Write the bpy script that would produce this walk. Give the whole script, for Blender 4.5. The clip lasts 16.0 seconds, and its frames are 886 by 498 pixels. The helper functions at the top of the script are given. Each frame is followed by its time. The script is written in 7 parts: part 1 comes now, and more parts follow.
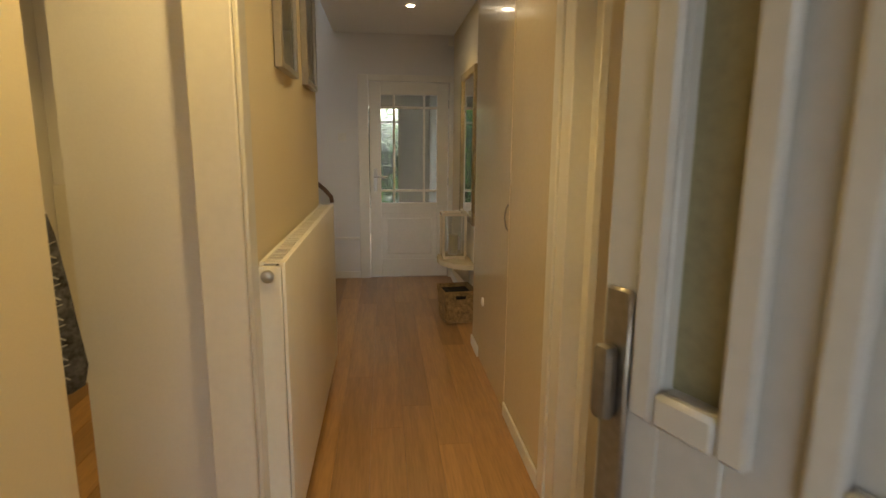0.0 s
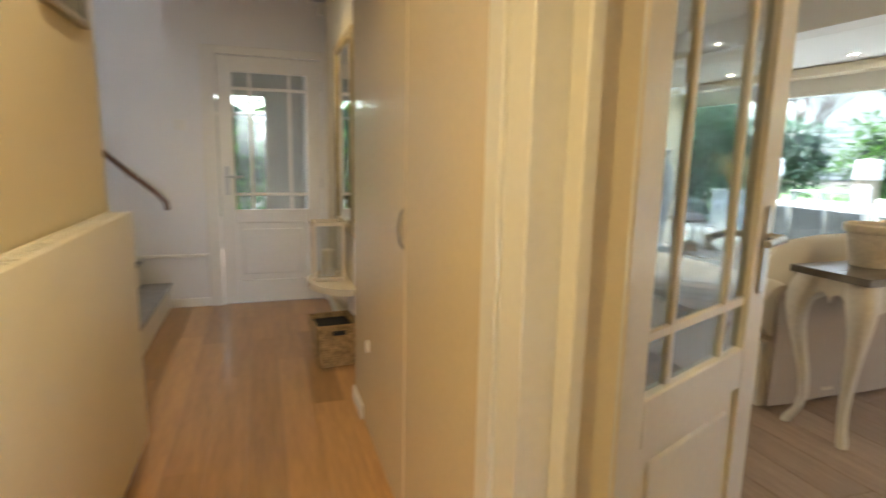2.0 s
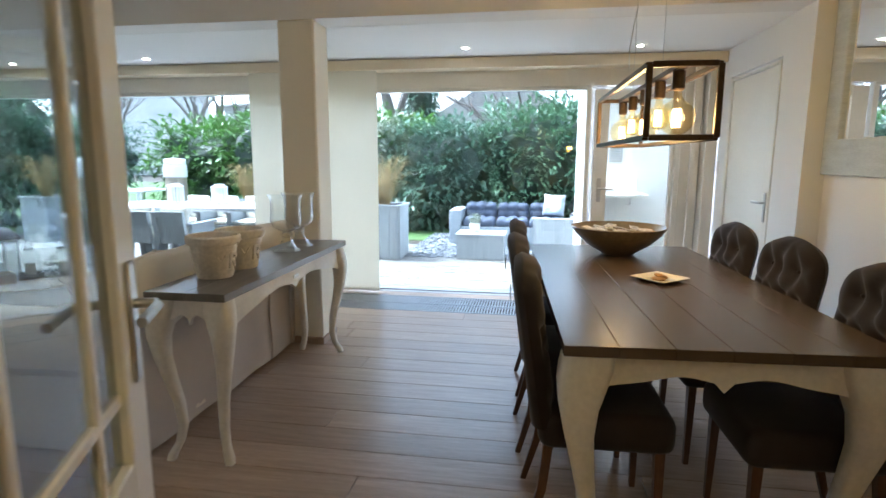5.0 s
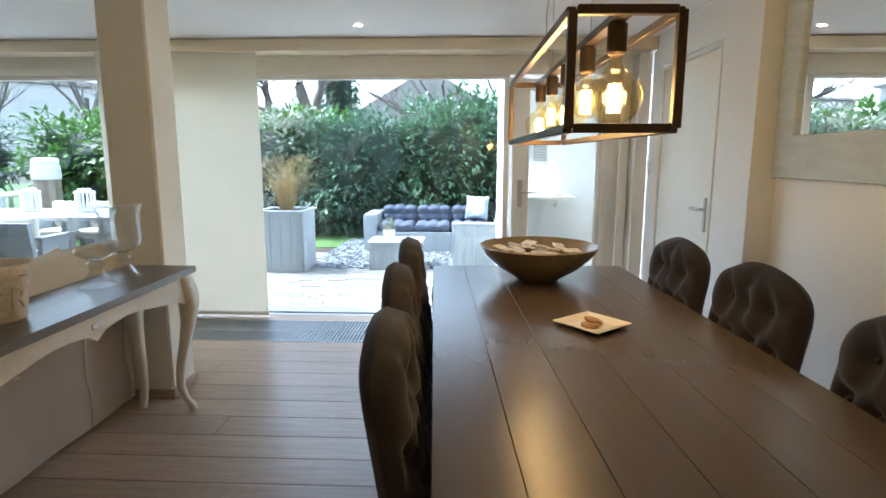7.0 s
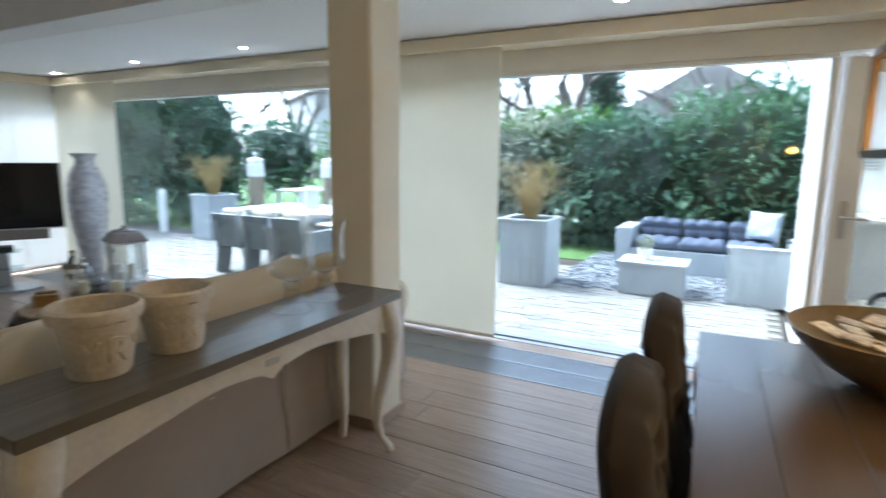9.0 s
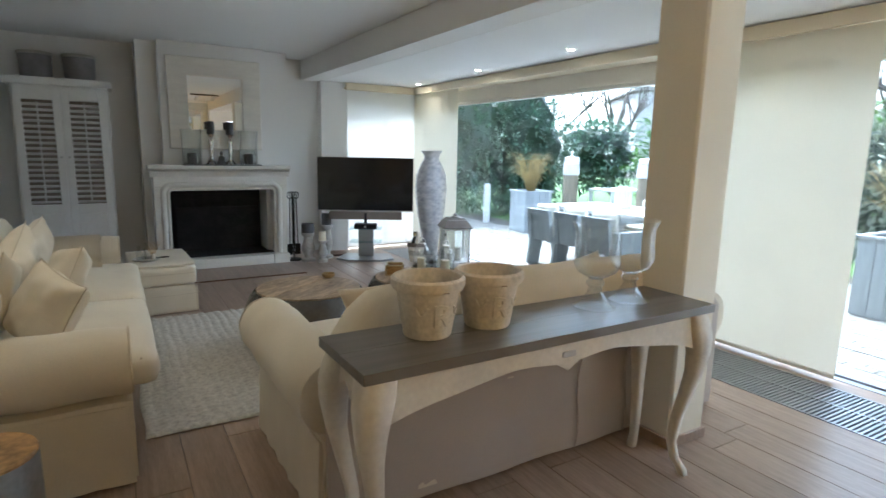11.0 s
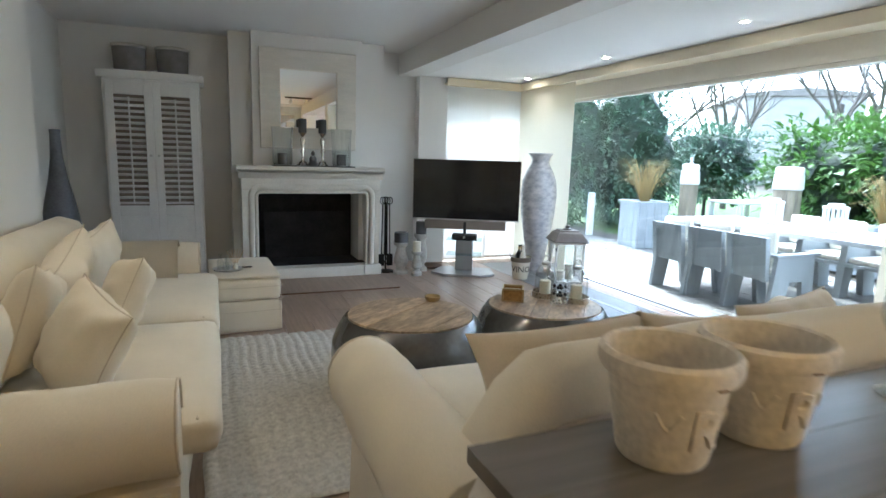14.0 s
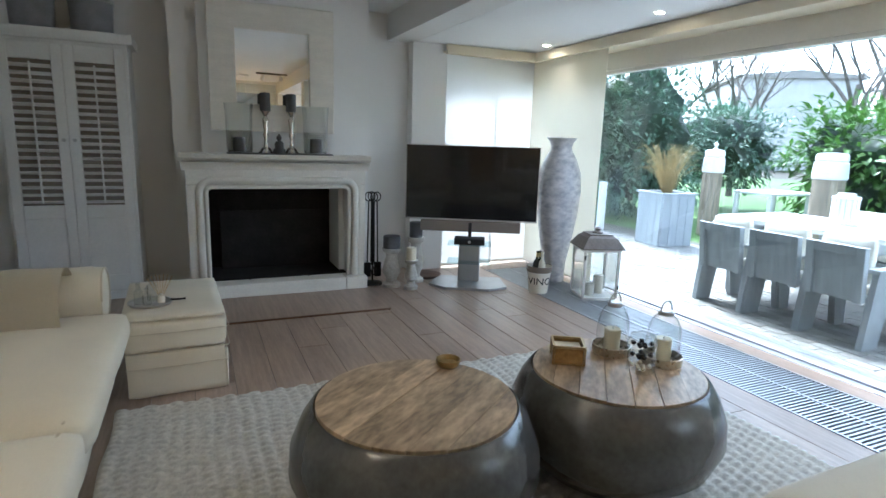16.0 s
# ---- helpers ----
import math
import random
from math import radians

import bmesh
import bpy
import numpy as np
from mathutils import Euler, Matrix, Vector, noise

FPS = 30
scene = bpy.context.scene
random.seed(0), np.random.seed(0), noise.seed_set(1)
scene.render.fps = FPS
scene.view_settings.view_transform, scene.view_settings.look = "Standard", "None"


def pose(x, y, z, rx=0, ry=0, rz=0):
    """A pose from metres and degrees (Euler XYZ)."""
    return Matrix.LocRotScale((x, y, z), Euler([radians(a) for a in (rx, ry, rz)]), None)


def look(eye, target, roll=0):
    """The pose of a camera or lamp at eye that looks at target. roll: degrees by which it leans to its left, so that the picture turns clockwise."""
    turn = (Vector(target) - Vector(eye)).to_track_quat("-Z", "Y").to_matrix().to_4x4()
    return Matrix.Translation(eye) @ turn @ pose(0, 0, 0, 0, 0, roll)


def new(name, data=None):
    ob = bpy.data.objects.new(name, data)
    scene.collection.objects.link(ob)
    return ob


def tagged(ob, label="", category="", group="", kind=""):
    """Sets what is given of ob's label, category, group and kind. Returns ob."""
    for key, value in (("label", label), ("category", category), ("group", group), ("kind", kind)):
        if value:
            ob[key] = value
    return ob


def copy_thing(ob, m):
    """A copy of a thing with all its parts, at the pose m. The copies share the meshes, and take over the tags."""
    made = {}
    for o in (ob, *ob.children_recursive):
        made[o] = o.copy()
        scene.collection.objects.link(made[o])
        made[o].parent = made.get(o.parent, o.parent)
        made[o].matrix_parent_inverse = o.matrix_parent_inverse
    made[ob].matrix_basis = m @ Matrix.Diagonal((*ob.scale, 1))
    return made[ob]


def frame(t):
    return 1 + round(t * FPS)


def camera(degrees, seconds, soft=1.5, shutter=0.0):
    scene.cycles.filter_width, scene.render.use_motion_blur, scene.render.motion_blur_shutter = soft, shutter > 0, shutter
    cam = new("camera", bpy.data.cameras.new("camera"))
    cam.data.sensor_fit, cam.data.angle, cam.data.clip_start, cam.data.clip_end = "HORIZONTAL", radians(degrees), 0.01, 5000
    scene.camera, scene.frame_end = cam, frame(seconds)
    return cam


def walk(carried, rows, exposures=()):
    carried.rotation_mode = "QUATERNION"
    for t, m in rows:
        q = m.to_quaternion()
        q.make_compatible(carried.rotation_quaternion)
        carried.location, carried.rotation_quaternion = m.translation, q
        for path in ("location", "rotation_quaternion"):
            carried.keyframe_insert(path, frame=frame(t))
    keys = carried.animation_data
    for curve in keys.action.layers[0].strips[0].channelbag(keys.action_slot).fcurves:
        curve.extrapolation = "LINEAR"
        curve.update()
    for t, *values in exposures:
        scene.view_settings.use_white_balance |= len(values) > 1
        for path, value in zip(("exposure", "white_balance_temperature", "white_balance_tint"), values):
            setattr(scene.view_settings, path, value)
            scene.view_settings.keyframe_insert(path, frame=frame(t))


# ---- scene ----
cam = camera(76.8, 16.0, shutter=0.5)
EXPOSURES = [(0, 3.5, 6800, 10), (0.8, 3.9, 6700, 10), (1.5, 4.3, 6300, 10), (2.5, 4.35, 5650, 10), (3.5, 4.05, 5350, 10), (4.5, 3.8, 5200, 10), (5.2, 3.75, 5150, 10), (7.5, 3.55, 5300, 10), (9.0, 3.4, 5200, 10), (10.2, 3.55, 5200, 10), (12.5, 4.15, 5400, 10), (14, 4.05, 5300, 10), (16, 3.85, 5200, 10)]
PATH = [
    (0, (0.184, 0.126, 1.379), (0.394, 2.081, 1.014), 0.5),
    (0.5, (0.192, 0.385, 1.353), (0.389, 2.343, 0.995), 0.4),
    (1, (0.212, 0.683, 1.306), (0.426, 2.64, 0.95), 0.6),
    (1.5, (0.283, 0.919, 1.281), (0.583, 2.865, 0.931), 0.8),
    (2, (0.367, 1.089, 1.27), (0.977, 2.964, 0.935), 1.2),
    (2.5, (0.422, 1.247, 1.285), (1.515, 2.891, 0.963), 1.0),
    (3, (0.512, 1.329, 1.326), (1.994, 2.633, 1.01), 0.1),
    (3.5, (0.563, 1.389, 1.341), (2.297, 2.334, 1.025), 0.2),
    (4, (0.586, 1.433, 1.344), (2.451, 2.083, 1.027), 0.1),
    (4.3, (0.61, 1.429, 1.344), (2.513, 1.955, 1.028), 0.2),
    (4.5, (0.607, 1.455, 1.348), (2.531, 1.904, 1.031), 0.0),
    (5, (0.692, 1.454, 1.347), (2.641, 1.77, 1.028), 0.2),
    (5.2, (0.782, 1.419, 1.353), (2.734, 1.706, 1.031), -0.1),
    (7.3, (1.617, 1.281, 1.362), (3.589, 1.353, 1.038), 0.2),
    (7.5, (1.699, 1.263, 1.369), (3.67, 1.345, 1.044), 0.2),
    (8, (1.898, 1.248, 1.367), (3.86, 1.456, 1.04), 0.3),
    (8.5, (2.097, 1.326, 1.403), (4.002, 1.834, 1.066), 0.5),
    (9, (2.223, 1.363, 1.407), (3.96, 2.298, 1.079), 0.6),
    (9.5, (2.251, 1.347, 1.417), (3.739, 2.643, 1.094), 0.7),
    (10, (2.248, 1.33, 1.407), (3.525, 2.834, 1.081), 0.8),
    (10.2, (2.232, 1.332, 1.428), (3.447, 2.885, 1.091), 0.9),
    (12.3, (2.207, 1.539, 1.329), (3.007, 3.343, 1.005), 1.6),
    (12.5, (2.203, 1.584, 1.342), (2.99, 3.393, 1.014), 1.6),
    (13, (2.212, 1.696, 1.338), (2.979, 3.515, 1.013), 1.6),
    (13.5, (2.274, 1.912, 1.306), (3.031, 3.736, 0.987), 1.7),
    (14, (2.351, 2.209, 1.312), (3.1, 4.035, 0.99), 1.7),
    (14.5, (2.397, 2.545, 1.324), (3.147, 4.369, 0.997), 1.8),
    (15, (2.476, 2.822, 1.341), (3.228, 4.646, 1.011), 1.8),
    (15.5, (2.605, 3.102, 1.309), (3.369, 4.919, 0.971), 1.7),
    (16, (2.675, 3.393, 1.328), (3.472, 5.188, 0.95), 1.8),
]
walk(cam, [(t, look(eye, target, roll)) for t, eye, target, roll in PATH], exposures=EXPOSURES)
SKY, SUN, SPOT_W, HALL_W, BULB_W, ROOM_W = 0.15, 1.3, 0.6, 2.5, 0.27, 1.1


# ---- world, sun, large lights ----
world = bpy.data.worlds.new("sky")
scene.world = world
world.use_nodes = True
wn = world.node_tree
sky = wn.nodes.new("ShaderNodeTexSky")
sky.sky_type, sky.sun_disc = "NISHITA", False
sky.sun_elevation, sky.sun_rotation = radians(52), radians(10)
sky.air_density, sky.dust_density, sky.ozone_density = 1.0, 2.0, 1.0
cloud = wn.nodes.new("ShaderNodeHueSaturation")       # overcast: the blue is veiled
cloud.inputs["Saturation"].default_value = 0.42
wn.links.new(sky.outputs["Color"], cloud.inputs["Color"])
wn.links.new(cloud.outputs["Color"], wn.nodes["Background"].inputs["Color"])
wn.nodes["Background"].inputs["Strength"].default_value = SKY


def lamp(name, kind, m, energy, color=(1, 1, 1), **more):
    d = bpy.data.lights.new(name, kind)
    d.energy, d.color = energy, color
    for k, v in more.items():
        if k == "size":
            d.size = v
        elif k == "size_y":
            d.shape, d.size_y = "RECTANGLE", v
        elif k == "radius":
            d.shadow_soft_size = v
        elif k == "angle":
            d.angle = radians(v)
        elif k == "spot":
            d.spot_size, d.spot_blend = radians(v), 0.6
    ob = new(name, d)
    ob.matrix_world = m
    return ob


lamp("sun", "SUN", look((5, 20, 26), (2, 2, 0)), SUN, (1.0, 0.96, 0.90), angle=15)
WARM = (1.0, 0.87, 0.68)

# ---- materials ----
MATS = {}


def mat(name, col, rough=0.6, metal=0.0, var=0.08, scale=6.0, fine=60.0, bump=0.05, col2=None, stretch=(1, 1, 1), transmission=0.0,
        emit=0.0, sub=0.0, rand=0.0, coat=0.0, rvar=0.1, ior=1.45, alpha=1.0, sheen=0.0, dist=0.01):
    if name in MATS:
        return MATS[name]
    m = bpy.data.materials.new(name)
    m.use_nodes = True
    t = m.node_tree
    b = t.nodes["Principled BSDF"]
    tc = t.nodes.new("ShaderNodeTexCoord")
    mp = t.nodes.new("ShaderNodeMapping")
    mp.inputs["Scale"].default_value = stretch
    t.links.new(tc.outputs["Object"], mp.inputs["Vector"])
    oi = t.nodes.new("ShaderNodeObjectInfo")
    shift = t.nodes.new("ShaderNodeVectorMath")
    shift.operation = "MULTIPLY_ADD"
    shift.inputs[1].default_value = (1, 1, 1)
    rnd = t.nodes.new("ShaderNodeMath")
    rnd.operation = "MULTIPLY"
    rnd.inputs[1].default_value = 37.0 if rand else 0.0
    t.links.new(oi.outputs["Random"], rnd.inputs[0])
    t.links.new(mp.outputs["Vector"], shift.inputs[0])
    t.links.new(rnd.outputs[0], shift.inputs[2])
    big = t.nodes.new("ShaderNodeTexNoise")
    big.inputs["Scale"].default_value, big.inputs["Detail"].default_value = scale, 4
    sm = t.nodes.new("ShaderNodeTexNoise")
    sm.inputs["Scale"].default_value, sm.inputs["Detail"].default_value = fine, 3
    for n in (big, sm):
        t.links.new(shift.outputs[0], n.inputs["Vector"])
    both = t.nodes.new("ShaderNodeMath")
    both.operation = "MULTIPLY_ADD"
    both.inputs[1].default_value = 0.45
    t.links.new(sm.outputs["Fac"], both.inputs[0])
    half = t.nodes.new("ShaderNodeMath")
    half.operation = "MULTIPLY_ADD"
    half.inputs[1].default_value, half.inputs[2].default_value = 0.55, 0.0
    t.links.new(big.outputs["Fac"], half.inputs[0])
    t.links.new(half.outputs[0], both.inputs[2])
    ramp = t.nodes.new("ShaderNodeValToRGB")
    c2 = col2 or tuple(c * (1 - 2.2 * var) for c in col)
    c1 = col if col2 else tuple(min(1, c * (1 + 0.9 * var)) for c in col)
    ramp.color_ramp.elements[0].position, ramp.color_ramp.elements[1].position = 0.36, 0.64
    ramp.color_ramp.elements[0].color, ramp.color_ramp.elements[1].color = (*c2, 1), (*c1, 1)
    t.links.new(both.outputs[0], ramp.inputs[0])
    out = ramp.outputs[0]
    if rand:
        hsv = t.nodes.new("ShaderNodeHueSaturation")
        mr = t.nodes.new("ShaderNodeMapRange")
        mr.inputs["To Min"].default_value, mr.inputs["To Max"].default_value = 1 - rand, 1 + rand
        t.links.new(oi.outputs["Random"], mr.inputs["Value"])
        t.links.new(mr.outputs[0], hsv.inputs["Value"])
        t.links.new(out, hsv.inputs["Color"])
        out = hsv.outputs[0]
    t.links.new(out, b.inputs["Base Color"])
    rr = t.nodes.new("ShaderNodeMapRange")
    rr.inputs["To Min"].default_value, rr.inputs["To Max"].default_value = max(0, rough - rvar * rough), min(1, rough + rvar * rough)
    t.links.new(sm.outputs["Fac"], rr.inputs["Value"])
    t.links.new(rr.outputs[0], b.inputs["Roughness"])
    b.inputs["Metallic"].default_value, b.inputs["IOR"].default_value = metal, ior
    b.inputs["Transmission Weight"].default_value = transmission
    b.inputs["Coat Weight"].default_value, b.inputs["Sheen Weight"].default_value = coat, sheen
    if emit:
        b.inputs["Emission Color"].default_value, b.inputs["Emission Strength"].default_value = (*col, 1), emit
    if bump:
        bp = t.nodes.new("ShaderNodeBump")
        bp.inputs["Strength"].default_value, bp.inputs["Distance"].default_value = min(1, bump * 3), dist
        t.links.new(both.outputs[0], bp.inputs["Height"])
        t.links.new(bp.outputs[0], b.inputs["Normal"])
    if sub:
        tr = t.nodes.new("ShaderNodeBsdfTranslucent")
        t.links.new(out, tr.inputs["Color"])
        mx = t.nodes.new("ShaderNodeMixShader")
        mx.inputs[0].default_value = sub
        t.links.new(b.outputs[0], mx.inputs[1])
        t.links.new(tr.outputs[0], mx.inputs[2])
        t.links.new(mx.outputs[0], t.nodes["Material Output"].inputs["Surface"])
    MATS[name] = m
    return m


def glass_mat(name, tint=(1, 1, 1), gloss=0.025, edge=0.5, power=4.0, rough=0.0):
    if name in MATS:
        return MATS[name]
    m = bpy.data.materials.new(name)
    m.use_nodes = True
    t = m.node_tree
    t.nodes.remove(t.nodes["Principled BSDF"])
    tr, gl, mx, lw, pw, ma = (t.nodes.new(k) for k in ("ShaderNodeBsdfTransparent", "ShaderNodeBsdfGlossy", "ShaderNodeMixShader", "ShaderNodeLayerWeight", "ShaderNodeMath", "ShaderNodeMath"))
    tr.inputs[0].default_value = (*tint, 1)
    gl.inputs["Roughness"].default_value = rough
    lw.inputs["Blend"].default_value = 0.5
    pw.operation, pw.inputs[1].default_value = "POWER", power
    ma.operation, ma.inputs[1].default_value, ma.inputs[2].default_value = "MULTIPLY_ADD", edge, gloss
    t.links.new(lw.outputs["Facing"], pw.inputs[0])
    t.links.new(pw.outputs[0], ma.inputs[0])
    t.links.new(ma.outputs[0], mx.inputs[0])
    t.links.new(tr.outputs[0], mx.inputs[1])
    t.links.new(gl.outputs[0], mx.inputs[2])
    t.links.new(mx.outputs[0], t.nodes["Material Output"].inputs["Surface"])
    MATS[name] = m
    return m


WALL = mat("white_plaster", (0.79, 0.775, 0.745), 0.85, var=0.015, scale=1.2, fine=140, bump=0.03, dist=0.002)
CREAM = mat("cream_plaster", (0.78, 0.69, 0.51), 0.75, var=0.02, scale=1.2, fine=150, bump=0.04, dist=0.002)
CEIL = mat("ceiling_paint", (0.86, 0.855, 0.84), 0.9, var=0.012, scale=1.0, fine=120, bump=0.02, dist=0.002)
PAINT = mat("white_gloss_paint", (0.80, 0.77, 0.69), 0.32, var=0.02, scale=2.0, fine=45, bump=0.02, dist=0.002, coat=0.2)
SATIN = mat("cupboard_lacquer", (0.75, 0.63, 0.42), 0.24, var=0.02, scale=1.5, fine=40, bump=0.03, dist=0.002, coat=0.3)
OAK = mat("honey_oak", (0.43, 0.238, 0.088), 0.32, var=0.09, scale=4, fine=16, stretch=(7, 0.5, 1), bump=0.012, rand=0.24, dist=0.002, coat=0.15)
GREYOAK = mat("grey_oak", (0.36, 0.265, 0.198), 0.33, var=0.12, scale=5, fine=34, stretch=(10, 0.6, 1), bump=0.06, rand=0.10, dist=0.002)
JOINT = mat("dark_joint", (0.05, 0.035, 0.025), 0.9)
GLASS = glass_mat("window_glass", (0.77, 0.80, 0.785), 0.055, 0.85, 4.5)
STEEL = mat("brushed_steel", (0.55, 0.54, 0.52), 0.32, 1.0, var=0.04, fine=200, bump=0.01)
ALU = mat("grey_aluminium", (0.42, 0.43, 0.44), 0.4, 0.8, var=0.05, fine=120, bump=0.01)
DARKMETAL = mat("dark_metal_grille", (0.10, 0.12, 0.13), 0.45, 0.6, var=0.1)
FABRIC_BLIND = mat("cream_blind_fabric", (0.84, 0.80, 0.70), 0.9, var=0.02, scale=2, fine=300, bump=0.02, sub=0.62, dist=0.001)
SCREEN_BLIND = mat("white_blind_fabric", (0.88, 0.88, 0.86), 0.9, var=0.015, scale=2, fine=300, bump=0.02, sub=0.36, dist=0.001)
MIRROR = mat("mirror_silver", (0.92, 0.93, 0.93), 0.015, 1.0, var=0.0, bump=0, rvar=0)
STONE_WHITE = mat("limestone", (0.74, 0.70, 0.62), 0.8, var=0.04, scale=5, fine=60, bump=0.08, dist=0.004)

# ---- mesh tools ----


def xf(verts, m):
    if m is not None:
        for v in verts:
            v.co = m @ v.co


def box(bm, x0, y0, z0, x1, y1, z1, bev=0.0, m=None, seg=1):
    vs = [bm.verts.new(p) for p in ((x0, y0, z0), (x1, y0, z0), (x1, y1, z0), (x0, y1, z0), (x0, y0, z1), (x1, y0, z1), (x1, y1, z1), (x0, y1, z1))]
    fs = [bm.faces.new([vs[i] for i in f]) for f in ((3, 2, 1, 0), (4, 5, 6, 7), (0, 1, 5, 4), (1, 2, 6, 5), (2, 3, 7, 6), (3, 0, 4, 7))]
    if bev:
        edges = {e for f in fs for e in f.edges}
        r = bmesh.ops.bevel(bm, geom=list(edges), offset=bev, segments=seg, profile=0.5, affect="EDGES")
        vs = list({v for f in r["faces"] for v in f.verts} | {v for v in vs if v.is_valid})
    xf(vs, m)
    return bm


def rings(bm, loops, closed=True, caps=True):
    rows = [[bm.verts.new(p) for p in loop] for loop in loops]
    n = len(rows[0])
    for a, b in zip(rows, rows[1:]):
        for i in range(n if closed else n - 1):
            k = (i + 1) % n
            bm.faces.new((a[i], a[k], b[k], b[i]))
    if caps and closed:
        bm.faces.new(rows[0][::-1])
        bm.faces.new(rows[-1])
    return bm


def lathe(bm, prof, seg=24, c=(0, 0, 0), caps=True):
    loops = [[(c[0] + r * math.cos(2 * math.pi * i / seg), c[1] + r * math.sin(2 * math.pi * i / seg), c[2] + z) for i in range(seg)] for r, z in prof]
    return rings(bm, loops, True, caps)


def tube(bm, pts, rad, seg=8, caps=True, flat=1.0):
    pts = [Vector(p) for p in pts]
    rad = rad if isinstance(rad, (list, tuple)) else [rad] * len(pts)
    loops, side = [], None
    for i, p in enumerate(pts):
        d = (pts[min(i + 1, len(pts) - 1)] - pts[max(i - 1, 0)]).normalized()
        if side is None:
            side = d.orthogonal().normalized()
        side = (side - d * side.dot(d)).normalized()
        up = d.cross(side)
        loops.append([p + (side * math.cos(2 * math.pi * k / seg) + up * math.sin(2 * math.pi * k / seg) * flat) * rad[i] for k in range(seg)])
    return rings(bm, loops, True, caps)


def prism(bm, poly, axis, a, b):
    def at(p, v):
        return {"x": (v, p[0], p[1]), "y": (p[0], v, p[1]), "z": (p[0], p[1], v)}[axis]
    rings(bm, [[at(p, a) for p in poly], [at(p, b) for p in poly]])
    return bm


def finish(name, bm, material, smooth=True, angle=38):
    bmesh.ops.recalc_face_normals(bm, faces=bm.faces)
    me = bpy.data.meshes.new(name)
    bm.to_mesh(me)
    bm.free()
    me.materials.append(material)
    if smooth:
        me.polygons.foreach_set("use_smooth", [True] * len(me.polygons))
        me.set_sharp_from_angle(angle=radians(angle))
    return me


def part(name, bm, material, parent=None, label="", m=None, smooth=True, angle=38):
    ob = new(name, finish(name, bm, material, smooth, angle))
    ob.parent = parent
    if m is not None:
        ob.matrix_basis = m
    if label:
        tagged(ob, label)
    return ob


def thing(name, m, label, category, group="", kind=""):
    ob = new(name)
    ob.empty_display_size = 0.1
    ob.matrix_basis = m
    return tagged(ob, label, category, group, kind)


def B(*a, **k):
    return box(bmesh.new(), *a, **k)


def structure(name, bm, material, label, category):
    ob = part(name, bm, material, None, "")
    return tagged(ob, label, category, "", "structure")


def boxes(*rows, bev=0.0):
    bm = bmesh.new()
    for r in rows:
        box(bm, *r, bev=bev)
    return bm


def frame_ring(x0, x1, z0, z1, side, low, top, back, front, lip=0.006):
    """A mitred frame in the x-z plane, from y = back to y = front."""
    def rect(dx, dl, dt, y):
        return [(x0 + dx, y, z0 + dl), (x1 - dx, y, z0 + dl), (x1 - dx, y, z1 - dt), (x0 + dx, y, z1 - dt)]
    f = front + (lip if back > front else -lip)
    return rings(bmesh.new(), [rect(0, 0, 0, back), rect(0, 0, 0, f), rect(lip, lip, lip, front), rect(side - lip, low - lip, top - lip, front), rect(side, low, top, f), rect(side, low, top, back)], caps=False)


# ---- large structure ----
HC, AC, MC = 2.45, 2.27, 2.52          # ceilings: hall, annex, main room
XW = 6.33                              # glass line of the garden wall
structure("wall_hall_left", boxes((-0.30, 1.68, 0, -0.20, 3.52, HC)), CREAM, "cream painted hall wall behind the radiator", "wall")
structure("wall_hall_return", boxes((-0.67, 1.74, 0, -0.30, 1.84, HC)), WALL, "white painted return wall beside the wardrobe niche", "wall")
structure("wall_hall_end", boxes((-1.9, 5.92, 0, -0.02, 6.02, 4.6), (0.90, 5.92, 0, 0.98, 6.02, 4.6), (-0.02, 5.92, 2.03, 0.90, 6.02, 4.6)), WALL, "white plastered wall at the end of the hall", "wall")
structure("wall_hall_cupboard", boxes((0.80, 2.14, 0, 0.90, 3.86, HC)), SATIN, "glossy cream cupboard wall along the hall", "wall")
structure("wall_hall_right", boxes((0.90, 0.1, 0, 1.0, 1.05, MC), (0.90, 1.05, 2.05, 1.0, 1.93, MC), (0.90, 1.93, 0, 1.0, 5.915, MC)), CREAM, "cream plastered wall between hall and living room", "wall")
structure("wall_entry", boxes((-0.6, -0.10, 0, -0.05, 0.02, HC), (0.80, -0.10, 0, 0.897, 0.02, HC), (-0.05, -0.10, 2.06, 0.80, 0.02, HC)), CREAM, "cream painted wall around the entrance door", "wall")
structure("wall_vestibule_left", boxes((-0.66, 0.022, 0, -0.56, 1.44, HC)), CREAM, "cream painted vestibule wall", "wall")
structure("wall_niche", boxes((-1.7, 1.36, 0, -0.663, 1.438, HC), (-1.7, 1.44, 0, -1.62, 3.5, HC), (-1.617, 3.42, 0, -0.303, 3.5, HC)), WALL, "white walls of the wardrobe niche", "wall")
structure("wall_stair", boxes((-1.98, 3.503, 0, -1.9, 6.02, 4.6), (-1.9, 3.503, HC, -0.303, 3.58, 4.6)), WALL, "white stairwell wall", "wall")
# unseen wall, added to cut stairwell daylight; the gap above lets some through
structure("wall_stair_inner", boxes((-0.28, 3.583, HC + 0.103, -0.20, 5.917, 4.2)), WALL, "unseen upper stairwell wall added to dim the daylight", "wall")
structure("wall_entry_behind", boxes((-1.7, -0.1, 0, -0.603, 0.0, HC), (0.90, -0.1, 0, 1.0, 0.0965, MC)), CREAM, "plain front wall beside the entrance door", "wall")
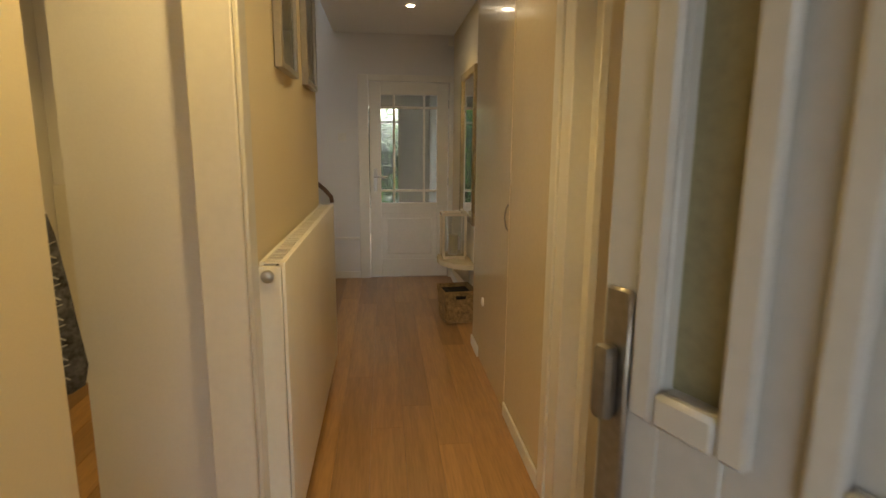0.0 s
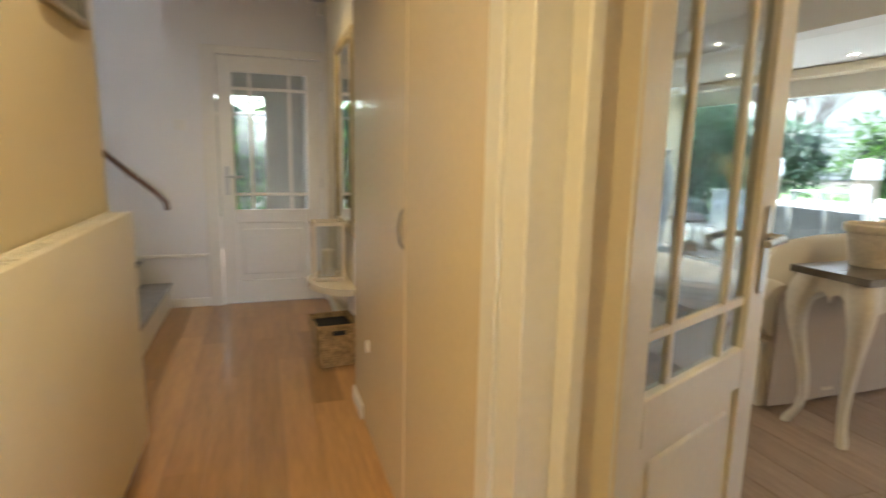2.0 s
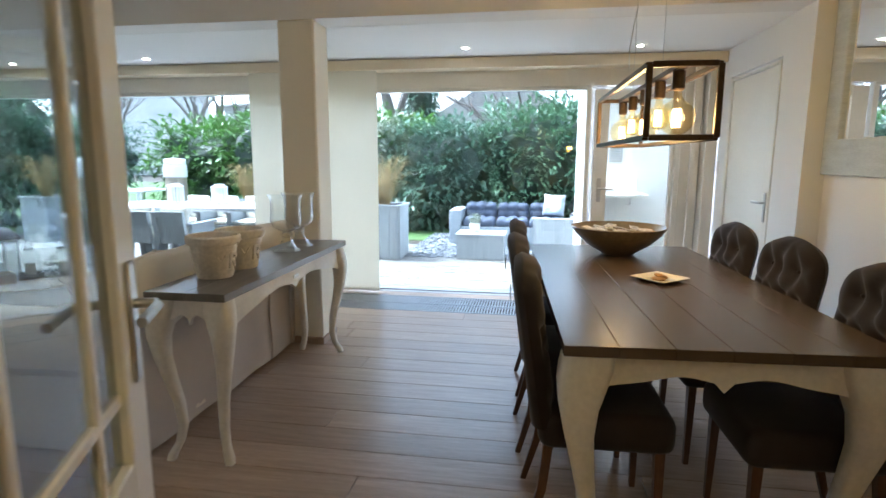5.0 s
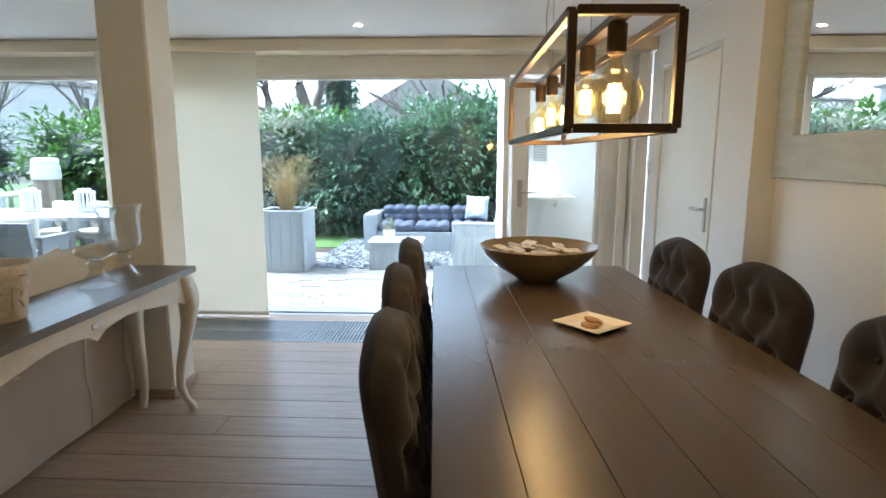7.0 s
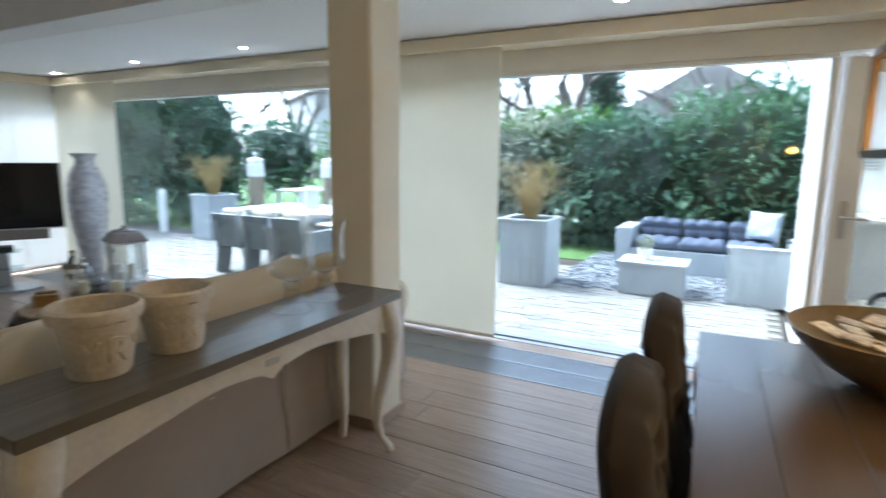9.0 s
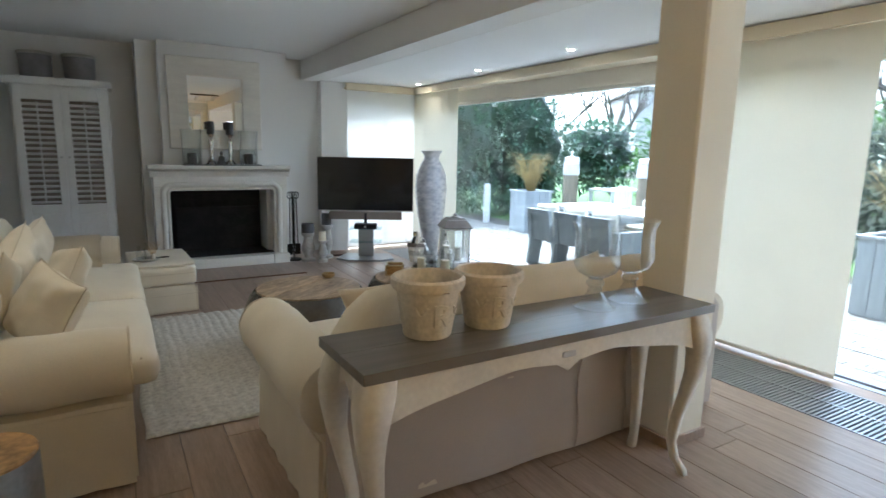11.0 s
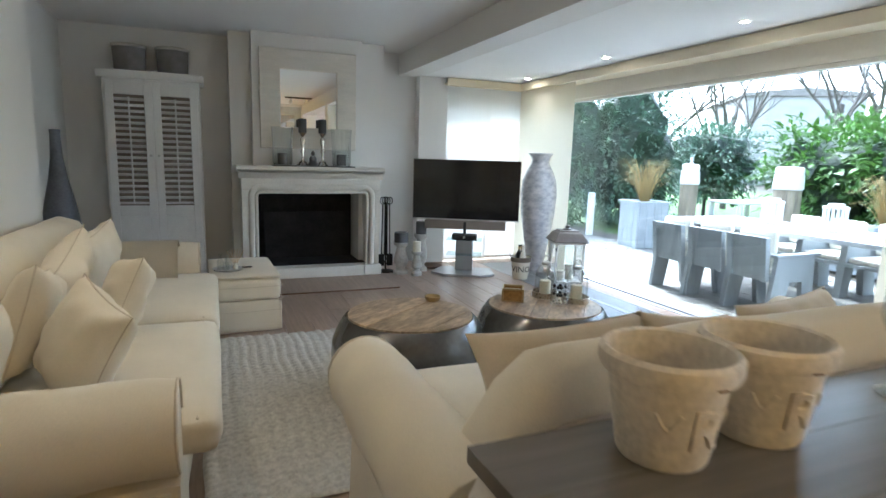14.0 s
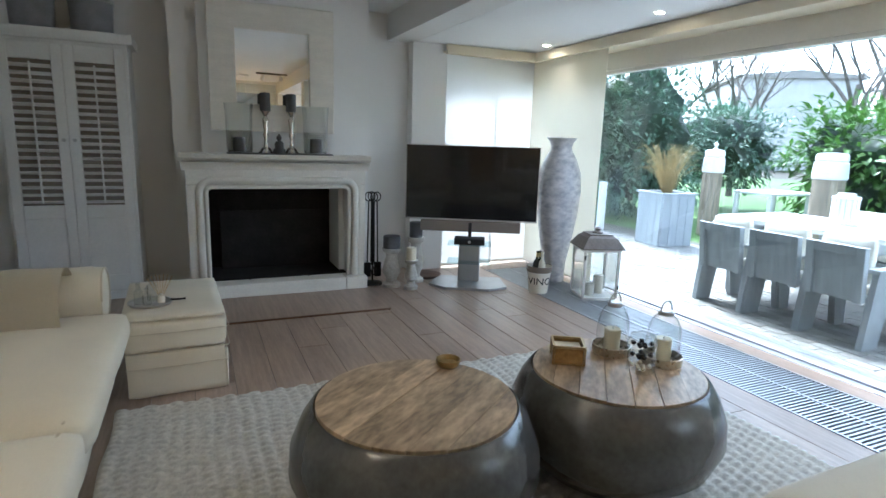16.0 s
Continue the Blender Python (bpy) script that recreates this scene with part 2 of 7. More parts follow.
structure("ceiling_hall", boxes((-1.7, -0.1, HC, 0.797, 3.50, HC + 0.1), (-0.28, 3.503, HC, 0.897, 5.917, HC + 0.1), (0.80, -0.1, HC, 0.897, 3.50, HC + 0.1)), CEIL, "white hall ceiling beside the stairwell", "ceiling")
structure("ceiling_stairwell", boxes((-1.98, 3.5, 4.6, 0.98, 6.02, 4.7)), CEIL, "white ceiling high above the stairs", "ceiling")
# unseen porch enclosure, added to cut the daylight that reaches the hall
structure("wall_porch", boxes((-1.2, -1.7, 0, -1.1, -0.103, HC), (1.2, -1.7, 0, 1.3, -0.103, HC), (-1.1, -1.7, 0, -0.55, -1.603, HC), (0.65, -1.7, 0, 1.2, -1.603, HC), (-0.55, -1.7, 2.05, 0.65, -1.603, HC)), CREAM, "unseen plain porch walls added to hold back daylight", "wall")
structure("ceiling_porch", boxes((-1.2, -1.7, HC + 0.003, 1.3, -0.103, HC + 0.1)), CEIL, "unseen plain porch ceiling added to hold back daylight", "ceiling")
# living room
structure("wall_south", boxes((1.0, -0.40, 0, 4.44, -0.28, MC)), WALL, "white plastered wall of the dining area", "wall")
structure("wall_annex_south", boxes((4.44, -0.40, 0, 4.86, -0.15, AC), (5.86, -0.40, 0, 6.02, -0.15, AC), (4.86, -0.40, 2.03, 5.86, -0.15, AC)), WALL, "white plastered wall with the pantry door", "wall")
structure("wall_south_return", boxes((0.90, -0.40, 0, 0.997, 0.097, MC)), WALL, "white plastered wall corner of the dining area", "wall")
structure("wall_west", boxes((0.90, 6.022, 0, 1.0, 8.86, MC)), WALL, "white plastered living room wall", "wall")
structure("wall_north", boxes((0.90, 8.863, 0, 5.02, 8.98, MC), (5.02, 8.863, 2.1, 6.36, 8.98, MC)), WALL, "white plastered wall behind the fireplace", "wall")
structure("wall_north_pier", boxes((4.66, 8.72, 0, 5.02, 8.86, 2.269)), WALL, "white plastered pier under the beam", "wall")
structure("chimney_breast", boxes((2.73, 8.36, 1.16, 3.86, 8.86, MC - 0.003)), WALL, "white plastered chimney breast above the mantel", "chimney")
structure("chimney_flank", boxes((2.52, 8.50, 0, 2.73, 8.86, MC - 0.003)), WALL, "set-back white plastered flank of the chimney", "chimney")
structure("chimney_flank", boxes((3.86, 8.46, 0, 4.14, 8.86, MC - 0.003)), WALL, "set-back white plastered flank of the chimney", "chimney")
structure("beam_main", boxes((4.44, -0.28, AC, 4.70, 8.86, MC - 0.003)), WALL, "long white plastered ceiling beam on a pillar", "beam")
# ivory coat; part of its warm tint stands for the pendant's light
structure("pillar", boxes((4.44, 2.95, 0.0, 4.70, 3.21, AC), bev=0.012), mat("ivory_plaster_warm_lit", (0.79, 0.74, 0.61), 0.8, var=0.02, scale=1.2, fine=140, bump=0.03, dist=0.002), "white plastered square pillar beside the console", "pillar")
structure("pillar_skirting", boxes((4.428, 2.938, 0, 4.712, 3.222, 0.055), bev=0.004), GREYOAK, "oak skirting round the foot of the pillar", "skirting")
structure("ceiling_main", boxes((0.90, -0.40, MC, 4.70, 8.98, MC + 0.1)), CEIL, "white plastered living room ceiling", "ceiling")
structure("ceiling_annex", boxes((4.703, -0.40, AC, 6.5, 8.98, AC + 0.25)), CEIL, "lower white ceiling of the garden annex", "ceiling")
structure("wall_garden_header", boxes((6.28, -0.42, 2.03, 6.42, 8.86, AC)), PAINT, "cream lintel above the garden windows", "lintel")
bm = boxes((5.98, -0.15, 2.17, 6.02, 8.62, 2.262), (6.02, -0.15, 2.185, 6.28, 8.62, 2.205), (4.98, 8.62, 2.17, 6.02, 8.66, 2.262), (4.98, 8.66, 2.185, 6.28, 8.86, 2.205), bev=0.003)
structure("pelmet", bm, CREAM, "cream blind pelmet along the garden windows", "pelmet")
structure("ground_slab", boxes((-2.0, -1.7, -0.3, 6.5, 9.0, -0.022)), JOINT, "dark floor slab under the boards", "floor")

# living room behind the hall, and the wall that carries the clock
structure("wall_clock", boxes((1.003, 2.75, 0, 1.37, 6.28, MC)), WALL, "white plastered wall with the round clock", "wall")
structure("wall_hall_end_back", boxes((-0.7, 6.023, 0, -0.06, 6.28, MC), (0.94, 6.023, 0, 1.0, 6.28, MC), (-0.06, 6.023, 2.07, 0.94, 6.28, MC)), WALL, "white plastered deep reveal behind the hall door", "wall")
structure("wall_far_west", boxes((-0.8, 6.023, 0, -0.703, 8.98, MC)), WALL, "white plastered far wall of the living room", "wall")
structure("wall_north_west", boxes((-0.70, 8.863, 0, -0.35, 8.98, MC), (0.47, 8.863, 0, 0.897, 8.98, MC), (-0.35, 8.863, 0, 0.47, 8.98, 0.35), (-0.35, 8.863, 2.0, 0.47, 8.98, MC)), WALL, "white plastered wall with a garden window", "wall")
structure("ceiling_north_west", boxes((-0.8, 6.023, MC, 0.897, 8.98, MC + 0.1)), CEIL, "white plastered ceiling behind the hall", "ceiling")


# ---- doors and windows ----
def glazed_door(m, w, h, label, flip=1, t=0.04, handle_z=1.05, stile=0.115, kind="door_1"):
    """Leaf hinged at local x=0, running to x=w; three by three panes over one panel."""
    d = thing(kind, m, label, "door", kind="structure")
    st, gb, gt = stile, 0.78, h - 0.12
    bm = boxes((0, -t / 2, 0, st, t / 2, h), (w - st, -t / 2, 0, w, t / 2, h), (st, -t / 2, 0, w - st, t / 2, 0.19), (st, -t / 2, 0.67, w - st, t / 2, gb), (st, -t / 2, gt, w - st, t / 2, h), bev=0.004)
    part("leaf_frame", bm, PAINT, d)
    bm = boxes((st, -t / 2 + 0.012, 0.19, w - st, t / 2 - 0.012, 0.67))
    box(bm, st + 0.05, -t / 2 + 0.005, 0.24, w - st - 0.05, t / 2 - 0.005, 0.62, bev=0.006)
    part("panel", bm, PAINT, d, "raised lower panel")
    xs = (st, st + 0.13 * (w - 2 * st) / 0.56, w - st - 0.13 * (w - 2 * st) / 0.56, w - st)
    zs = (gb, gb + 0.125, gt - 0.125, gt)
    for x in xs[1:3]:
        part("glazing_bar", B(x - 0.012, -0.010, gb, x + 0.012, 0.010, gt, bev=0.004), PAINT, d)
    for z in zs[1:3]:
        part("glazing_bar", B(st, -0.009, z - 0.012, w - st, 0.009, z + 0.012, bev=0.004), PAINT, d)
    for i in range(3):
        for k in range(3):
            p = part("pane", B(xs[i] + 0.005, -0.003, zs[k] + 0.005, xs[i + 1] - 0.005, 0.003, zs[k + 1] - 0.005), GLASS, d)
            p.visible_shadow = False
    for s in (-1, 1):
        hx = w - 0.055
        part("handle_plate", B(hx - 0.019, s * (t / 2 + 0.001), handle_z - 0.15, hx + 0.019, s * (t / 2 + 0.008), handle_z + 0.08, bev=0.006), STEEL, d, "brushed steel handle plate")
        part("lever_handle", tube(bmesh.new(), [(hx, s * (t / 2), handle_z), (hx, s * (t / 2 + 0.045), handle_z), (hx - 0.02, s * (t / 2 + 0.052), handle_z), (hx - 0.125, s * (t / 2 + 0.05), handle_z - 0.004)], 0.0095, 10), STEEL, d, "brushed steel lever handle")
    for z in (0.22, 1.0, 1.78):
        part("hinge", lathe(bmesh.new(), [(0.008, z - 0.04), (0.008, z + 0.04)], 8, (-0.004, 0.02 * flip, 0)), STEEL, d)
    return d


def casing(name, rows, label):
    structure(name, boxes(*rows, bev=0.004), PAINT, label, "door frame")


glazed_door(pose(0.85, 5.94, 0.008, 0, 0, 180), 0.80, 1.985, "cream paneled hall door with nine glass panes, closed", kind="door_1")
casing("trim_hall_end", [(-0.06, 5.895, 0, 0.045, 5.918, 2.06), (0.855, 5.895, 0, 0.955, 5.918, 2.06), (0.045, 5.895, 1.998, 0.855, 5.918, 2.06)], "white door casing at the end of the hall")
ang = 23.5
glazed_door(pose(0.98, 1.945, 0.008, 0, 0, ang), 0.72, 2.02, "white glazed living room door, standing open", kind="door_2", handle_z=1.07, stile=0.11)
casing("trim_living_door", [(0.80, 1.96, 0, 0.898, 2.06, 2.12), (0.868, 1.90, 0, 0.8985, 1.958, 2.12), (0.868, 0.98, 0, 0.898, 1.045, 2.12), (0.868, 1.046, 2.052, 0.898, 1.90, 2.12), (1.002, 1.96, 0, 1.02, 2.05, 2.12), (1.002, 0.97, 0, 1.02, 1.05, 2.12)], "cream casing around the living room doorway")
casing("trim_cupboard_end", [(0.79, 2.062, 0, 0.898, 2.137, HC - 0.003)], "cream corner post of the cupboard wall")
casing("trim_wardrobe", [(-0.31, 1.655, 0, -0.19, 1.678, HC - 0.003), (-0.198, 1.70, 0, -0.185, 1.79, HC - 0.003)], "cream corner casing beside the radiator")

# entrance door with a frosted light, folded back along the wall
FROST = mat("frosted_glass", (0.27, 0.25, 0.15), 0.35, var=0.08, scale=3, fine=80, bump=0.05, coat=0.3)
GREYPAINT = mat("pale_grey_paint", (0.44, 0.435, 0.41), 0.35, var=0.03, scale=2, fine=40, bump=0.02, dist=0.002)
NICKEL = mat("aged_nickel", (0.30, 0.27, 0.23), 0.38, 0.9, var=0.1, fine=80)
d = thing("door_3", pose(0.79, 0.07, 0.008, 0, 0, 111.9), "pale grey entrance door with a tall frosted light, standing open", "door", kind="structure")
w, h, t = 0.80, 2.05, 0.05
part("leaf", boxes((0, -t / 2, 0, 0.615, t / 2, h), (0.615, -t / 2, 0, 0.70, t / 2, 1.09), (0.615, -t / 2, 1.92, 0.70, t / 2, h), (0.70, -t / 2, 0, w, t / 2, h), bev=0.003), GREYPAINT, d)
bm = bmesh.new()
for s in (1, -1):
    y0, y1 = sorted((s * t / 2, s * (t / 2 + 0.018)))
    for r in ((0.58, 1.05, 0.617, 1.96), (0.698, 1.05, 0.735, 1.96), (0.617, 1.05, 0.698, 1.093), (0.617, 1.915, 0.698, 1.96), (0.58, 0.16, 0.605, 0.90), (0.71, 0.16, 0.735, 0.90), (0.605, 0.16, 0.71, 0.19), (0.605, 0.87, 0.71, 0.90), (0.10, 1.05, 0.135, 1.96), (0.495, 1.05, 0.53, 1.96), (0.135, 1.05, 0.495, 1.09), (0.10, 0.16, 0.135, 0.90), (0.495, 0.16, 0.53, 0.90), (0.135, 0.86, 0.495, 0.90)):
        box(bm, r[0], y0, r[1], r[2], y1, r[3], bev=0.006)
part("moulding", bm, GREYPAINT, d, "pale grey panel mouldings")
part("frosted_pane", B(0.615, -0.006, 1.09, 0.70, 0.006, 1.92), FROST, d, "olive frosted glass")
for s in (1, -1):
    y0, y1 = sorted((s * t / 2, s * (t / 2 + 0.010)))
    part("handle_plate", B(w - 0.055, y0, 0.90, w - 0.012, y1, 1.20, bev=0.004), NICKEL, d, "aged nickel security plate")
    part("door_knob", box(bmesh.new(), w - 0.046, min(s * (t / 2 + 0.011), s * (t / 2 + 0.036)), 1.03, w - 0.018, max(s * (t / 2 + 0.011), s * (t / 2 + 0.036)), 1.13, bev=0.010, seg=2), NICKEL, d, "aged nickel grip")
casing("trim_entrance", [(-0.048, -0.10, 0, -0.01, 0.03, 2.055), (0.76, -0.10, 0, 0.798, 0.03, 2.055), (-0.01, -0.10, 2.02, 0.76, 0.03, 2.055)], "cream frame of the entrance door")

# pantry door
d = thing("door_4", pose(4.90, -0.175, 0.008), "flush white pantry door, closed", "door", kind="structure")
part("leaf", B(0, -0.02, 0, 0.90, 0.02, 1.975, bev=0.003), PAINT, d)
part("handle_plate", B(0.028, 0.021, 0.90, 0.066, 0.029, 1.11, bev=0.006), STEEL, d, "brushed steel handle plate")
part("lever_handle", tube(bmesh.new(), [(0.047, 0.02, 1.04), (0.047, 0.06, 1.04), (0.07, 0.066, 1.04), (0.17, 0.064, 1.038)], 0.0095, 10), STEEL, d, "brushed steel lever handle")
casing("trim_pantry", [(4.863, -0.20, 0, 4.897, -0.142, 2.01), (5.803, -0.20, 0, 5.857, -0.142, 2.01), (4.897, -0.20, 1.988, 5.803, -0.142, 2.01)], "white frame of the pantry door")

# garden windows
WFRAME = mat("window_frame_paint", (0.78, 0.75, 0.68), 0.4, var=0.02, fine=40, bump=0.02, dist=0.002)


def window(name, y0, y1, z0, z1, label, frame=0.045, posts=()):
    d = thing(name, pose(XW, 0, 0), label, "window", kind="structure")
    part("window_frame", boxes((-0.03, y0 - frame, z0, 0.06, y0, z1), (-0.03, y1, z0, 0.06, y1 + frame, z1), (-0.03, y0 - frame, z1, 0.06, y1 + frame, z1 + 0.03), bev=0.003), WFRAME, d)
    ys = [y0, *posts, y1]
    for p in posts:
        part("mullion", B(-0.02, p - 0.03, z0, 0.05, p + 0.03, z1, bev=0.003), WFRAME, d)
    for a, b in zip(ys, ys[1:]):
        g = part("pane", B(0.008, a, z0, 0.014, b, z1), GLASS, d)
        g.visible_shadow = False
    return d


window("window_1", 0.985, 8.80, 0.0, 2.0, "wide sliding glass doors to the garden terrace", posts=(3.42, 4.28))
d = thing("door_5", pose(XW, 0.17, 0.008), "white glazed back door to the utility room, closed", "door", kind="structure")
part("leaf_frame", boxes((-0.03, 0.60, 0, 0.03, 0.735, 1.99), (-0.03, 0, 0, 0.03, 0.03, 1.99), (-0.03, 0.03, 0, 0.03, 0.60, 0.12), (-0.03, 0.03, 1.90, 0.03, 0.60, 1.99), bev=0.004), WFRAME, d)
part("pane", B(-0.004, 0.03, 0.12, 0.004, 0.60, 1.90), GLASS, d).visible_shadow = False
part("handle_plate", B(-0.038, 0.65, 0.93, -0.031, 0.69, 1.16, bev=0.005), STEEL, d, "steel handle plate")
part("lever_handle", tube(bmesh.new(), [(-0.03, 0.67, 1.06), (-0.075, 0.67, 1.06), (-0.08, 0.65, 1.06), (-0.08, 0.55, 1.058)], 0.009, 10), STEEL, d, "steel lever handle")
structure("trim_garden_corner", boxes((6.27, 0.12, 0, 6.40, 0.165, 2.03), (6.18, -0.02, 0, 6.22, 0.05, 2.185), (6.10, -0.15, 0, 6.27, -0.05, 2.17), (6.02, -0.30, 0, 6.10, -0.16, 2.17), (6.27, -0.15, 0, 6.40, 0.12, 2.03), bev=0.004), WFRAME, "white panelled corner beside the back door", "trim")
structure("threshold", boxes((6.14, 0.17, -0.02, 6.20, 8.80, 0.004), (6.22, 0.17, -0.02, 6.26, 8.80, 0.012), (6.28, 0.17, -0.02, 6.44, 8.80, 0.006), bev=0.002), ALU, "aluminium sliding door track", "threshold")
# north windows
d = thing("window_2", pose(0, 8.93, 0), "white framed window in the north wall behind the blinds", "window", kind="structure")
part("window_frame", boxes((5.02, -0.03, 0, 5.07, 0.03, 2.1), (6.26, -0.03, 0, 6.31, 0.03, 2.1), (5.07, -0.03, 2.05, 6.26, 0.03, 2.1), (5.07, -0.03, 0, 6.26, 0.03, 0.06), bev=0.003), WFRAME, d)
part("pane", B(5.07, -0.004, 0.06, 6.26, 0.004, 2.05), GLASS, d).visible_shadow = False
d = thing("window_3", pose(0, 8.92, 0), "white framed garden window seen through the hall door", "window", kind="structure")
part("window_frame", boxes((-0.35, -0.03, 0.35, -0.30, 0.03, 2.0), (0.42, -0.03, 0.35, 0.47, 0.03, 2.0), (-0.30, -0.03, 1.95, 0.42, 0.03, 2.0), (-0.30, -0.03, 0.35, 0.42, 0.03, 0.40), (-0.30, -0.03, 1.70, 0.42, 0.03, 1.74), bev=0.003), WFRAME, d)
part("pane", B(-0.30, -0.004, 0.40, 0.42, 0.004, 1.95), GLASS, d).visible_shadow = False

# panel blinds
def blind(x0, y0, x1, y1, material, label):
    d = thing("panel_blind", pose((x0 + x1) / 2, (y0 + y1) / 2, 0), label, "blind", "panel blinds at the garden windows")
    L = math.hypot(x1 - x0, y1 - y0)
    d.matrix_basis = d.matrix_basis @ pose(0, 0, 0, 0, 0, math.degrees(math.atan2(y1 - y0, x1 - x0)))
    part("fabric", B(-L / 2, -0.0015, 0.045, L / 2, 0.0015, 2.19), material, d)
    part("bottom_bar", B(-L / 2, -0.006, 0.02, L / 2, 0.006, 0.045, bev=0.002), WFRAME, d)


for y0, y1, x in ((2.98, 4.30, 6.08), (7.58, 8.80, 6.08)):
    blind(x, y0, x, y1, FABRIC_BLIND, "cream fabric panel blind hanging beside the garden window")
for x0, x1, y in ((5.03, 5.63, 8.74), (5.61, 6.13, 8.78)):
    blind(x0, y, x1, y, SCREEN_BLIND, "backlit white fabric panel blind beside the fireplace")

# convector grille in the floor
bm = bmesh.new()
for i in range(400):
    y = 0.35 + i * 0.026
    if y > 8.5:
        break
    box(bm, 5.465, y, -0.012, 5.705, y + 0.012, 0.002)
    box(bm, 5.725, y, -0.012, 5.965, y + 0.012, 0.002)
tagged(part("grille_slats", bm, ALU, None, smooth=False), "grey metal slats of the floor convector", "grille", kind="stuff")
structure("grille_frame", boxes((5.45, 0.33, -0.02, 5.463, 8.52, 0.004), (5.707, 0.33, -0.02, 5.723, 8.52, 0.003), (5.967, 0.33, -0.02, 5.98, 8.52, 0.004)), ALU, "metal frame of the floor convector", "grille")
# thin sheet whose dark colour stands for the shade of a deeper pit
structure("grille_pit", boxes((5.463, 0.33, -0.021, 5.967, 8.52, -0.016)), JOINT, "dark sheet for the shade in the pit under the grille", "grille")


# ---- lamps ----
LAMPGLOW = mat("lamp_glow", (1.0, 0.86, 0.62), 0.5, emit=14.0, var=0, bump=0)
RING = mat("white_metal_ring", (0.75, 0.74, 0.70), 0.4, 0.2, var=0.02)


def downlight(x, y, z, watts, label, colour=WARM):
    d = thing("ceiling_spot", pose(x, y, z), label, "ceiling spot", "recessed ceiling spots")
    part("ring", lathe(bmesh.new(), [(0.030, -0.001), (0.030, -0.006), (0.043, -0.005), (0.045, 0.0)], 24, caps=False), RING, d)
    part("bulb_face", lathe(bmesh.new(), [(0.0, -0.002), (0.029, -0.002), (0.029, -0.001)], 20, caps=False), LAMPGLOW, d, "glowing warm lamp face")
    lamp("ceiling_spot_light", "SPOT", pose(x, y, z - 0.012), watts, colour, spot=125, radius=0.03)


for x, y in ((5.67, 0.63), (5.57, 2.06), (5.56, 3.57), (5.66, 5.10), (5.73, 6.63), (5.83, 8.2)):
    downlight(x, y, AC - 0.001, SPOT_W, "small recessed ceiling spot, lit, in the annex ceiling")
# the last two are added, unseen, to brighten the vestibule and the niche
for x, y, share in ((0.41, 4.75, 0.5), (0.30, 2.55, 0.42), (-0.05, 1.35, 1.6), (-1.05, 2.4, 1.0)):
    downlight(x, y, HC - 0.001, HALL_W * share, "recessed hall ceiling spot, lit; two of the four are added unseen", (1.0, 0.70, 0.25))

# unseen spots, added for the warm light from above on the sofas
for x, y in ((1.75, 4.45), (2.75, 4.75)):
    downlight(x, y, MC - 0.001, ROOM_W, "unseen recessed ceiling spot added for warm light over the sofas", (1.0, 0.74, 0.42))
BLACKM = mat("blackened_bronze", (0.095, 0.062, 0.034), 0.38, 0.55, var=0.12, fine=80)
BULBGLASS = glass_mat("amber_bulb_glass", (1.0, 0.90, 0.66), 0.05, 0.6, 3.0)
FILAMENT = mat("glowing_filament", (1.0, 0.66, 0.20), 0.5, emit=1.8, var=0, bump=0)
# hanging lamp over the dining table
L = thing("pendant_lamp", pose(3.39, 0.975, 1.422, 0, 0, 1.2), "dark metal box-frame lamp with five glowing amber bulbs over the table", "pendant lamp")
hl, hw, hh, s = 0.63, 0.116, 0.245, 0.010
for sx in (-1, 1):
    for sy in (-1, 1):
        part("upright_bar", B(sx * hl - s, sy * hw - s, 0, sx * hl + s, sy * hw + s, hh, bev=0.002), BLACKM, L)
    for z in (0, hh):
        part("end_bar", B(sx * hl - s, -hw + s, z - s, sx * hl + s, hw - s, z + s, bev=0.002), BLACKM, L)
for sy in (-1, 1):
    for z in (0, hh):
        part("long_bar", B(-hl + s, sy * hw - s, z - s, hl - s, sy * hw + s, z + s, bev=0.002), BLACKM, L)
part("centre_rail", B(-hl + s, -0.016, hh - 0.010, hl - s, 0.016, hh + 0.010, bev=0.002), BLACKM, L)
for i in range(5):
    x = -0.56 + i * 0.28
    part("bulb_holder", lathe(bmesh.new(), [(0.019, hh - 0.012), (0.022, hh - 0.014), (0.022, hh - 0.075), (0.018, hh - 0.08)], 16, (x, 0, 0)), BLACKM, L)
    big = (0.0625, 0.048)[i % 2]
    zc = hh - 0.095 - big * 1.25
    prof = [(0.0135, hh - 0.075), (0.014, hh - 0.10)] + [(big * math.sin(a), zc + big * math.cos(a)) for a in [0.42 + k * (math.pi - 0.44) / 11 for k in range(12)]]
    part("globe_bulb", lathe(bmesh.new(), prof, 24, (x, 0, 0), caps=False), BULBGLASS, L, "clear amber glass globe").visible_shadow = False
    bm = bmesh.new()
    for k in range(5):
        a = 2 * math.pi * k / 5
        tube(bm, [(x + 0.012 * math.cos(a), 0.012 * math.sin(a), zc - 0.034), (x + 0.010 * math.cos(a + 0.4), 0.010 * math.sin(a + 0.4), zc + 0.03)], 0.0048, 6)
    part("filament", bm, FILAMENT, L, "glowing filament cage").visible_shadow = False
    lamp("bulb_light", "POINT", L.matrix_basis @ pose(x, 0, zc), BULB_W, (1.0, 0.60, 0.22), radius=0.03)
part("ceiling_plate", B(-0.35, -0.03, MC - 1.422 - 0.03, 0.35, 0.03, MC - 1.422 - 0.001, bev=0.003), RING, L)
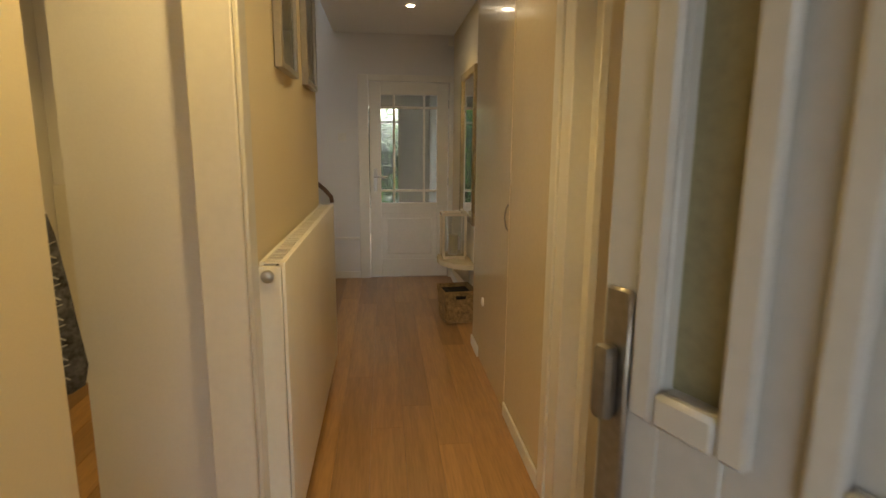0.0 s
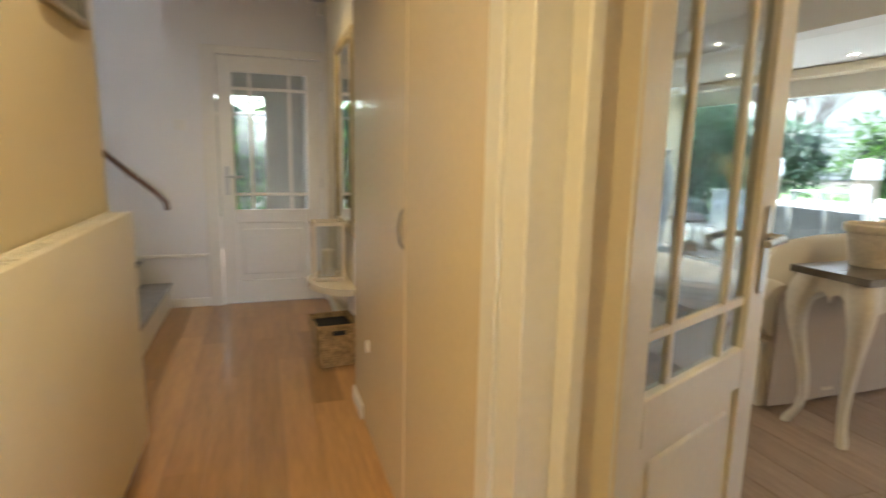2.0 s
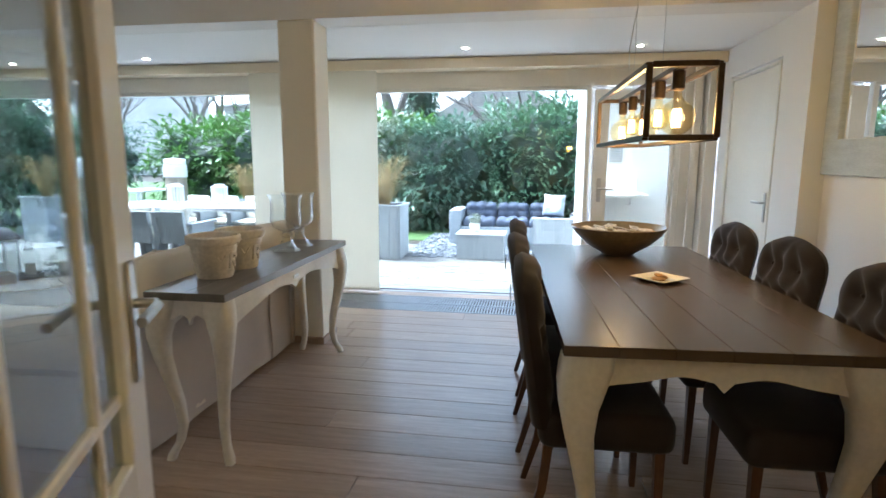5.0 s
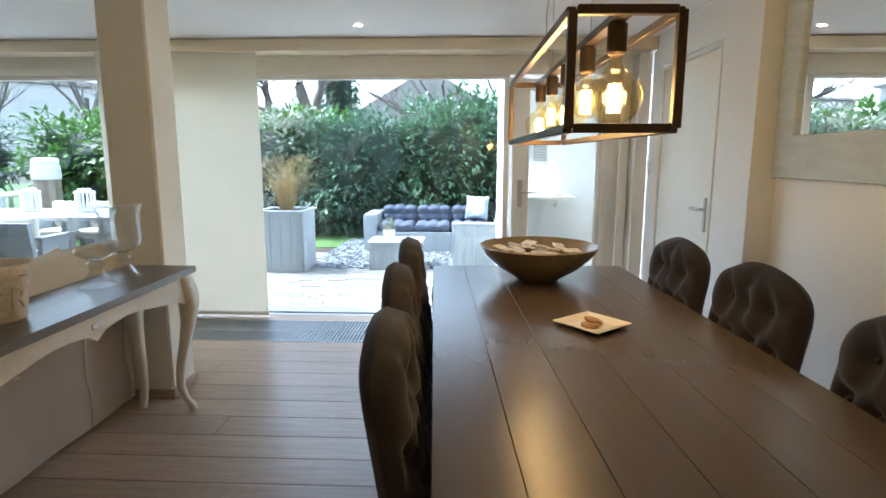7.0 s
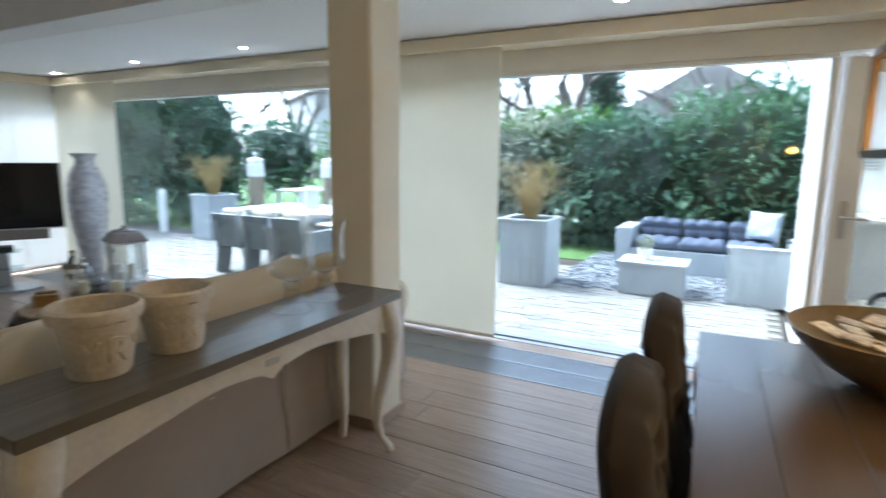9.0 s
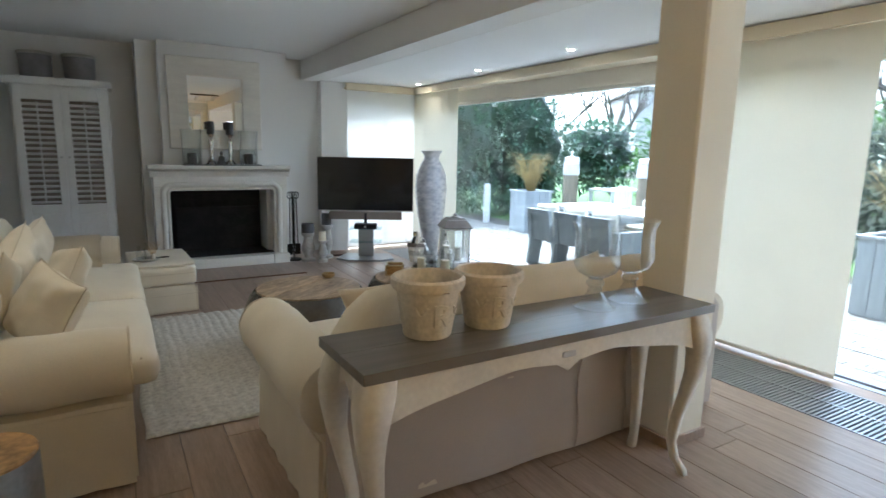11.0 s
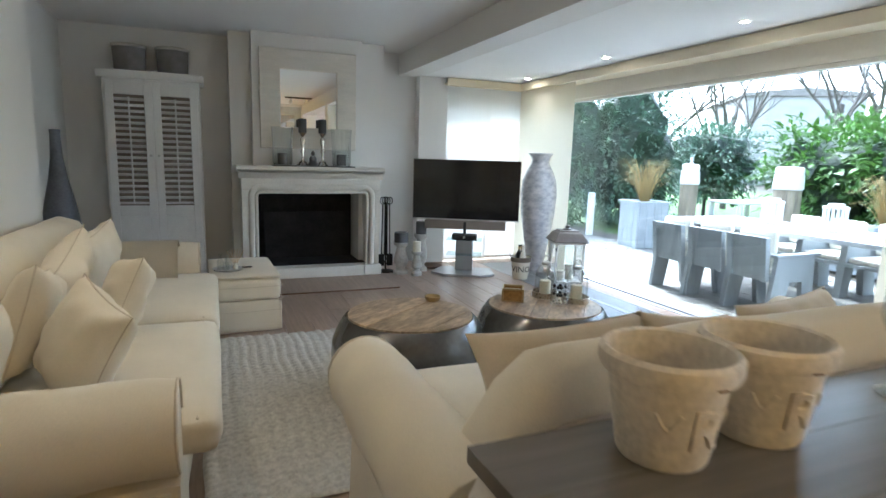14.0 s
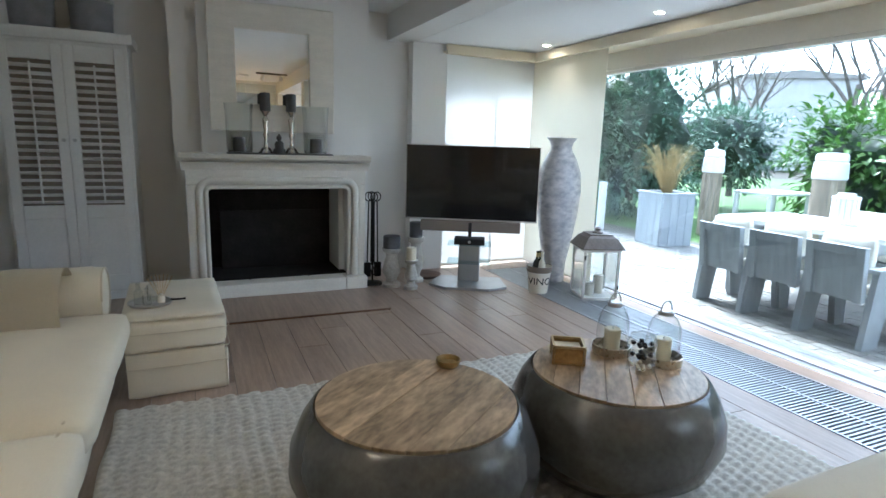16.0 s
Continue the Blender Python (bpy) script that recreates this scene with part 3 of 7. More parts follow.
for x in (-0.3, 0.3):
    part("suspension_wire", tube(bmesh.new(), [(x, 0, hh), (x, 0, MC - 1.422 - 0.02)], 0.0012, 5), STEEL, L)
part("power_cord", tube(bmesh.new(), [(0.33 + 0.05 * math.sin(k * 0.9), 0.015 * math.sin(k), hh + k * 0.115) for k in range(8)], 0.003, 6), RING, L, "loose white power cord")

# track lamp on the main ceiling, seen in the mirror above the fireplace
tk = thing("track_lamp", pose(4.11, 1.62, MC - 0.001), "short dark ceiling track with two small spot heads", "track lamp")
part("rail", B(-0.29, -0.015, -0.03, 0.29, 0.015, 0.0, bev=0.003), BLACKM, tk, "dark metal rail")
for x, turn in ((-0.16, -25), (0.18, 20)):
    part("spot_head", lathe(bmesh.new(), [(0.022, 0.0), (0.034, -0.02), (0.038, -0.08), (0.034, -0.082), (0.030, -0.03)], 20, caps=False), RING, tk, "white spot head", m=pose(x, 0, -0.055, turn, 12, 0))
    part("arm", tube(bmesh.new(), [(x, 0, -0.029), (x, 0, -0.06)], 0.008, 8), RING, tk)

# ---- hall things ----
RADWHITE = mat("radiator_enamel", (0.80, 0.76, 0.66), 0.32, var=0.015, fine=60, bump=0.02, dist=0.002)
DARK = mat("dark_void", (0.02, 0.02, 0.02), 0.9)
r = thing("radiator", pose(-0.11, 1.80, 0), "flat cream panel radiator with a slotted top grille", "radiator")
part("front_panel", B(-0.012, 0, 0.10, 0, 1.69, 1.03, bev=0.005, seg=2), RADWHITE, r)
part("back_panel", B(-0.078, 0.01, 0.11, -0.066, 1.68, 1.02, bev=0.004), RADWHITE, r)
part("end_cover", B(-0.08, -0.004, 0.10, -0.013, 0.010, 1.02, bev=0.003), RADWHITE, r)
part("end_cover", B(-0.08, 1.68, 0.10, -0.013, 1.694, 1.02, bev=0.003), RADWHITE, r)
bm = boxes((-0.078, 0.012, 1.005, -0.066, 1.678, 1.031), (-0.020, 0.012, 1.005, -0.0125, 1.678, 1.029))
for i in range(37):
    y = 0.012 + i * 0.0455
    box(bm, -0.066, y, 1.024, -0.020, y + (0.009 if i % 5 else 0.028), 1.029)
part("top_grille", bm, RADWHITE, r, "slotted cream top grille")
# solid near-black block: paints the shade seen through the grille slots
part("fins", boxes((-0.062, 0.03, 0.15, -0.018, 1.66, 0.985)), DARK, r, "dark block painted for the shade inside the radiator")
part("valve_knob", tube(bmesh.new(), [(-0.052, -0.004, 0.99), (-0.052, -0.014, 0.99), (-0.052, -0.018, 0.99)], [0.019, 0.019, 0.013], 16), STEEL, r, "chrome thermostat knob")
part("pipe", tube(bmesh.new(), [(-0.045, 0.06, 0.11), (-0.045, 0.06, 0.004)], 0.008, 8), RADWHITE, r)
part("bracket", boxes((-0.09, 0.3, 0.3, -0.078, 0.34, 0.9)), RADWHITE, r)

SILVER = mat("brushed_silver_frame", (0.50, 0.47, 0.42), 0.35, 0.7, var=0.05, fine=90)
MATBOARD = mat("ivory_mount", (0.74, 0.69, 0.56), 0.8, var=0.02)
PRINT = mat("sepia_print", (0.44, 0.37, 0.26), 0.6, var=0.3, scale=9, fine=40)
for y0, y1, z0, z1 in ((2.27, 2.66, 1.65, 2.16), (2.97, 3.36, 1.66, 2.14)):
    p = thing("picture_frame", pose(-0.199, 0, 0), "silver framed picture with an ivory mount on the hall wall", "picture", "pictures in the hall")
    part("frame", boxes((0, y0, z0, 0.03, y0 + 0.025, z1), (0, y1 - 0.025, z0, 0.03, y1, z1), (0, y0 + 0.025, z0, 0.03, y1 - 0.025, z0 + 0.025), (0, y0 + 0.025, z1 - 0.025, 0.03, y1 - 0.025, z1), bev=0.003), SILVER, p)
    part("mount", B(0.002, y0 + 0.02, z0 + 0.02, 0.012, y1 - 0.02, z1 - 0.02), MATBOARD, p)
    part("print", B(0.012, y0 + 0.1, z0 + 0.12, 0.014, y1 - 0.1, z1 - 0.12), PRINT, p)
    part("glass", B(0.018, y0 + 0.022, z0 + 0.022, 0.020, y1 - 0.022, z1 - 0.022), GLASS, p).visible_shadow = False

# cupboard door in the flush cupboard wall
c = thing("cupboard", pose(0.8, 2.80, 0), "flush glossy cream hall cupboard door with a bow handle", "cupboard")
part("door", B(-0.004, 0.003, 0.02, 0.0, 0.79, 2.10, bev=0.001), SATIN, c)
part("bow_handle", tube(bmesh.new(), [(-0.004, 0.02, 0.965), (-0.016, 0.02, 0.985), (-0.023, 0.02, 1.03), (-0.016, 0.02, 1.075), (-0.004, 0.02, 1.095)], 0.0038, 8), NICKEL, c, "aged nickel bow handle")
part("hinge_line", boxes((-0.0015, 0.793, 0.02, 0.0, 0.796, 2.10)), JOINT, c)
structure("baseboard", boxes((0.787, 2.14, 0, 0.798, 2.79, 0.07), (0.787, 3.60, 0, 0.798, 3.86, 0.07), (0.885, 3.86, 0, 0.897, 5.89, 0.07), (-1.0, 5.905, 0, -0.065, 5.918, 0.07), bev=0.002), PAINT, "white skirting along the hall", "skirting")
structure("wall_rail", boxes((-1.3, 5.90, 0.41, -0.065, 5.918, 0.435), bev=0.003), PAINT, "white dado rail at the stairs", "rail")
structure("sensor_box", boxes((0.84, 5.86, 2.34, 0.89, 5.915, 2.43), bev=0.006), PAINT, "small white alarm sensor in the hall corner", "sensor")
s = thing("light_switch", pose(-0.22, 5.918, 1.45), "square white wall switch in the hall", "switch")
part("plate", B(-0.04, -0.009, -0.04, 0.04, 0, 0.04, bev=0.004), PAINT, s)
part("rocker", B(-0.026, -0.013, -0.026, 0.026, -0.009, 0.026, bev=0.003), PAINT, s)
s = thing("socket", pose(0.795, 3.45, 0.42), "small round cream wall plug in the cupboard wall", "socket")
part("plate", tube(bmesh.new(), [(0.004, 0, 0), (-0.006, 0, 0), (-0.010, 0, 0)], [0.028, 0.028, 0.02], 20), PAINT, s)
# tall mirror, half-round shelf, candle lantern and basket
GOLDWOOD = mat("aged_gold_wood", (0.46, 0.35, 0.17), 0.45, 0.3, var=0.15, fine=50)
mi = thing("wall_mirror", pose(0.897, 0, 0), "tall narrow hall mirror in an aged gold frame", "mirror")
part("frame", boxes((-0.03, 4.40, 0.76, 0, 4.46, 1.98), (-0.03, 5.10, 0.76, 0, 5.16, 1.98), (-0.03, 4.46, 0.76, 0, 5.10, 0.82), (-0.03, 4.46, 1.92, 0, 5.10, 1.98), bev=0.006), GOLDWOOD, mi)
part("glass", B(-0.014, 4.45, 0.81, -0.004, 5.11, 1.93), MIRROR, mi)
sh = thing("wall_shelf", pose(0.897, 4.72, 0.43), "half-round cream wall shelf under the hall mirror", "shelf")
bm = bmesh.new()
prism(bm, [(0, -0.34)] + [(-0.27 * math.sin(a), -0.34 * math.cos(a)) for a in [math.pi * k / 24 for k in range(1, 24)]] + [(0, 0.34)], "z", -0.02, 0.02)
part("top", bm, SATIN, sh)
part("bracket", prism(bmesh.new(), [(-0.19, -0.022), (0, -0.022), (0, -0.20), (-0.03, -0.19)], "y", -0.02, 0.02), SATIN, sh)
WAX = mat("ivory_wax", (0.82, 0.77, 0.62), 0.5, var=0.03, sub=0.25)
CLEAR = glass_mat("clear_glass", (0.93, 0.94, 0.93), 0.06, 0.85, 2.4)


def box_lantern(m, w, h, material, label, roof=None, door=False):
    d = thing("lantern", m, label, "lantern")
    a = w / 2
    part("base", B(-a, -a, 0, a, a, 0.025, bev=0.003), material, d)
    for sx in (-1, 1):
        for sy in (-1, 1):
            part("post", B(sx * a - 0.011, sy * a - 0.011, 0.025, sx * a + 0.011, sy * a + 0.011, h, bev=0.002), material, d)
    part("top_rim", boxes((-a - 0.013, -a - 0.013, h, a + 0.013, -a + 0.013, h + 0.022), (-a - 0.013, a - 0.013, h, a + 0.013, a + 0.013, h + 0.022), (-a - 0.013, -a + 0.013, h, -a + 0.013, a - 0.013, h + 0.022), (a - 0.013, -a + 0.013, h, a + 0.013, a - 0.013, h + 0.022)), material, d)
    for k in range(4):
        mm = pose(0, 0, 0, 0, 0, 90 * k)
        part("pane", B(-a + 0.011, -a - 0.002, 0.03, a - 0.011, -a + 0.001, h, m=mm), CLEAR, d).visible_shadow = False
    return d


ln = box_lantern(pose(0.76, 4.72, 0.45), 0.18, 0.36, SATIN, "cream wooden candle lantern on the hall shelf")
c = thing("candle", pose(0.76, 4.72, 0.475), "ivory pillar candle inside the hall lantern", "candle", "candles")
part("wax", lathe(bmesh.new(), [(0.040, 0), (0.040, 0.165), (0.034, 0.172), (0.0, 0.166)], 20), WAX, c)
part("wick", tube(bmesh.new(), [(0, 0, 0.16), (0.002, 0, 0.182)], 0.0015, 5), DARK, c)
WICKER = mat("brown_wicker", (0.46, 0.29, 0.12), 0.7, var=0.25, scale=30, fine=120, bump=0.1)
bk = thing("basket", pose(0.76, 4.44, 0.0, 0, 0, 6), "brown wicker basket with a dark lining under the hall shelf", "basket")
bm = bmesh.new()
for k in range(17):
    z, a, b = 0.008 + k * 0.0155, 0.108 + k * 0.0012, 0.125 + k * 0.0012
    loop = []
    for x0, y0, x1, y1 in ((-a, -b, a, -b), (a, -b, a, b), (a, b, -a, b), (-a, b, -a, -b)):
        for i in range(12):
            f = i / 12
            wob = 0.0035 * math.sin(i * math.pi + k * math.pi)
            loop.append(Vector((x0 + (x1 - x0) * f, y0 + (y1 - y0) * f, z)) * 1.0 + Vector((wob * (1 if x0 == x1 else 0), wob * (1 if y0 == y1 else 0), 0)))
    tube(bm, loop + loop[:1], 0.0085, 5, caps=False)
part("weave", bm, WICKER, bk)
part("lining", boxes((-0.10, -0.118, 0.01, 0.10, 0.118, 0.235)), DARK, bk, "dark cloth lining")
part("handle_slot", boxes((-0.04, -0.150, 0.20, 0.04, -0.146, 0.228)), DARK, bk)
part("papers", boxes((-0.07, -0.09, 0.2355, 0.03, 0.05, 0.252)), DARK, bk, "dark folded papers")

# stairs beside the hall
CARPET = mat("grey_stair_carpet", (0.30, 0.30, 0.32), 0.95, var=0.08, scale=20, fine=300, bump=0.15)
st = thing("stairs", pose(0, 0, 0), "white stairs with grey carpet treads rising beside the hall", "stairs", kind="structure")
for i in range(8):
    x1 = -0.36 - i * 0.2
    part("step", B(x1 - 0.2, 4.55, 0, x1, 5.89, 0.19 + i * 0.185, bev=0.006), PAINT, st)
    part("tread", B(x1 - 0.2, 4.55, 0.19 + i * 0.185 + 0.001, x1 + 0.02, 5.89, 0.19 + i * 0.185 + 0.022, bev=0.006), CARPET, st, "grey carpet tread")
DARKWOOD = mat("dark_handrail_wood", (0.14, 0.07, 0.035), 0.4, var=0.15, fine=40, stretch=(1, 6, 1))
hr = thing("handrail", pose(0, 0, 0), "dark wooden stair handrail on the stairwell wall", "handrail")
part("rail", tube(bmesh.new(), [(-0.33, 5.84, 0.80), (-0.34, 5.84, 0.86), (-0.40, 5.84, 0.93), (-0.60, 5.84, 1.10), (-1.6, 5.84, 2.02)], 0.021, 10), DARKWOOD, hr)
part("bracket", tube(bmesh.new(), [(-0.60, 5.84, 1.08), (-0.60, 5.90, 1.04), (-0.60, 5.919, 1.04)], 0.006, 8), STEEL, hr)

# wardrobe niche with wainscot and an oven mitt
structure("wainscot", boxes((-1.615, 3.40, 0.09, -0.70, 3.418, 1.15), (-1.615, 3.385, 0, -0.70, 3.418, 0.085), bev=0.003), PAINT, "white board wainscot in the wardrobe niche", "wainscot")
TEXT = mat("grey_check_cloth", (0.10, 0.10, 0.11), 0.9, var=0.4, scale=20, fine=60, bump=0.1)
CHECK = mat("pale_check_thread", (0.55, 0.54, 0.52), 0.9)
ow = thing("oven_mitt", pose(-0.675, 1.62, 0.336) @ Matrix.Diagonal((0.75, 0.75, 0.72, 1)), "grey checked oven mitt hanging from a cord", "oven mitt")
part("cloth", tube(bmesh.new(), [(0, 0, 1.20), (0, 0.005, 1.12), (0.01, 0, 0.95), (0.015, 0, 0.78), (0.02, 0, 0.62), (0.02, 0, 0.55), (0.02, 0, 0.53)], [0.02, 0.035, 0.05, 0.062, 0.075, 0.06, 0.02], 16, flat=0.5), TEXT, ow)
bm = bmesh.new()
for k in range(7):
    tube(bm, [(-0.05 + 0.02 * k * 0.2, -0.036, 0.62 + 0.075 * k), (0.06, -0.04, 0.66 + 0.075 * k)], 0.0028, 4)
    tube(bm, [(0.055, -0.036, 0.60 + 0.075 * k), (-0.04, -0.04, 0.65 + 0.075 * k)], 0.0028, 4)
part("check_lines", bm, CHECK, ow, "pale check lines")
part("cord", tube(bmesh.new(), [(0, 0, 1.2), (0, 0, (HC - 0.336) / 0.72 - 0.001)], 0.003, 6), RING, ow)
part("loop", tube(bmesh.new(), [(0, 0.012, 1.20), (0, 0.02, 1.25), (0, 0, 1.27), (0, -0.02, 1.25), (0, -0.012, 1.20)], 0.005, 6), RING, ow)

# ---- dining area ----
CREAMPAINT = mat("cream_distressed_paint", (0.76, 0.725, 0.645), 0.5, var=0.05, scale=8, fine=50, bump=0.06, dist=0.003)
TABLETOP = mat("weathered_brown_wood", (0.088, 0.061, 0.042), 0.26, var=0.03, scale=2, fine=30, stretch=(0.25, 6, 1), bump=0, rand=0.10, rvar=0.02)
GREYTOP = mat("taupe_painted_wood", (0.16, 0.145, 0.125), 0.33, var=0.10, scale=3, fine=18, stretch=(0.3, 8, 1), bump=0.05, rand=0.05, dist=0.002)


def scallop(bm, length, thick, z1, deep, shallow, along, at):
    """A curved apron board of that length, centred, hanging from z1."""
    pts = [(-length / 2, z1), (length / 2, z1)]
    n = 28
    for i in range(n + 1):
        f = 1 - i / n
        u = abs(2 * f - 1)
        drop = shallow + (deep - shallow) * (u ** 3) + 0.012 * math.cos(6 * math.pi * (f - 0.5)) * (1 - u) + (0.028 if u < 0.06 else 0.0)
        pts.append((-length / 2 + length * f, z1 - drop))
    a, b = at - thick / 2, at + thick / 2
    prism(bm, pts, "y" if along == "x" else "x", a, b)
    return bm


def cabriole_table(name, m, L, W, H, top, boards, label, category, leg=0.045, inset=0.06, deep=0.16, shallow=0.075):
    d = thing(name, m, label, category)
    tt = 0.034
    for i in range(boards):
        y0, y1 = -W / 2 + W * i / boards, -W / 2 + W * (i + 1) / boards
        part("board", B(-L / 2, y0 + 0.0003, H - tt, L / 2, y1 - 0.0003, H, bev=0.0012), top, d)
    ax, ay = L / 2 - inset, W / 2 - inset
    for sx in (-1, 1):
        for sy in (-1, 1):
            pts, rad = [], []
            for f, off, r in ((1.0, -0.006, 1.25), (0.93, 0.008, 1.3), (0.86, 0.022, 1.2), (0.77, 0.030, 0.98), (0.65, 0.024, 0.76), (0.5, 0.004, 0.60), (0.35, -0.018, 0.50), (0.2, -0.026, 0.43), (0.10, -0.012, 0.40), (0.035, 0.014, 0.46), (0.0, 0.020, 0.42)):
                pts.append((sx * (ax + off * 0.9 - 0.012), sy * (ay + off * 0.9 - 0.012), f * (H - tt - 0.001)))
                rad.append(leg * r)
            loops = []
            for p, r in zip(pts, rad):
                q, c = r * 0.95, r * 0.28
                loops.append([(p[0] + a, p[1] + b, p[2]) for a, b in ((q, q - c), (q - c, q), (c - q, q), (-q, q - c), (-q, c - q), (c - q, -q), (q - c, -q), (q, c - q))])
            part("leg", rings(bmesh.new(), loops), CREAMPAINT, d, angle=50)
    for s in (-1, 1):
        part("apron", scallop(bmesh.new(), 2 * ax - 0.02, 0.022, H - tt - 0.001, deep, shallow, "x", s * (ay + 0.008)), CREAMPAINT, d)
        part("apron", scallop(bmesh.new(), 2 * ay - 0.02, 0.022, H - tt - 0.001, deep * 0.8, shallow, "y", s * (ax + 0.008)), CREAMPAINT, d)
    return d


dt = cabriole_table("dining_table", pose(3.365, 0.925, 0, 0, 0, 3.2), 2.03, 0.97, 0.80, TABLETOP, 6, "weathered brown plank dining table on curved cream legs", "table", leg=0.062, inset=0.07)
ct = cabriole_table("console_table", pose(3.565, 2.905, 0, 0, 0, 0.8), 1.59, 0.37, 0.787, GREYTOP, 2, "cream console table with a taupe top behind the sofa", "console table", leg=0.044, inset=0.05)
part("badge", B(-0.03, -0.160, 0.69, 0.03, -0.151, 0.712, bev=0.002), STEEL, ct, "small metal maker's plate")

CHAIRCLOTH = mat("dark_taupe_linen", (0.026, 0.019, 0.020), 0.85, var=0.10, scale=10, fine=320, bump=0.12, sheen=0.12, dist=0.002)
LEGWOOD = mat("dark_walnut", (0.11, 0.055, 0.03), 0.45, var=0.15, fine=40, stretch=(4, 4, 0.6))


def dining_chair(m, label):
    """Faces local +y; the back stands at y = -0.24."""
    d = thing("dining_chair", m, label, "chair", "chairs round the dining table")
    bm = box(bmesh.new(), -0.235, -0.21, 0.36, 0.235, 0.25, 0.50, bev=0.045, seg=3)
    part("seat", bm, CHAIRCLOTH, d)
    bm = bmesh.new()
    nx, nz, front, back = 34, 32, [], []
    for k in range(nz + 1):
        w = k / nz
        rf, rb = [], []
        for i in range(nx + 1):
            u = 2 * i / nx - 1
            half = 0.258 * (1 - 0.07 * (1 - w)) * (1 - 0.12 * max(0, (w - 0.8) / 0.2) ** 2)
            x = u * half
            z = 0.44 + (0.56 + 0.005 - 0.075 * abs(u) ** 2.5) * w
            lean = -0.20 - 0.075 * w
            edge = (1 - abs(u) ** 6) * (1 - max(0, (w - 0.9) / 0.1) ** 3)
            dim = 0.0
            for r in range(3):
                for c in range(4 if r % 2 else 3):
                    cx, cz = (c - (1.5 if r % 2 else 1)) * 0.115, 0.62 + r * 0.125
                    dim += 0.042 * math.exp(-((x - cx) ** 2 + (z - cz) ** 2) / 0.0011)
            crease = 0.017 * max(abs(math.sin((x / 0.115 + (z - 0.62) / 0.125) * math.pi / 2 + 0.785)), abs(math.sin((x / 0.115 - (z - 0.62) / 0.125) * math.pi / 2 + 0.785))) ** 8
            rf.append((x, lean + 0.062 * max(edge, 0) ** 0.5 - min(dim + crease * edge, 0.05), z))
            rb.append((x, lean - 0.036 * max(edge, 0) ** 0.5, z))
        front.append(rf)
        back.append(rb)
    loops = [f + b[::-1] for f, b in zip(front, back)]
    rings(bm, loops)
    part("backrest", bm, CHAIRCLOTH, d, "button-tufted backrest", angle=60)
    for r in range(3):
        for c in range(4 if r % 2 else 3):
            cx, cz = (c - (1.5 if r % 2 else 1)) * 0.115, 0.62 + r * 0.125
            bm = bmesh.new()
            bmesh.ops.create_uvsphere(bm, u_segments=8, v_segments=5, radius=0.009, matrix=Matrix.Translation((cx, -0.20 - 0.075 * (cz - 0.44) / 0.56 + 0.021, cz)))
            part("button", bm, CHAIRCLOTH, d)
    for sx in (-1, 1):
        part("front_leg", tube(bmesh.new(), [(sx * 0.19, 0.20, 0.37), (sx * 0.195, 0.205, 0.0)], [0.024, 0.015], 4), LEGWOOD, d)
        part("rear_leg", tube(bmesh.new(), [(sx * 0.19, -0.17, 0.40), (sx * 0.19, -0.19, 0.2), (sx * 0.195, -0.245, 0.0)], [0.024, 0.021, 0.015], 4), LEGWOOD, d)
    part("ring_pull", tube(bmesh.new(), [(0.028 * math.cos(a), -0.315, 0.86 + 0.028 * math.sin(a)) for a in [2 * math.pi * k / 14 for k in range(15)]], 0.003, 6), STEEL, d, "steel ring on the back")
    return d


base = dining_chair(pose(2.74, 1.215, 0, 0, 0, 182), "dark taupe button-tufted dining chair pushed up to the table")
for x, y, rz in ((3.35, 1.265, 184), (3.97, 1.285, 183), (2.72, 0.52, 2), (3.37, 0.56, 4), (3.99, 0.60, 3)):
    copy_thing(base, pose(x, y, 0, 0, 0, rz))

BOWLMAT = mat("olive_glazed_bowl", (0.21, 0.165, 0.10), 0.3, var=0.12, scale=5, fine=40, bump=0.05, coat=0.3)
bw = thing("bowl", pose(4.04, 0.965, 0.80), "wide shallow olive brown bowl of papers on the dining table", "bowl")
part("shell", lathe(bmesh.new(), [(0.0, 0.012), (0.05, 0.002), (0.085, 0.001), (0.10, 0.014), (0.18, 0.062), (0.245, 0.125), (0.270, 0.162), (0.264, 0.166), (0.238, 0.132), (0.175, 0.075), (0.10, 0.032), (0.0, 0.024)], 48, caps=False), BOWLMAT, bw)
WRAP = mat("printed_wrappers", (0.62, 0.58, 0.52), 0.5, var=0.3, scale=18, fine=60, rand=0.25)
for k in range(22):
    a, rr = k * 2.4, 0.02 + 0.0075 * k
    part("wrapper", B(-0.042, -0.027, 0, 0.042, 0.027, 0.006, bev=0.002, m=pose(rr * math.cos(a), rr * math.sin(a), 0.088 + 0.20 * rr + 0.006 * (k % 3) + 0.02, 10 * math.sin(k), 12 * math.cos(k), 50 * k)), WRAP, bw, "small printed wrapper")
CHINA = mat("cream_china", (0.78, 0.74, 0.64), 0.2, var=0.02, bump=0.01, coat=0.4)
pl = thing("plate", pose(3.32, 0.875, 0.80, 0, 0, 40), "small square cream plate on the dining table", "plate")
bm = bmesh.new()
rings(bm, [[(sx * a, sy * a, z) for sx, sy in ((-1, -1), (1, -1), (1, 1), (-1, 1))] for a, z in ((0.055, 0.001), (0.06, 0.001), (0.092, 0.016), (0.090, 0.019), (0.058, 0.006), (0.001, 0.005))])
part("dish", bm, CHINA, pl, smooth=False)
COOKIE = mat("baked_cookie", (0.42, 0.25, 0.11), 0.8, var=0.2, scale=40, fine=120, bump=0.2)
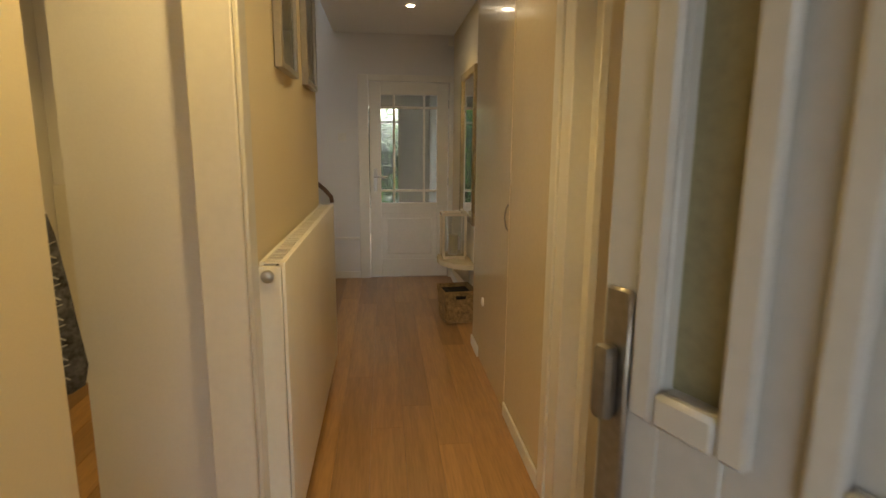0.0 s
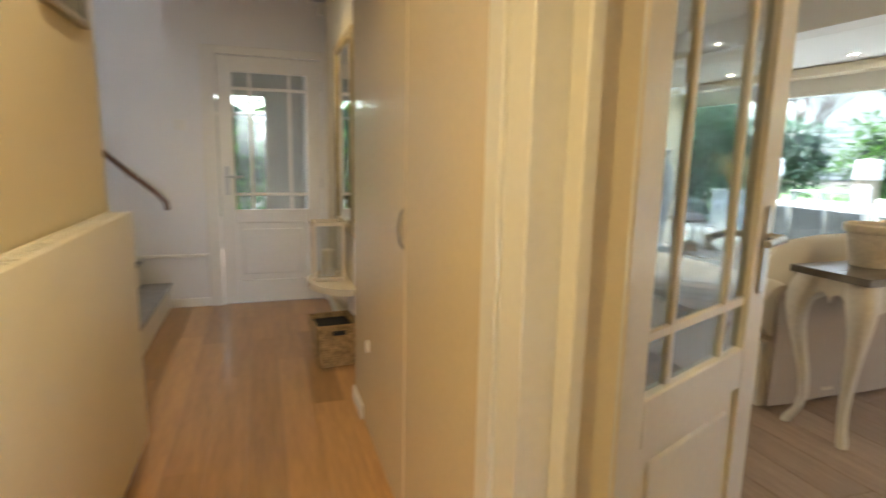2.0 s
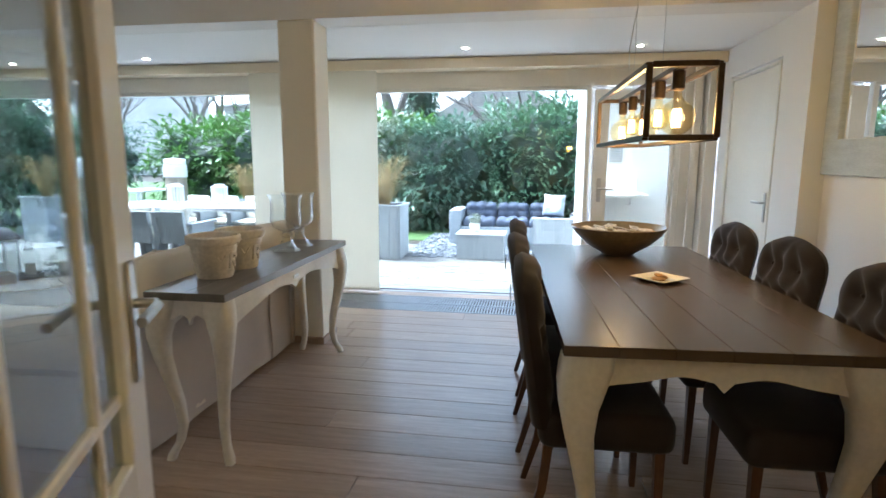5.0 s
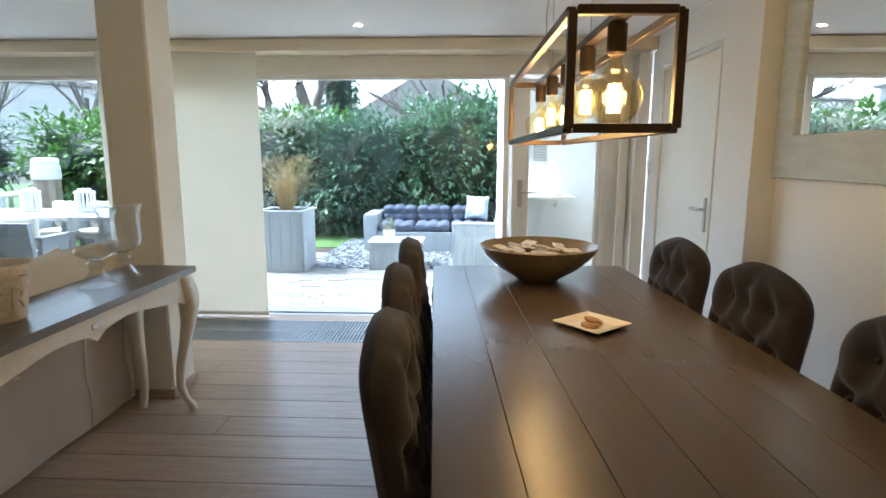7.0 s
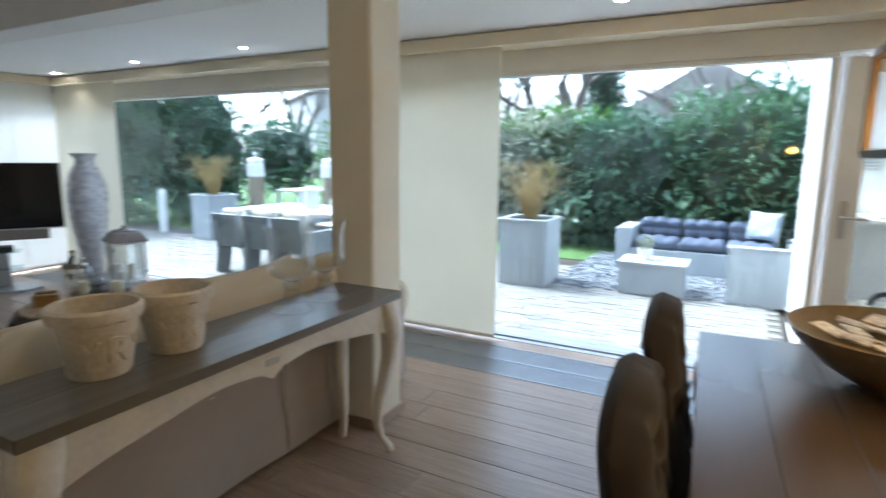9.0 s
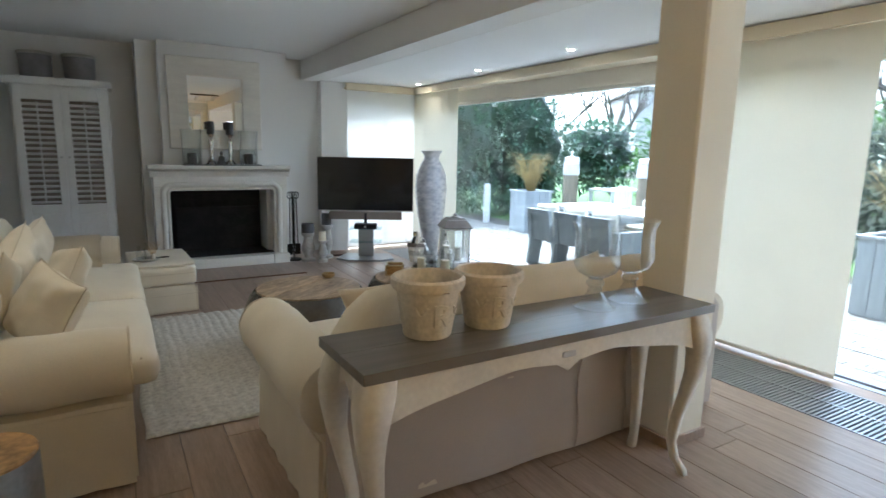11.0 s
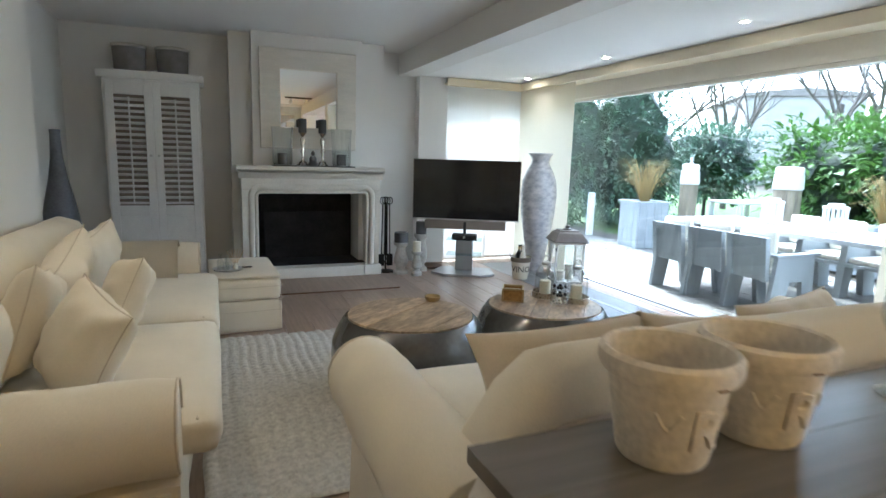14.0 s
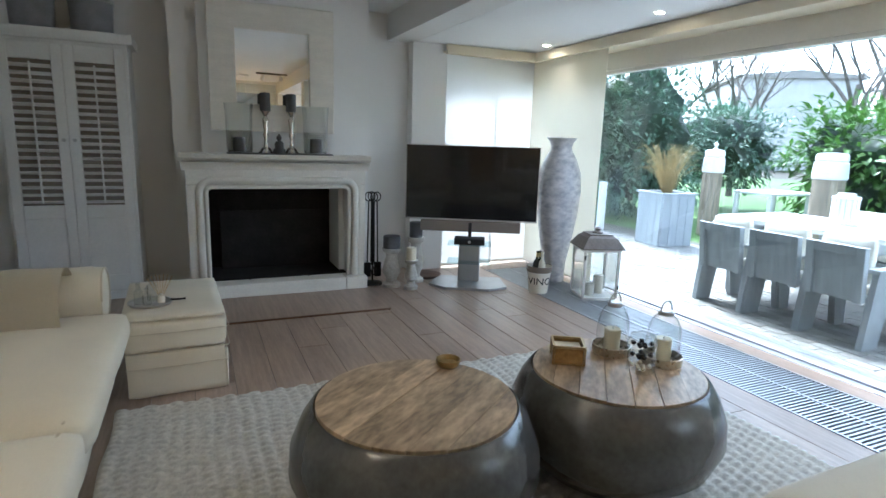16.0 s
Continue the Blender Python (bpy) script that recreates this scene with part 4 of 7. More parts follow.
for dx, dy, z, tilt in ((-0.012, 0.008, 0.806, 0), (0.014, -0.006, 0.814, 14)):
    ck = thing("cookie", pose(3.32 + dx, 0.875 + dy, z, tilt, 0, 0), "round golden cookie on the square plate", "cookie", "cookies on the plate")
    part("biscuit", lathe(bmesh.new(), [(0.0, 0), (0.028, 0.0), (0.032, 0.005), (0.028, 0.010), (0.012, 0.0125), (0.0, 0.013)], 20, caps=False), COOKIE, ck)

# pots and hurricane glasses on the console
POT = mat("white_washed_terracotta", (0.73, 0.67, 0.575), 0.85, var=0.10, scale=9, fine=70, bump=0.12, dist=0.004)
CHIP = mat("worn_brown_edge", (0.20, 0.14, 0.09), 0.9)
for x, y, rz in ((3.10, 2.945, 0), (3.345, 2.945, -8)):
    p = thing("flower_pot", pose(x, y, 0.787, 0, 0, rz), "cream washed terracotta pot with a raised letter R, on the console", "pot", "pots on the console")
    part("vessel", lathe(bmesh.new(), [(0.0, 0.001), (0.078, 0.001), (0.082, 0.008), (0.106, 0.158), (0.118, 0.162), (0.124, 0.175), (0.124, 0.196), (0.116, 0.204), (0.108, 0.200), (0.102, 0.17), (0.078, 0.02), (0.0, 0.015)], 40, caps=False), POT, p)
    for txt, dx in (("R", 0.0),):
        cu = bpy.data.curves.new("letter", "FONT")
        cu.body, cu.size, cu.extrude, cu.bevel_depth, cu.align_x = txt, 0.105, 0.003, 0.0025, "CENTER"
        tob = bpy.data.objects.new("letter", cu)
        me = bpy.data.meshes.new_from_object(tob)
        bpy.data.objects.remove(tob)
        for v in me.vertices:
            xx, yy = v.co.x, v.co.y
            rad = 0.0912 + 0.158 * yy + v.co.z * 0.8
            a = xx / 0.095
            v.co = Vector((rad * math.sin(a), -rad * math.cos(a), 0.05 + yy))
        me.materials.append(POT)
        lob = new("letter", me)
        lob.parent = p
        tagged(lob, "raised letter R")
    for s in (-1, 1):
        part("swag", tube(bmesh.new(), [((0.0992 - 0.0048 * math.sin(k * 0.52)) * math.sin(s * (0.5 + 0.07 * k)), -(0.0992 - 0.0048 * math.sin(k * 0.52)) * math.cos(s * (0.5 + 0.07 * k)), 0.115 - 0.03 * math.sin(k * 0.52)) for k in range(7)], 0.0045, 6), POT, p, "raised garland relief")
    part("rim_chip", boxes((-0.012, -0.1250, 0.1665, 0.008, -0.120, 0.1685)), CHIP, p, "worn brown chip on the rim")
HURR = glass_mat("hurricane_glass", (0.94, 0.95, 0.945), 0.09, 0.75, 2.4)
for x, y in ((3.86, 2.93), (4.07, 2.94)):
    g = thing("hurricane_glass", pose(x, y, 0.787), "clear glass footed hurricane vase on the console", "glass vase", "glasses on the console")
    part("foot", lathe(bmesh.new(), [(0.082, 0.0), (0.084, 0.006), (0.06, 0.02), (0.030, 0.065), (0.024, 0.085), (0.036, 0.098), (0.036, 0.108), (0.024, 0.118), (0.0, 0.12)], 32, caps=False), HURR, g).visible_shadow = False
    part("bowl", lathe(bmesh.new(), [(0.0, 0.121), (0.03, 0.122), (0.078, 0.15), (0.094, 0.19), (0.088, 0.25), (0.090, 0.31), (0.106, 0.345), (0.103, 0.346)], 32, caps=False), HURR, g).visible_shadow = False

# dining mirror
LIMED = mat("limed_grey_wood", (0.52, 0.55, 0.54), 0.5, var=0.08, scale=5, fine=30, stretch=(1, 1, 6), bump=0.05)
mm = thing("wall_mirror", pose(0, -0.279, 0), "large wall mirror in a broad limed grey wooden frame", "mirror")
part("frame", frame_ring(2.75, 4.42, 1.26, 2.45, 0.16, 0.205, 0.20, 0.0, 0.035), LIMED, mm)
part("glass", B(2.90, 0.004, 1.46, 4.27, 0.016, 2.255), MIRROR, mm)
s = thing("light_switch", pose(6.06, -0.16, 1.28), "small white double wall switch beside the back door", "switch")
part("plate", B(-0.03, -0.001, -0.06, 0.03, 0.010, 0.06, bev=0.003), PAINT, s)
part("rocker", boxes((-0.02, 0.010, 0.005, 0.02, 0.014, 0.05), (-0.02, 0.010, -0.05, 0.02, 0.014, -0.005)), PAINT, s)

# ---- living room ----
LINEN = mat("cream_linen_slipcover", (0.72, 0.655, 0.525), 0.9, var=0.05, scale=3, fine=260, bump=0.12, sheen=0.2, dist=0.003)
# the cream linen again, darkened for the sofa's shaded back; also backs the rug
LINENBACK = mat("shaded_linen_and_rug_backing", (0.50, 0.435, 0.375), 0.9, var=0.05, scale=3, fine=260, bump=0.12, sheen=0.2, dist=0.003)
PIPING = mat("linen_piping", (0.60, 0.53, 0.41), 0.9, var=0.05)


def wob(p, amp, f=3.0, seed=0.0):
    return amp * noise.noise(Vector((p[0] * f + seed, p[1] * f, p[2] * f + seed * 2)))


def soft_block(x0, y0, z0, x1, y1, z1, r, crown=0.0, n=12, amp=0.006, seed=0.0):
    """A cushion-like block with rounded edges and a slightly crowned, uneven top."""
    bm = bmesh.new()
    cx, cy, cz = (x0 + x1) / 2, (y0 + y1) / 2, (z0 + z1) / 2
    hx, hy, hz = (x1 - x0) / 2, (y1 - y0) / 2, (z1 - z0) / 2
    bmesh.ops.create_cube(bm, size=2)
    bmesh.ops.subdivide_edges(bm, edges=bm.edges, cuts=n, use_grid_fill=True)
    for v in bm.verts:
        p = Vector((v.co.x * hx, v.co.y * hy, v.co.z * hz))
        q = Vector((max(-hx + r, min(hx - r, p.x)), max(-hy + r, min(hy - r, p.y)), max(-hz + r, min(hz - r, p.z))))
        dlt = p - q
        if dlt.length > 1e-9:
            p = q + dlt.normalized() * r
        u, w = p.x / hx, p.y / hy
        if p.z > 0:
            p.z += crown * (1 - u * u) * (1 - w * w)
        nn = wob((p.x + cx, p.y + cy, p.z), amp, 4.0, seed)
        p += (dlt.normalized() if dlt.length > 1e-9 else Vector((0, 0, 1))) * nn
        v.co = p + Vector((cx, cy, cz))
    return bm


def pillow(w, h, t, seed=0.0, n=20):
    """A scatter cushion lying in local x-z, plump towards +-y, with pointed corners."""
    bm = bmesh.new()
    sheets = []
    for s in (1, -1):
        rows = []
        for k in range(n + 1):
            row = []
            for i in range(n + 1):
                u, v = 2 * i / n - 1, 2 * k / n - 1
                pin = 1 - 0.10 * (1 - abs(u) ** 2) * abs(v) ** 4
                pin2 = 1 - 0.10 * (1 - abs(v) ** 2) * abs(u) ** 4
                th = max(0.0, (1 - u ** 4) * (1 - v ** 4)) ** 0.55
                p = Vector((u * w / 2 * pin2, s * t / 2 * th, v * h / 2 * pin))
                p.y += wob(p, 0.034 * th, 6.0, seed + s) + wob(p, 0.014 * th, 15.0, seed) + 0.008 * th * math.sin(9 * u + seed) * v
                row.append(bm.verts.new(p))
            rows.append(row)
        sheets.append(rows)
        for a, b in zip(rows, rows[1:]):
            for i in range(n):
                bm.faces.new((a[i], a[i + 1], b[i + 1], b[i]))
    bmesh.ops.remove_doubles(bm, verts=bm.verts, dist=0.0006)
    return bm


def cushion(m, w, h, t, seed, label="plump cream linen scatter cushion on the sofa", material=None):
    c = thing("cushion", m, label, "cushion", "scatter cushions")
    part("cover", pillow(w, h, t, seed), material or LINEN, c, angle=80)
    pts = []
    for a, b in (((-1, -1), (1, -1)), ((1, -1), (1, 1)), ((1, 1), (-1, 1)), ((-1, 1), (-1, -1))):
        for k in range(8):
            f = k / 8
            u, v = a[0] + (b[0] - a[0]) * f, a[1] + (b[1] - a[1]) * f
            pts.append((u * w / 2 * (1 - 0.10 * (1 - v * v) * abs(u) ** 4), 0, v * h / 2 * (1 - 0.10 * (1 - u * u) * abs(v) ** 4)))
    part("piping", tube(bmesh.new(), pts + pts[:1], 0.003, 6, caps=False), PIPING, c)
    return c


def roll_arm(x0, side, depth, h=0.66, w=0.27):
    """A scroll arm; inner face at x0, bulging outwards to x0 + side * w; runs along local y from -depth/2."""
    prof = [(0.0, 0.03), (0.0, 0.30), (0.005, h - 0.16)]
    c = (0.125, h - 0.135)
    prof += [(c[0] + 0.142 * math.cos(a), c[1] + 0.142 * math.sin(a)) for a in [math.radians(165 - k * 17) for k in range(17)]]
    prof += [(0.17, h - 0.30), (0.165, 0.30), (0.185, 0.03)]
    bm = bmesh.new()
    loops = []
    n = 14
    for k in range(n + 1):
        y = -depth / 2 + depth * k / n
        end = min(1.0, min(k, n - k) / 1.0)
        sc = 0.93 + 0.07 * end
        loops.append([(x0 + side * ((px - 0.1) * sc + 0.1 + wob((px, y, pz), 0.010, 5)), y, pz if pz < 0.1 else pz * (0.985 + 0.015 * end) + wob((y, px, pz), 0.008, 6)) for px, pz in prof])
    rings(bm, loops)
    return bm


def roll_sofa(m, L, D, label, seats=2, high=0.86, back_cover=None):
    """Faces local +y, centred, on the floor. Back at -y."""
    d = thing("sofa", m, label, "sofa", "slipcovered sofas")
    inner = L / 2 - 0.20
    # skirted base, a little flared and wavy
    bm = bmesh.new()
    loops = []
    for z, fl in ((0.012, 0.012), (0.10, 0.006), (0.26, 0.0), (0.34, -0.006)):
        loop = []
        for x0, y0, x1, y1 in ((-1, -1, 1, -1), (1, -1, 1, 1), (1, 1, -1, 1), (-1, 1, -1, -1)):
            for k in range(18):
                f = k / 18
                x, y = x0 + (x1 - x0) * f, y0 + (y1 - y0) * f
                ww = (0.34 - z) * 0.018 * math.sin(11 * f * math.pi + x0 * 2 + y0)
                loop.append((x * (inner + 0.15 + fl + (ww if abs(x) == 1 else 0)), y * (D / 2 - 0.03 + fl + (ww if abs(y) == 1 else 0)), z))
        loops.append(loop)
    rings(bm, loops)
    part("skirted_base", bm, LINEN, d)
    # back: a soft slab that slopes, its top rolled over
    prof = [(-D / 2, 0.06), (-D / 2 - 0.005, 0.45), (-D / 2, high - 0.10), (-D / 2 + 0.03, high - 0.025), (-D / 2 + 0.10, high), (-D / 2 + 0.19, high - 0.03), (-D / 2 + 0.235, high - 0.10), (-D / 2 + 0.26, 0.60), (-D / 2 + 0.29, 0.36), (-D / 2 + 0.29, 0.06)]
    bm = bmesh.new()
    loops = []
    n = 26
    for k in range(n + 1):
        u = 2 * k / n - 1
        x = u * (inner + 0.06)
        dip = 0.17 * max(0.0, (abs(u) - 0.80) / 0.20) ** 2 - 0.02 * math.cos(u * 1.5)
        loops.append([(x, y + wob((x, y, z), 0.012, 3), z - (dip * (z - 0.4) / 0.4 if z > 0.4 else 0) + wob((x, z, y), 0.010, 3)) for y, z in prof])
    rings(bm, loops)
    part("backrest", bm, LINEN, d, angle=60)
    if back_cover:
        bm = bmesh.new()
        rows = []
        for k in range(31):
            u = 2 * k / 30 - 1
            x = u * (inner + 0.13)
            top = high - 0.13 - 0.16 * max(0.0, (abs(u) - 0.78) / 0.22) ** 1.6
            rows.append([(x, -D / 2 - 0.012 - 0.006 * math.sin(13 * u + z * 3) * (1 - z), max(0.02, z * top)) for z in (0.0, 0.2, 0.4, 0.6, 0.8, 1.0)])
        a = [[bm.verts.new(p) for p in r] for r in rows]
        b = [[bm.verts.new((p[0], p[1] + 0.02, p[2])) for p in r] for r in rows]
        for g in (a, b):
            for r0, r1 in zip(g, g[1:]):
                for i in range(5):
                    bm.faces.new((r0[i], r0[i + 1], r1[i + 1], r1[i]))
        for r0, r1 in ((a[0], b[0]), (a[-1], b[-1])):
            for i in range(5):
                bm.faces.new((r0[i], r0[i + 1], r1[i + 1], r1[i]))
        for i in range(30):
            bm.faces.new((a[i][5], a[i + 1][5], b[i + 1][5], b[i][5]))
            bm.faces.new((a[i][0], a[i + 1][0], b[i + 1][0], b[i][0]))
        part("back_cover", bm, back_cover, d, "cream linen back panel, its shade put into the taupe colour", angle=60)
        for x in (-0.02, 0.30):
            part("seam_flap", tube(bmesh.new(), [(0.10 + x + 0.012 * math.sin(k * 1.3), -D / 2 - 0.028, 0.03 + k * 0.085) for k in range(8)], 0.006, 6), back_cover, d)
    for s in (-1, 1):
        part("arm", roll_arm(s * (inner - 0.03), s, D - 0.02), LINEN, d, "rolled sofa arm", angle=60)
        part("arm_piping", tube(bmesh.new(), [(s * (inner - 0.03 + 0.125 + 0.132 * math.cos(a)), D / 2 - 0.008, 0.525 + 0.132 * math.sin(a)) for a in [math.radians(-70 + k * 14) for k in range(19)]], 0.005, 6), PIPING, d)
    wseat = 2 * (inner - 0.03) / seats
    for k in range(seats):
        x0 = -(inner - 0.03) + k * wseat
        part("seat_cushion", soft_block(x0 + 0.004, -D / 2 + 0.24, 0.335, x0 + wseat - 0.004, D / 2 + 0.11, 0.475, 0.055, 0.03, 12, 0.006, k * 3.1), LINEN, d, angle=60)
        part("seat_piping", tube(bmesh.new(), [(x0 + 0.03, D / 2 + 0.035, 0.462), (x0 + wseat / 2, D / 2 + 0.04, 0.468), (x0 + wseat - 0.03, D / 2 + 0.035, 0.462)], 0.005, 6), PIPING, d)
    return d


# long sofa along the clock wall, facing the window side
roll_sofa(pose(1.80, 5.22, 0, 0, 0, -90), 2.86, 0.88, "long cream linen slipcovered sofa with rolled arms along the wall", seats=2, high=0.88)
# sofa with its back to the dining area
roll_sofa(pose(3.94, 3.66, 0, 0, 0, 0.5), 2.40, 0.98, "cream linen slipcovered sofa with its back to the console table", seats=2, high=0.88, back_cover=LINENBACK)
for x, y, z, rx, ry, rz, w in ((1.66, 4.12, 0.69, -18, 8, -70, 0.46), (1.70, 4.62, 0.68, -16, -12, -82, 0.42), (1.92, 4.36, 0.655, -22, 14, -60, 0.38), (1.72, 5.05, 0.70, -16, 20, -95, 0.44), (1.96, 5.00, 0.66, -24, -10, -80, 0.38), (1.74, 5.55, 0.70, -14, 10, -100, 0.44)):
    cushion(pose(x, y, z, rx, ry, rz), w, w * 0.95, 0.17, x * 7 + y)
# folded throw over the far arm
th = thing("throw", pose(1.86, 6.35, 0), "cream throw folded over the sofa arm", "throw")
bm = bmesh.new()
loops = []
for k in range(15):
    a = math.radians(-20 + k * 15.8)
    loops.append([(x, -0.02 - 0.185 * math.cos(a) + wob((x, a, 0), 0.01, 6), 0.53 + 0.182 * math.sin(a) - (0.10 if k in (0, 14) else 0)) for x in [-0.30 + 0.05 * i for i in range(12)]])
rows = [[bm.verts.new(p) for p in l] for l in loops]
for a, b in zip(rows, rows[1:]):
    for i in range(11):
        bm.faces.new((a[i], a[i + 1], b[i + 1], b[i]))
bmesh.ops.solidify(bm, geom=bm.faces[:], thickness=0.014)
part("cloth", bm, LINEN, th, angle=70)
# cloth tanner than the sofa, with some warm lamplight put into its colour
TAN = mat("tan_linen_warm_lit", (0.60, 0.50, 0.36), 0.9, var=0.06, scale=4, fine=260, bump=0.12, sheen=0.2, dist=0.003)
for x, y, z, rx, ry, rz, w, h in ((3.42, 3.66, 0.60, 32, 4, 174, 0.66, 0.40), (3.98, 3.66, 0.60, 34, -7, 184, 0.50, 0.38), (4.45, 3.62, 0.62, 26, 6, 178, 0.48, 0.42)):
    cushion(pose(x, y, z, rx, ry, rz), w, h, 0.18, x * 5, "rumpled tan linen scatter cushion on the sofa", TAN)

# footstool with skirt
pf = thing("footstool", pose(2.53, 6.80, 0, 0, 0, 2), "square cream linen skirted footstool beside the sofa", "footstool")
part("skirt", soft_block(-0.235, -0.40, 0.0, 0.235, 0.40, 0.24, 0.02, 0, 10, 0.012, 1), LINEN, pf, angle=60)
part("cushion_pad", soft_block(-0.245, -0.41, 0.235, 0.245, 0.41, 0.405, 0.04, 0.015, 10, 0.006, 2), LINEN, pf, angle=60)
for z, o in ((0.345, 0.004), (0.245, 0.006), (0.165, 0.002)):
    part("piping", tube(bmesh.new(), [(-0.235, -0.41 - o, z), (0.0, -0.412 - o, z - 0.004), (0.238, -0.41 - o, z), (0.248 + o, -0.39, z), (0.248 + o, 0.0, z - 0.003), (0.248 + o, 0.40, z)], 0.0026, 6), PIPING, pf)
part("top_cloth", soft_block(-0.245, -0.40, 0.404, 0.235, 0.38, 0.424, 0.008, 0.012, 8, 0.003, 5), LINEN, pf, "flat folded linen top", angle=60)
part("slip_edge", tube(bmesh.new(), [(0.236, -0.40 + 0.003 * math.sin(k * 2), 0.015 + 0.03 * k) for k in range(8)], 0.006, 6), LINEN, pf)
tr = thing("tray", pose(2.42, 6.62, 0.433), "round silver tray on the footstool", "tray")
part("dish", lathe(bmesh.new(), [(0.0, 0.003), (0.10, 0.003), (0.108, 0.016), (0.102, 0.017), (0.095, 0.008), (0.0, 0.008)], 32, caps=False), STEEL, tr)
part("rim_handle", tube(bmesh.new(), [(0.10, 0.0, 0.018), (0.14, -0.02, 0.022), (0.17, 0.0, 0.018)], 0.006, 6), DARK, tr)
for x, y, h, r in ((2.37, 6.60, 0.11, 0.022), (2.43, 6.66, 0.13, 0.026), (2.41, 6.58, 0.085, 0.020)):
    b = thing("glass_bottle", pose(x, y, 0.442), "small clear glass bottle on the silver tray", "bottle", "bottles on the tray")
    part("body", lathe(bmesh.new(), [(0.0, 0.0), (r, 0.0), (r, h * 0.62), (r * 0.45, h * 0.74), (r * 0.4, h), (r * 0.55, h), (r * 0.55, h + 0.006), (0.0, h + 0.006)], 18, caps=False), CLEAR, b).visible_shadow = False
REED = mat("pale_reed", (0.62, 0.44, 0.22), 0.8)
df = thing("reed_diffuser", pose(2.475, 6.61, 0.442), "white scent diffuser with fanned reeds on the tray", "diffuser")
part("bottle", lathe(bmesh.new(), [(0.0, 0), (0.02, 0), (0.02, 0.035), (0.01, 0.042), (0.01, 0.05), (0.0, 0.05)], 14, caps=False), CHINA, df)
for k in range(7):
    a = math.radians(-28 + 9 * k)
    part("reed", tube(bmesh.new(), [(0, 0, 0.02), (0.13 * math.sin(a), 0.01 * (k % 3), 0.13 * math.cos(a) + 0.02)], 0.0018, 5), REED, df)

# log stool
ZINC = mat("zinc_grey", (0.24, 0.245, 0.25), 0.45, 0.5, var=0.10, scale=6, fine=40, bump=0.05)
ENDGRAIN = mat("honey_end_grain", (0.50, 0.29, 0.11), 0.45, var=0.25, scale=10, fine=35, bump=0.05)
sg = thing("side_stool", pose(1.81, 3.42, 0), "round zinc grey stool with a honey wooden top beside the sofa", "stool")
part("drum", lathe(bmesh.new(), [(0.150, 0.0), (0.152, 0.01), (0.150, 0.43), (0.147, 0.436)], 40), ZINC, sg)
part("wooden_top", lathe(bmesh.new(), [(0.0, 0.4365), (0.148, 0.4365), (0.150, 0.445), (0.146, 0.452), (0.0, 0.453)], 40, caps=False), ENDGRAIN, sg, "honey end-grain top")

# coffee tables
DRUM = mat("polished_slate_metal", (0.15, 0.145, 0.14), 0.22, 0.6, var=0.14, scale=4, fine=40, bump=0.06, dist=0.003)
MANGO = mat("reclaimed_mango_wood", (0.44, 0.32, 0.20), 0.42, var=0.26, scale=6, fine=22, stretch=(2.6, 0.8, 1), bump=0.12, rand=0.18, dist=0.003)


def drum_table(m, r, label):
    d = thing("coffee_table", m, label, "coffee table", "coffee tables on the rug")
    part("drum", lathe(bmesh.new(), [(0.0, 0.0), (r * 0.72, 0.0), (r * 0.86, 0.02), (r * 1.12, 0.10), (r * 1.235, 0.20), (r * 1.22, 0.28), (r * 1.13, 0.36), (r * 1.035, 0.41), (r * 1.0, 0.418), (r * 0.985, 0.41), (0.0, 0.405)], 64, caps=False), DRUM, d, "dark bulging metal drum", angle=70)
    n, rr = 7, r * 0.98
    for i in range(n):
        a, b = -rr + 2 * rr * i / n + 0.001, -rr + 2 * rr * (i + 1) / n - 0.001
        pts = []
        for k in range(11):
            x = a + (b - a) * k / 10
            pts.append((x, -math.sqrt(max(0, rr * rr - x * x))))
        pts += [(x, -y) for x, y in reversed(pts)]
        pts = [p for j, p in enumerate(pts) if j == 0 or (Vector(p) - Vector(pts[j - 1])).length > 1e-5]
        if (Vector(pts[0]) - Vector(pts[-1])).length < 1e-5:
            pts = pts[:-1]
        part("board", prism(bmesh.new(), pts, "z", 0.408, 0.424 + 0.0012 * (i % 3)), MANGO, d, smooth=False)
    return d


drum_table(pose(3.345, 5.085, 0.022, 0, 0, -52), 0.355, "dark bulging metal coffee table with a worn wooden top")
drum_table(pose(4.205, 5.06, 0.022, 0, 0, -38), 0.345, "dark bulging metal coffee table with glass domes on its top")
BRASS = mat("antique_brass", (0.45, 0.33, 0.15), 0.35, 0.9, var=0.12, fine=60)
tb = thing("brass_bowl", pose(3.56, 5.30, 0.448), "small brass bowl on the coffee table", "bowl")
part("bowl", lathe(bmesh.new(), [(0.0, 0.001), (0.032, 0.0), (0.045, 0.012), (0.05, 0.032), (0.046, 0.033), (0.04, 0.014), (0.0, 0.008)], 24, caps=False), BRASS, tb)
bx = thing("glass_box", pose(4.06, 5.20, 0.448, 0, 0, -30), "small brass and amber glass trinket box on the coffee table", "trinket box")
a = 0.062
part("brass_frame", boxes(*[(sx * a - 0.005, sy * a - 0.005, 0, sx * a + 0.005, sy * a + 0.005, 0.075) for sx in (-1, 1) for sy in (-1, 1)], (-a, -a - 0.005, 0.07, a, -a + 0.005, 0.08), (-a, a - 0.005, 0.07, a, a + 0.005, 0.08), (-a - 0.005, -a + 0.005, 0.07, -a + 0.005, a - 0.005, 0.08), (a - 0.005, -a + 0.005, 0.07, a + 0.005, a - 0.005, 0.08), (-a, -a, 0.0, a, a, 0.006)), BRASS, bx)
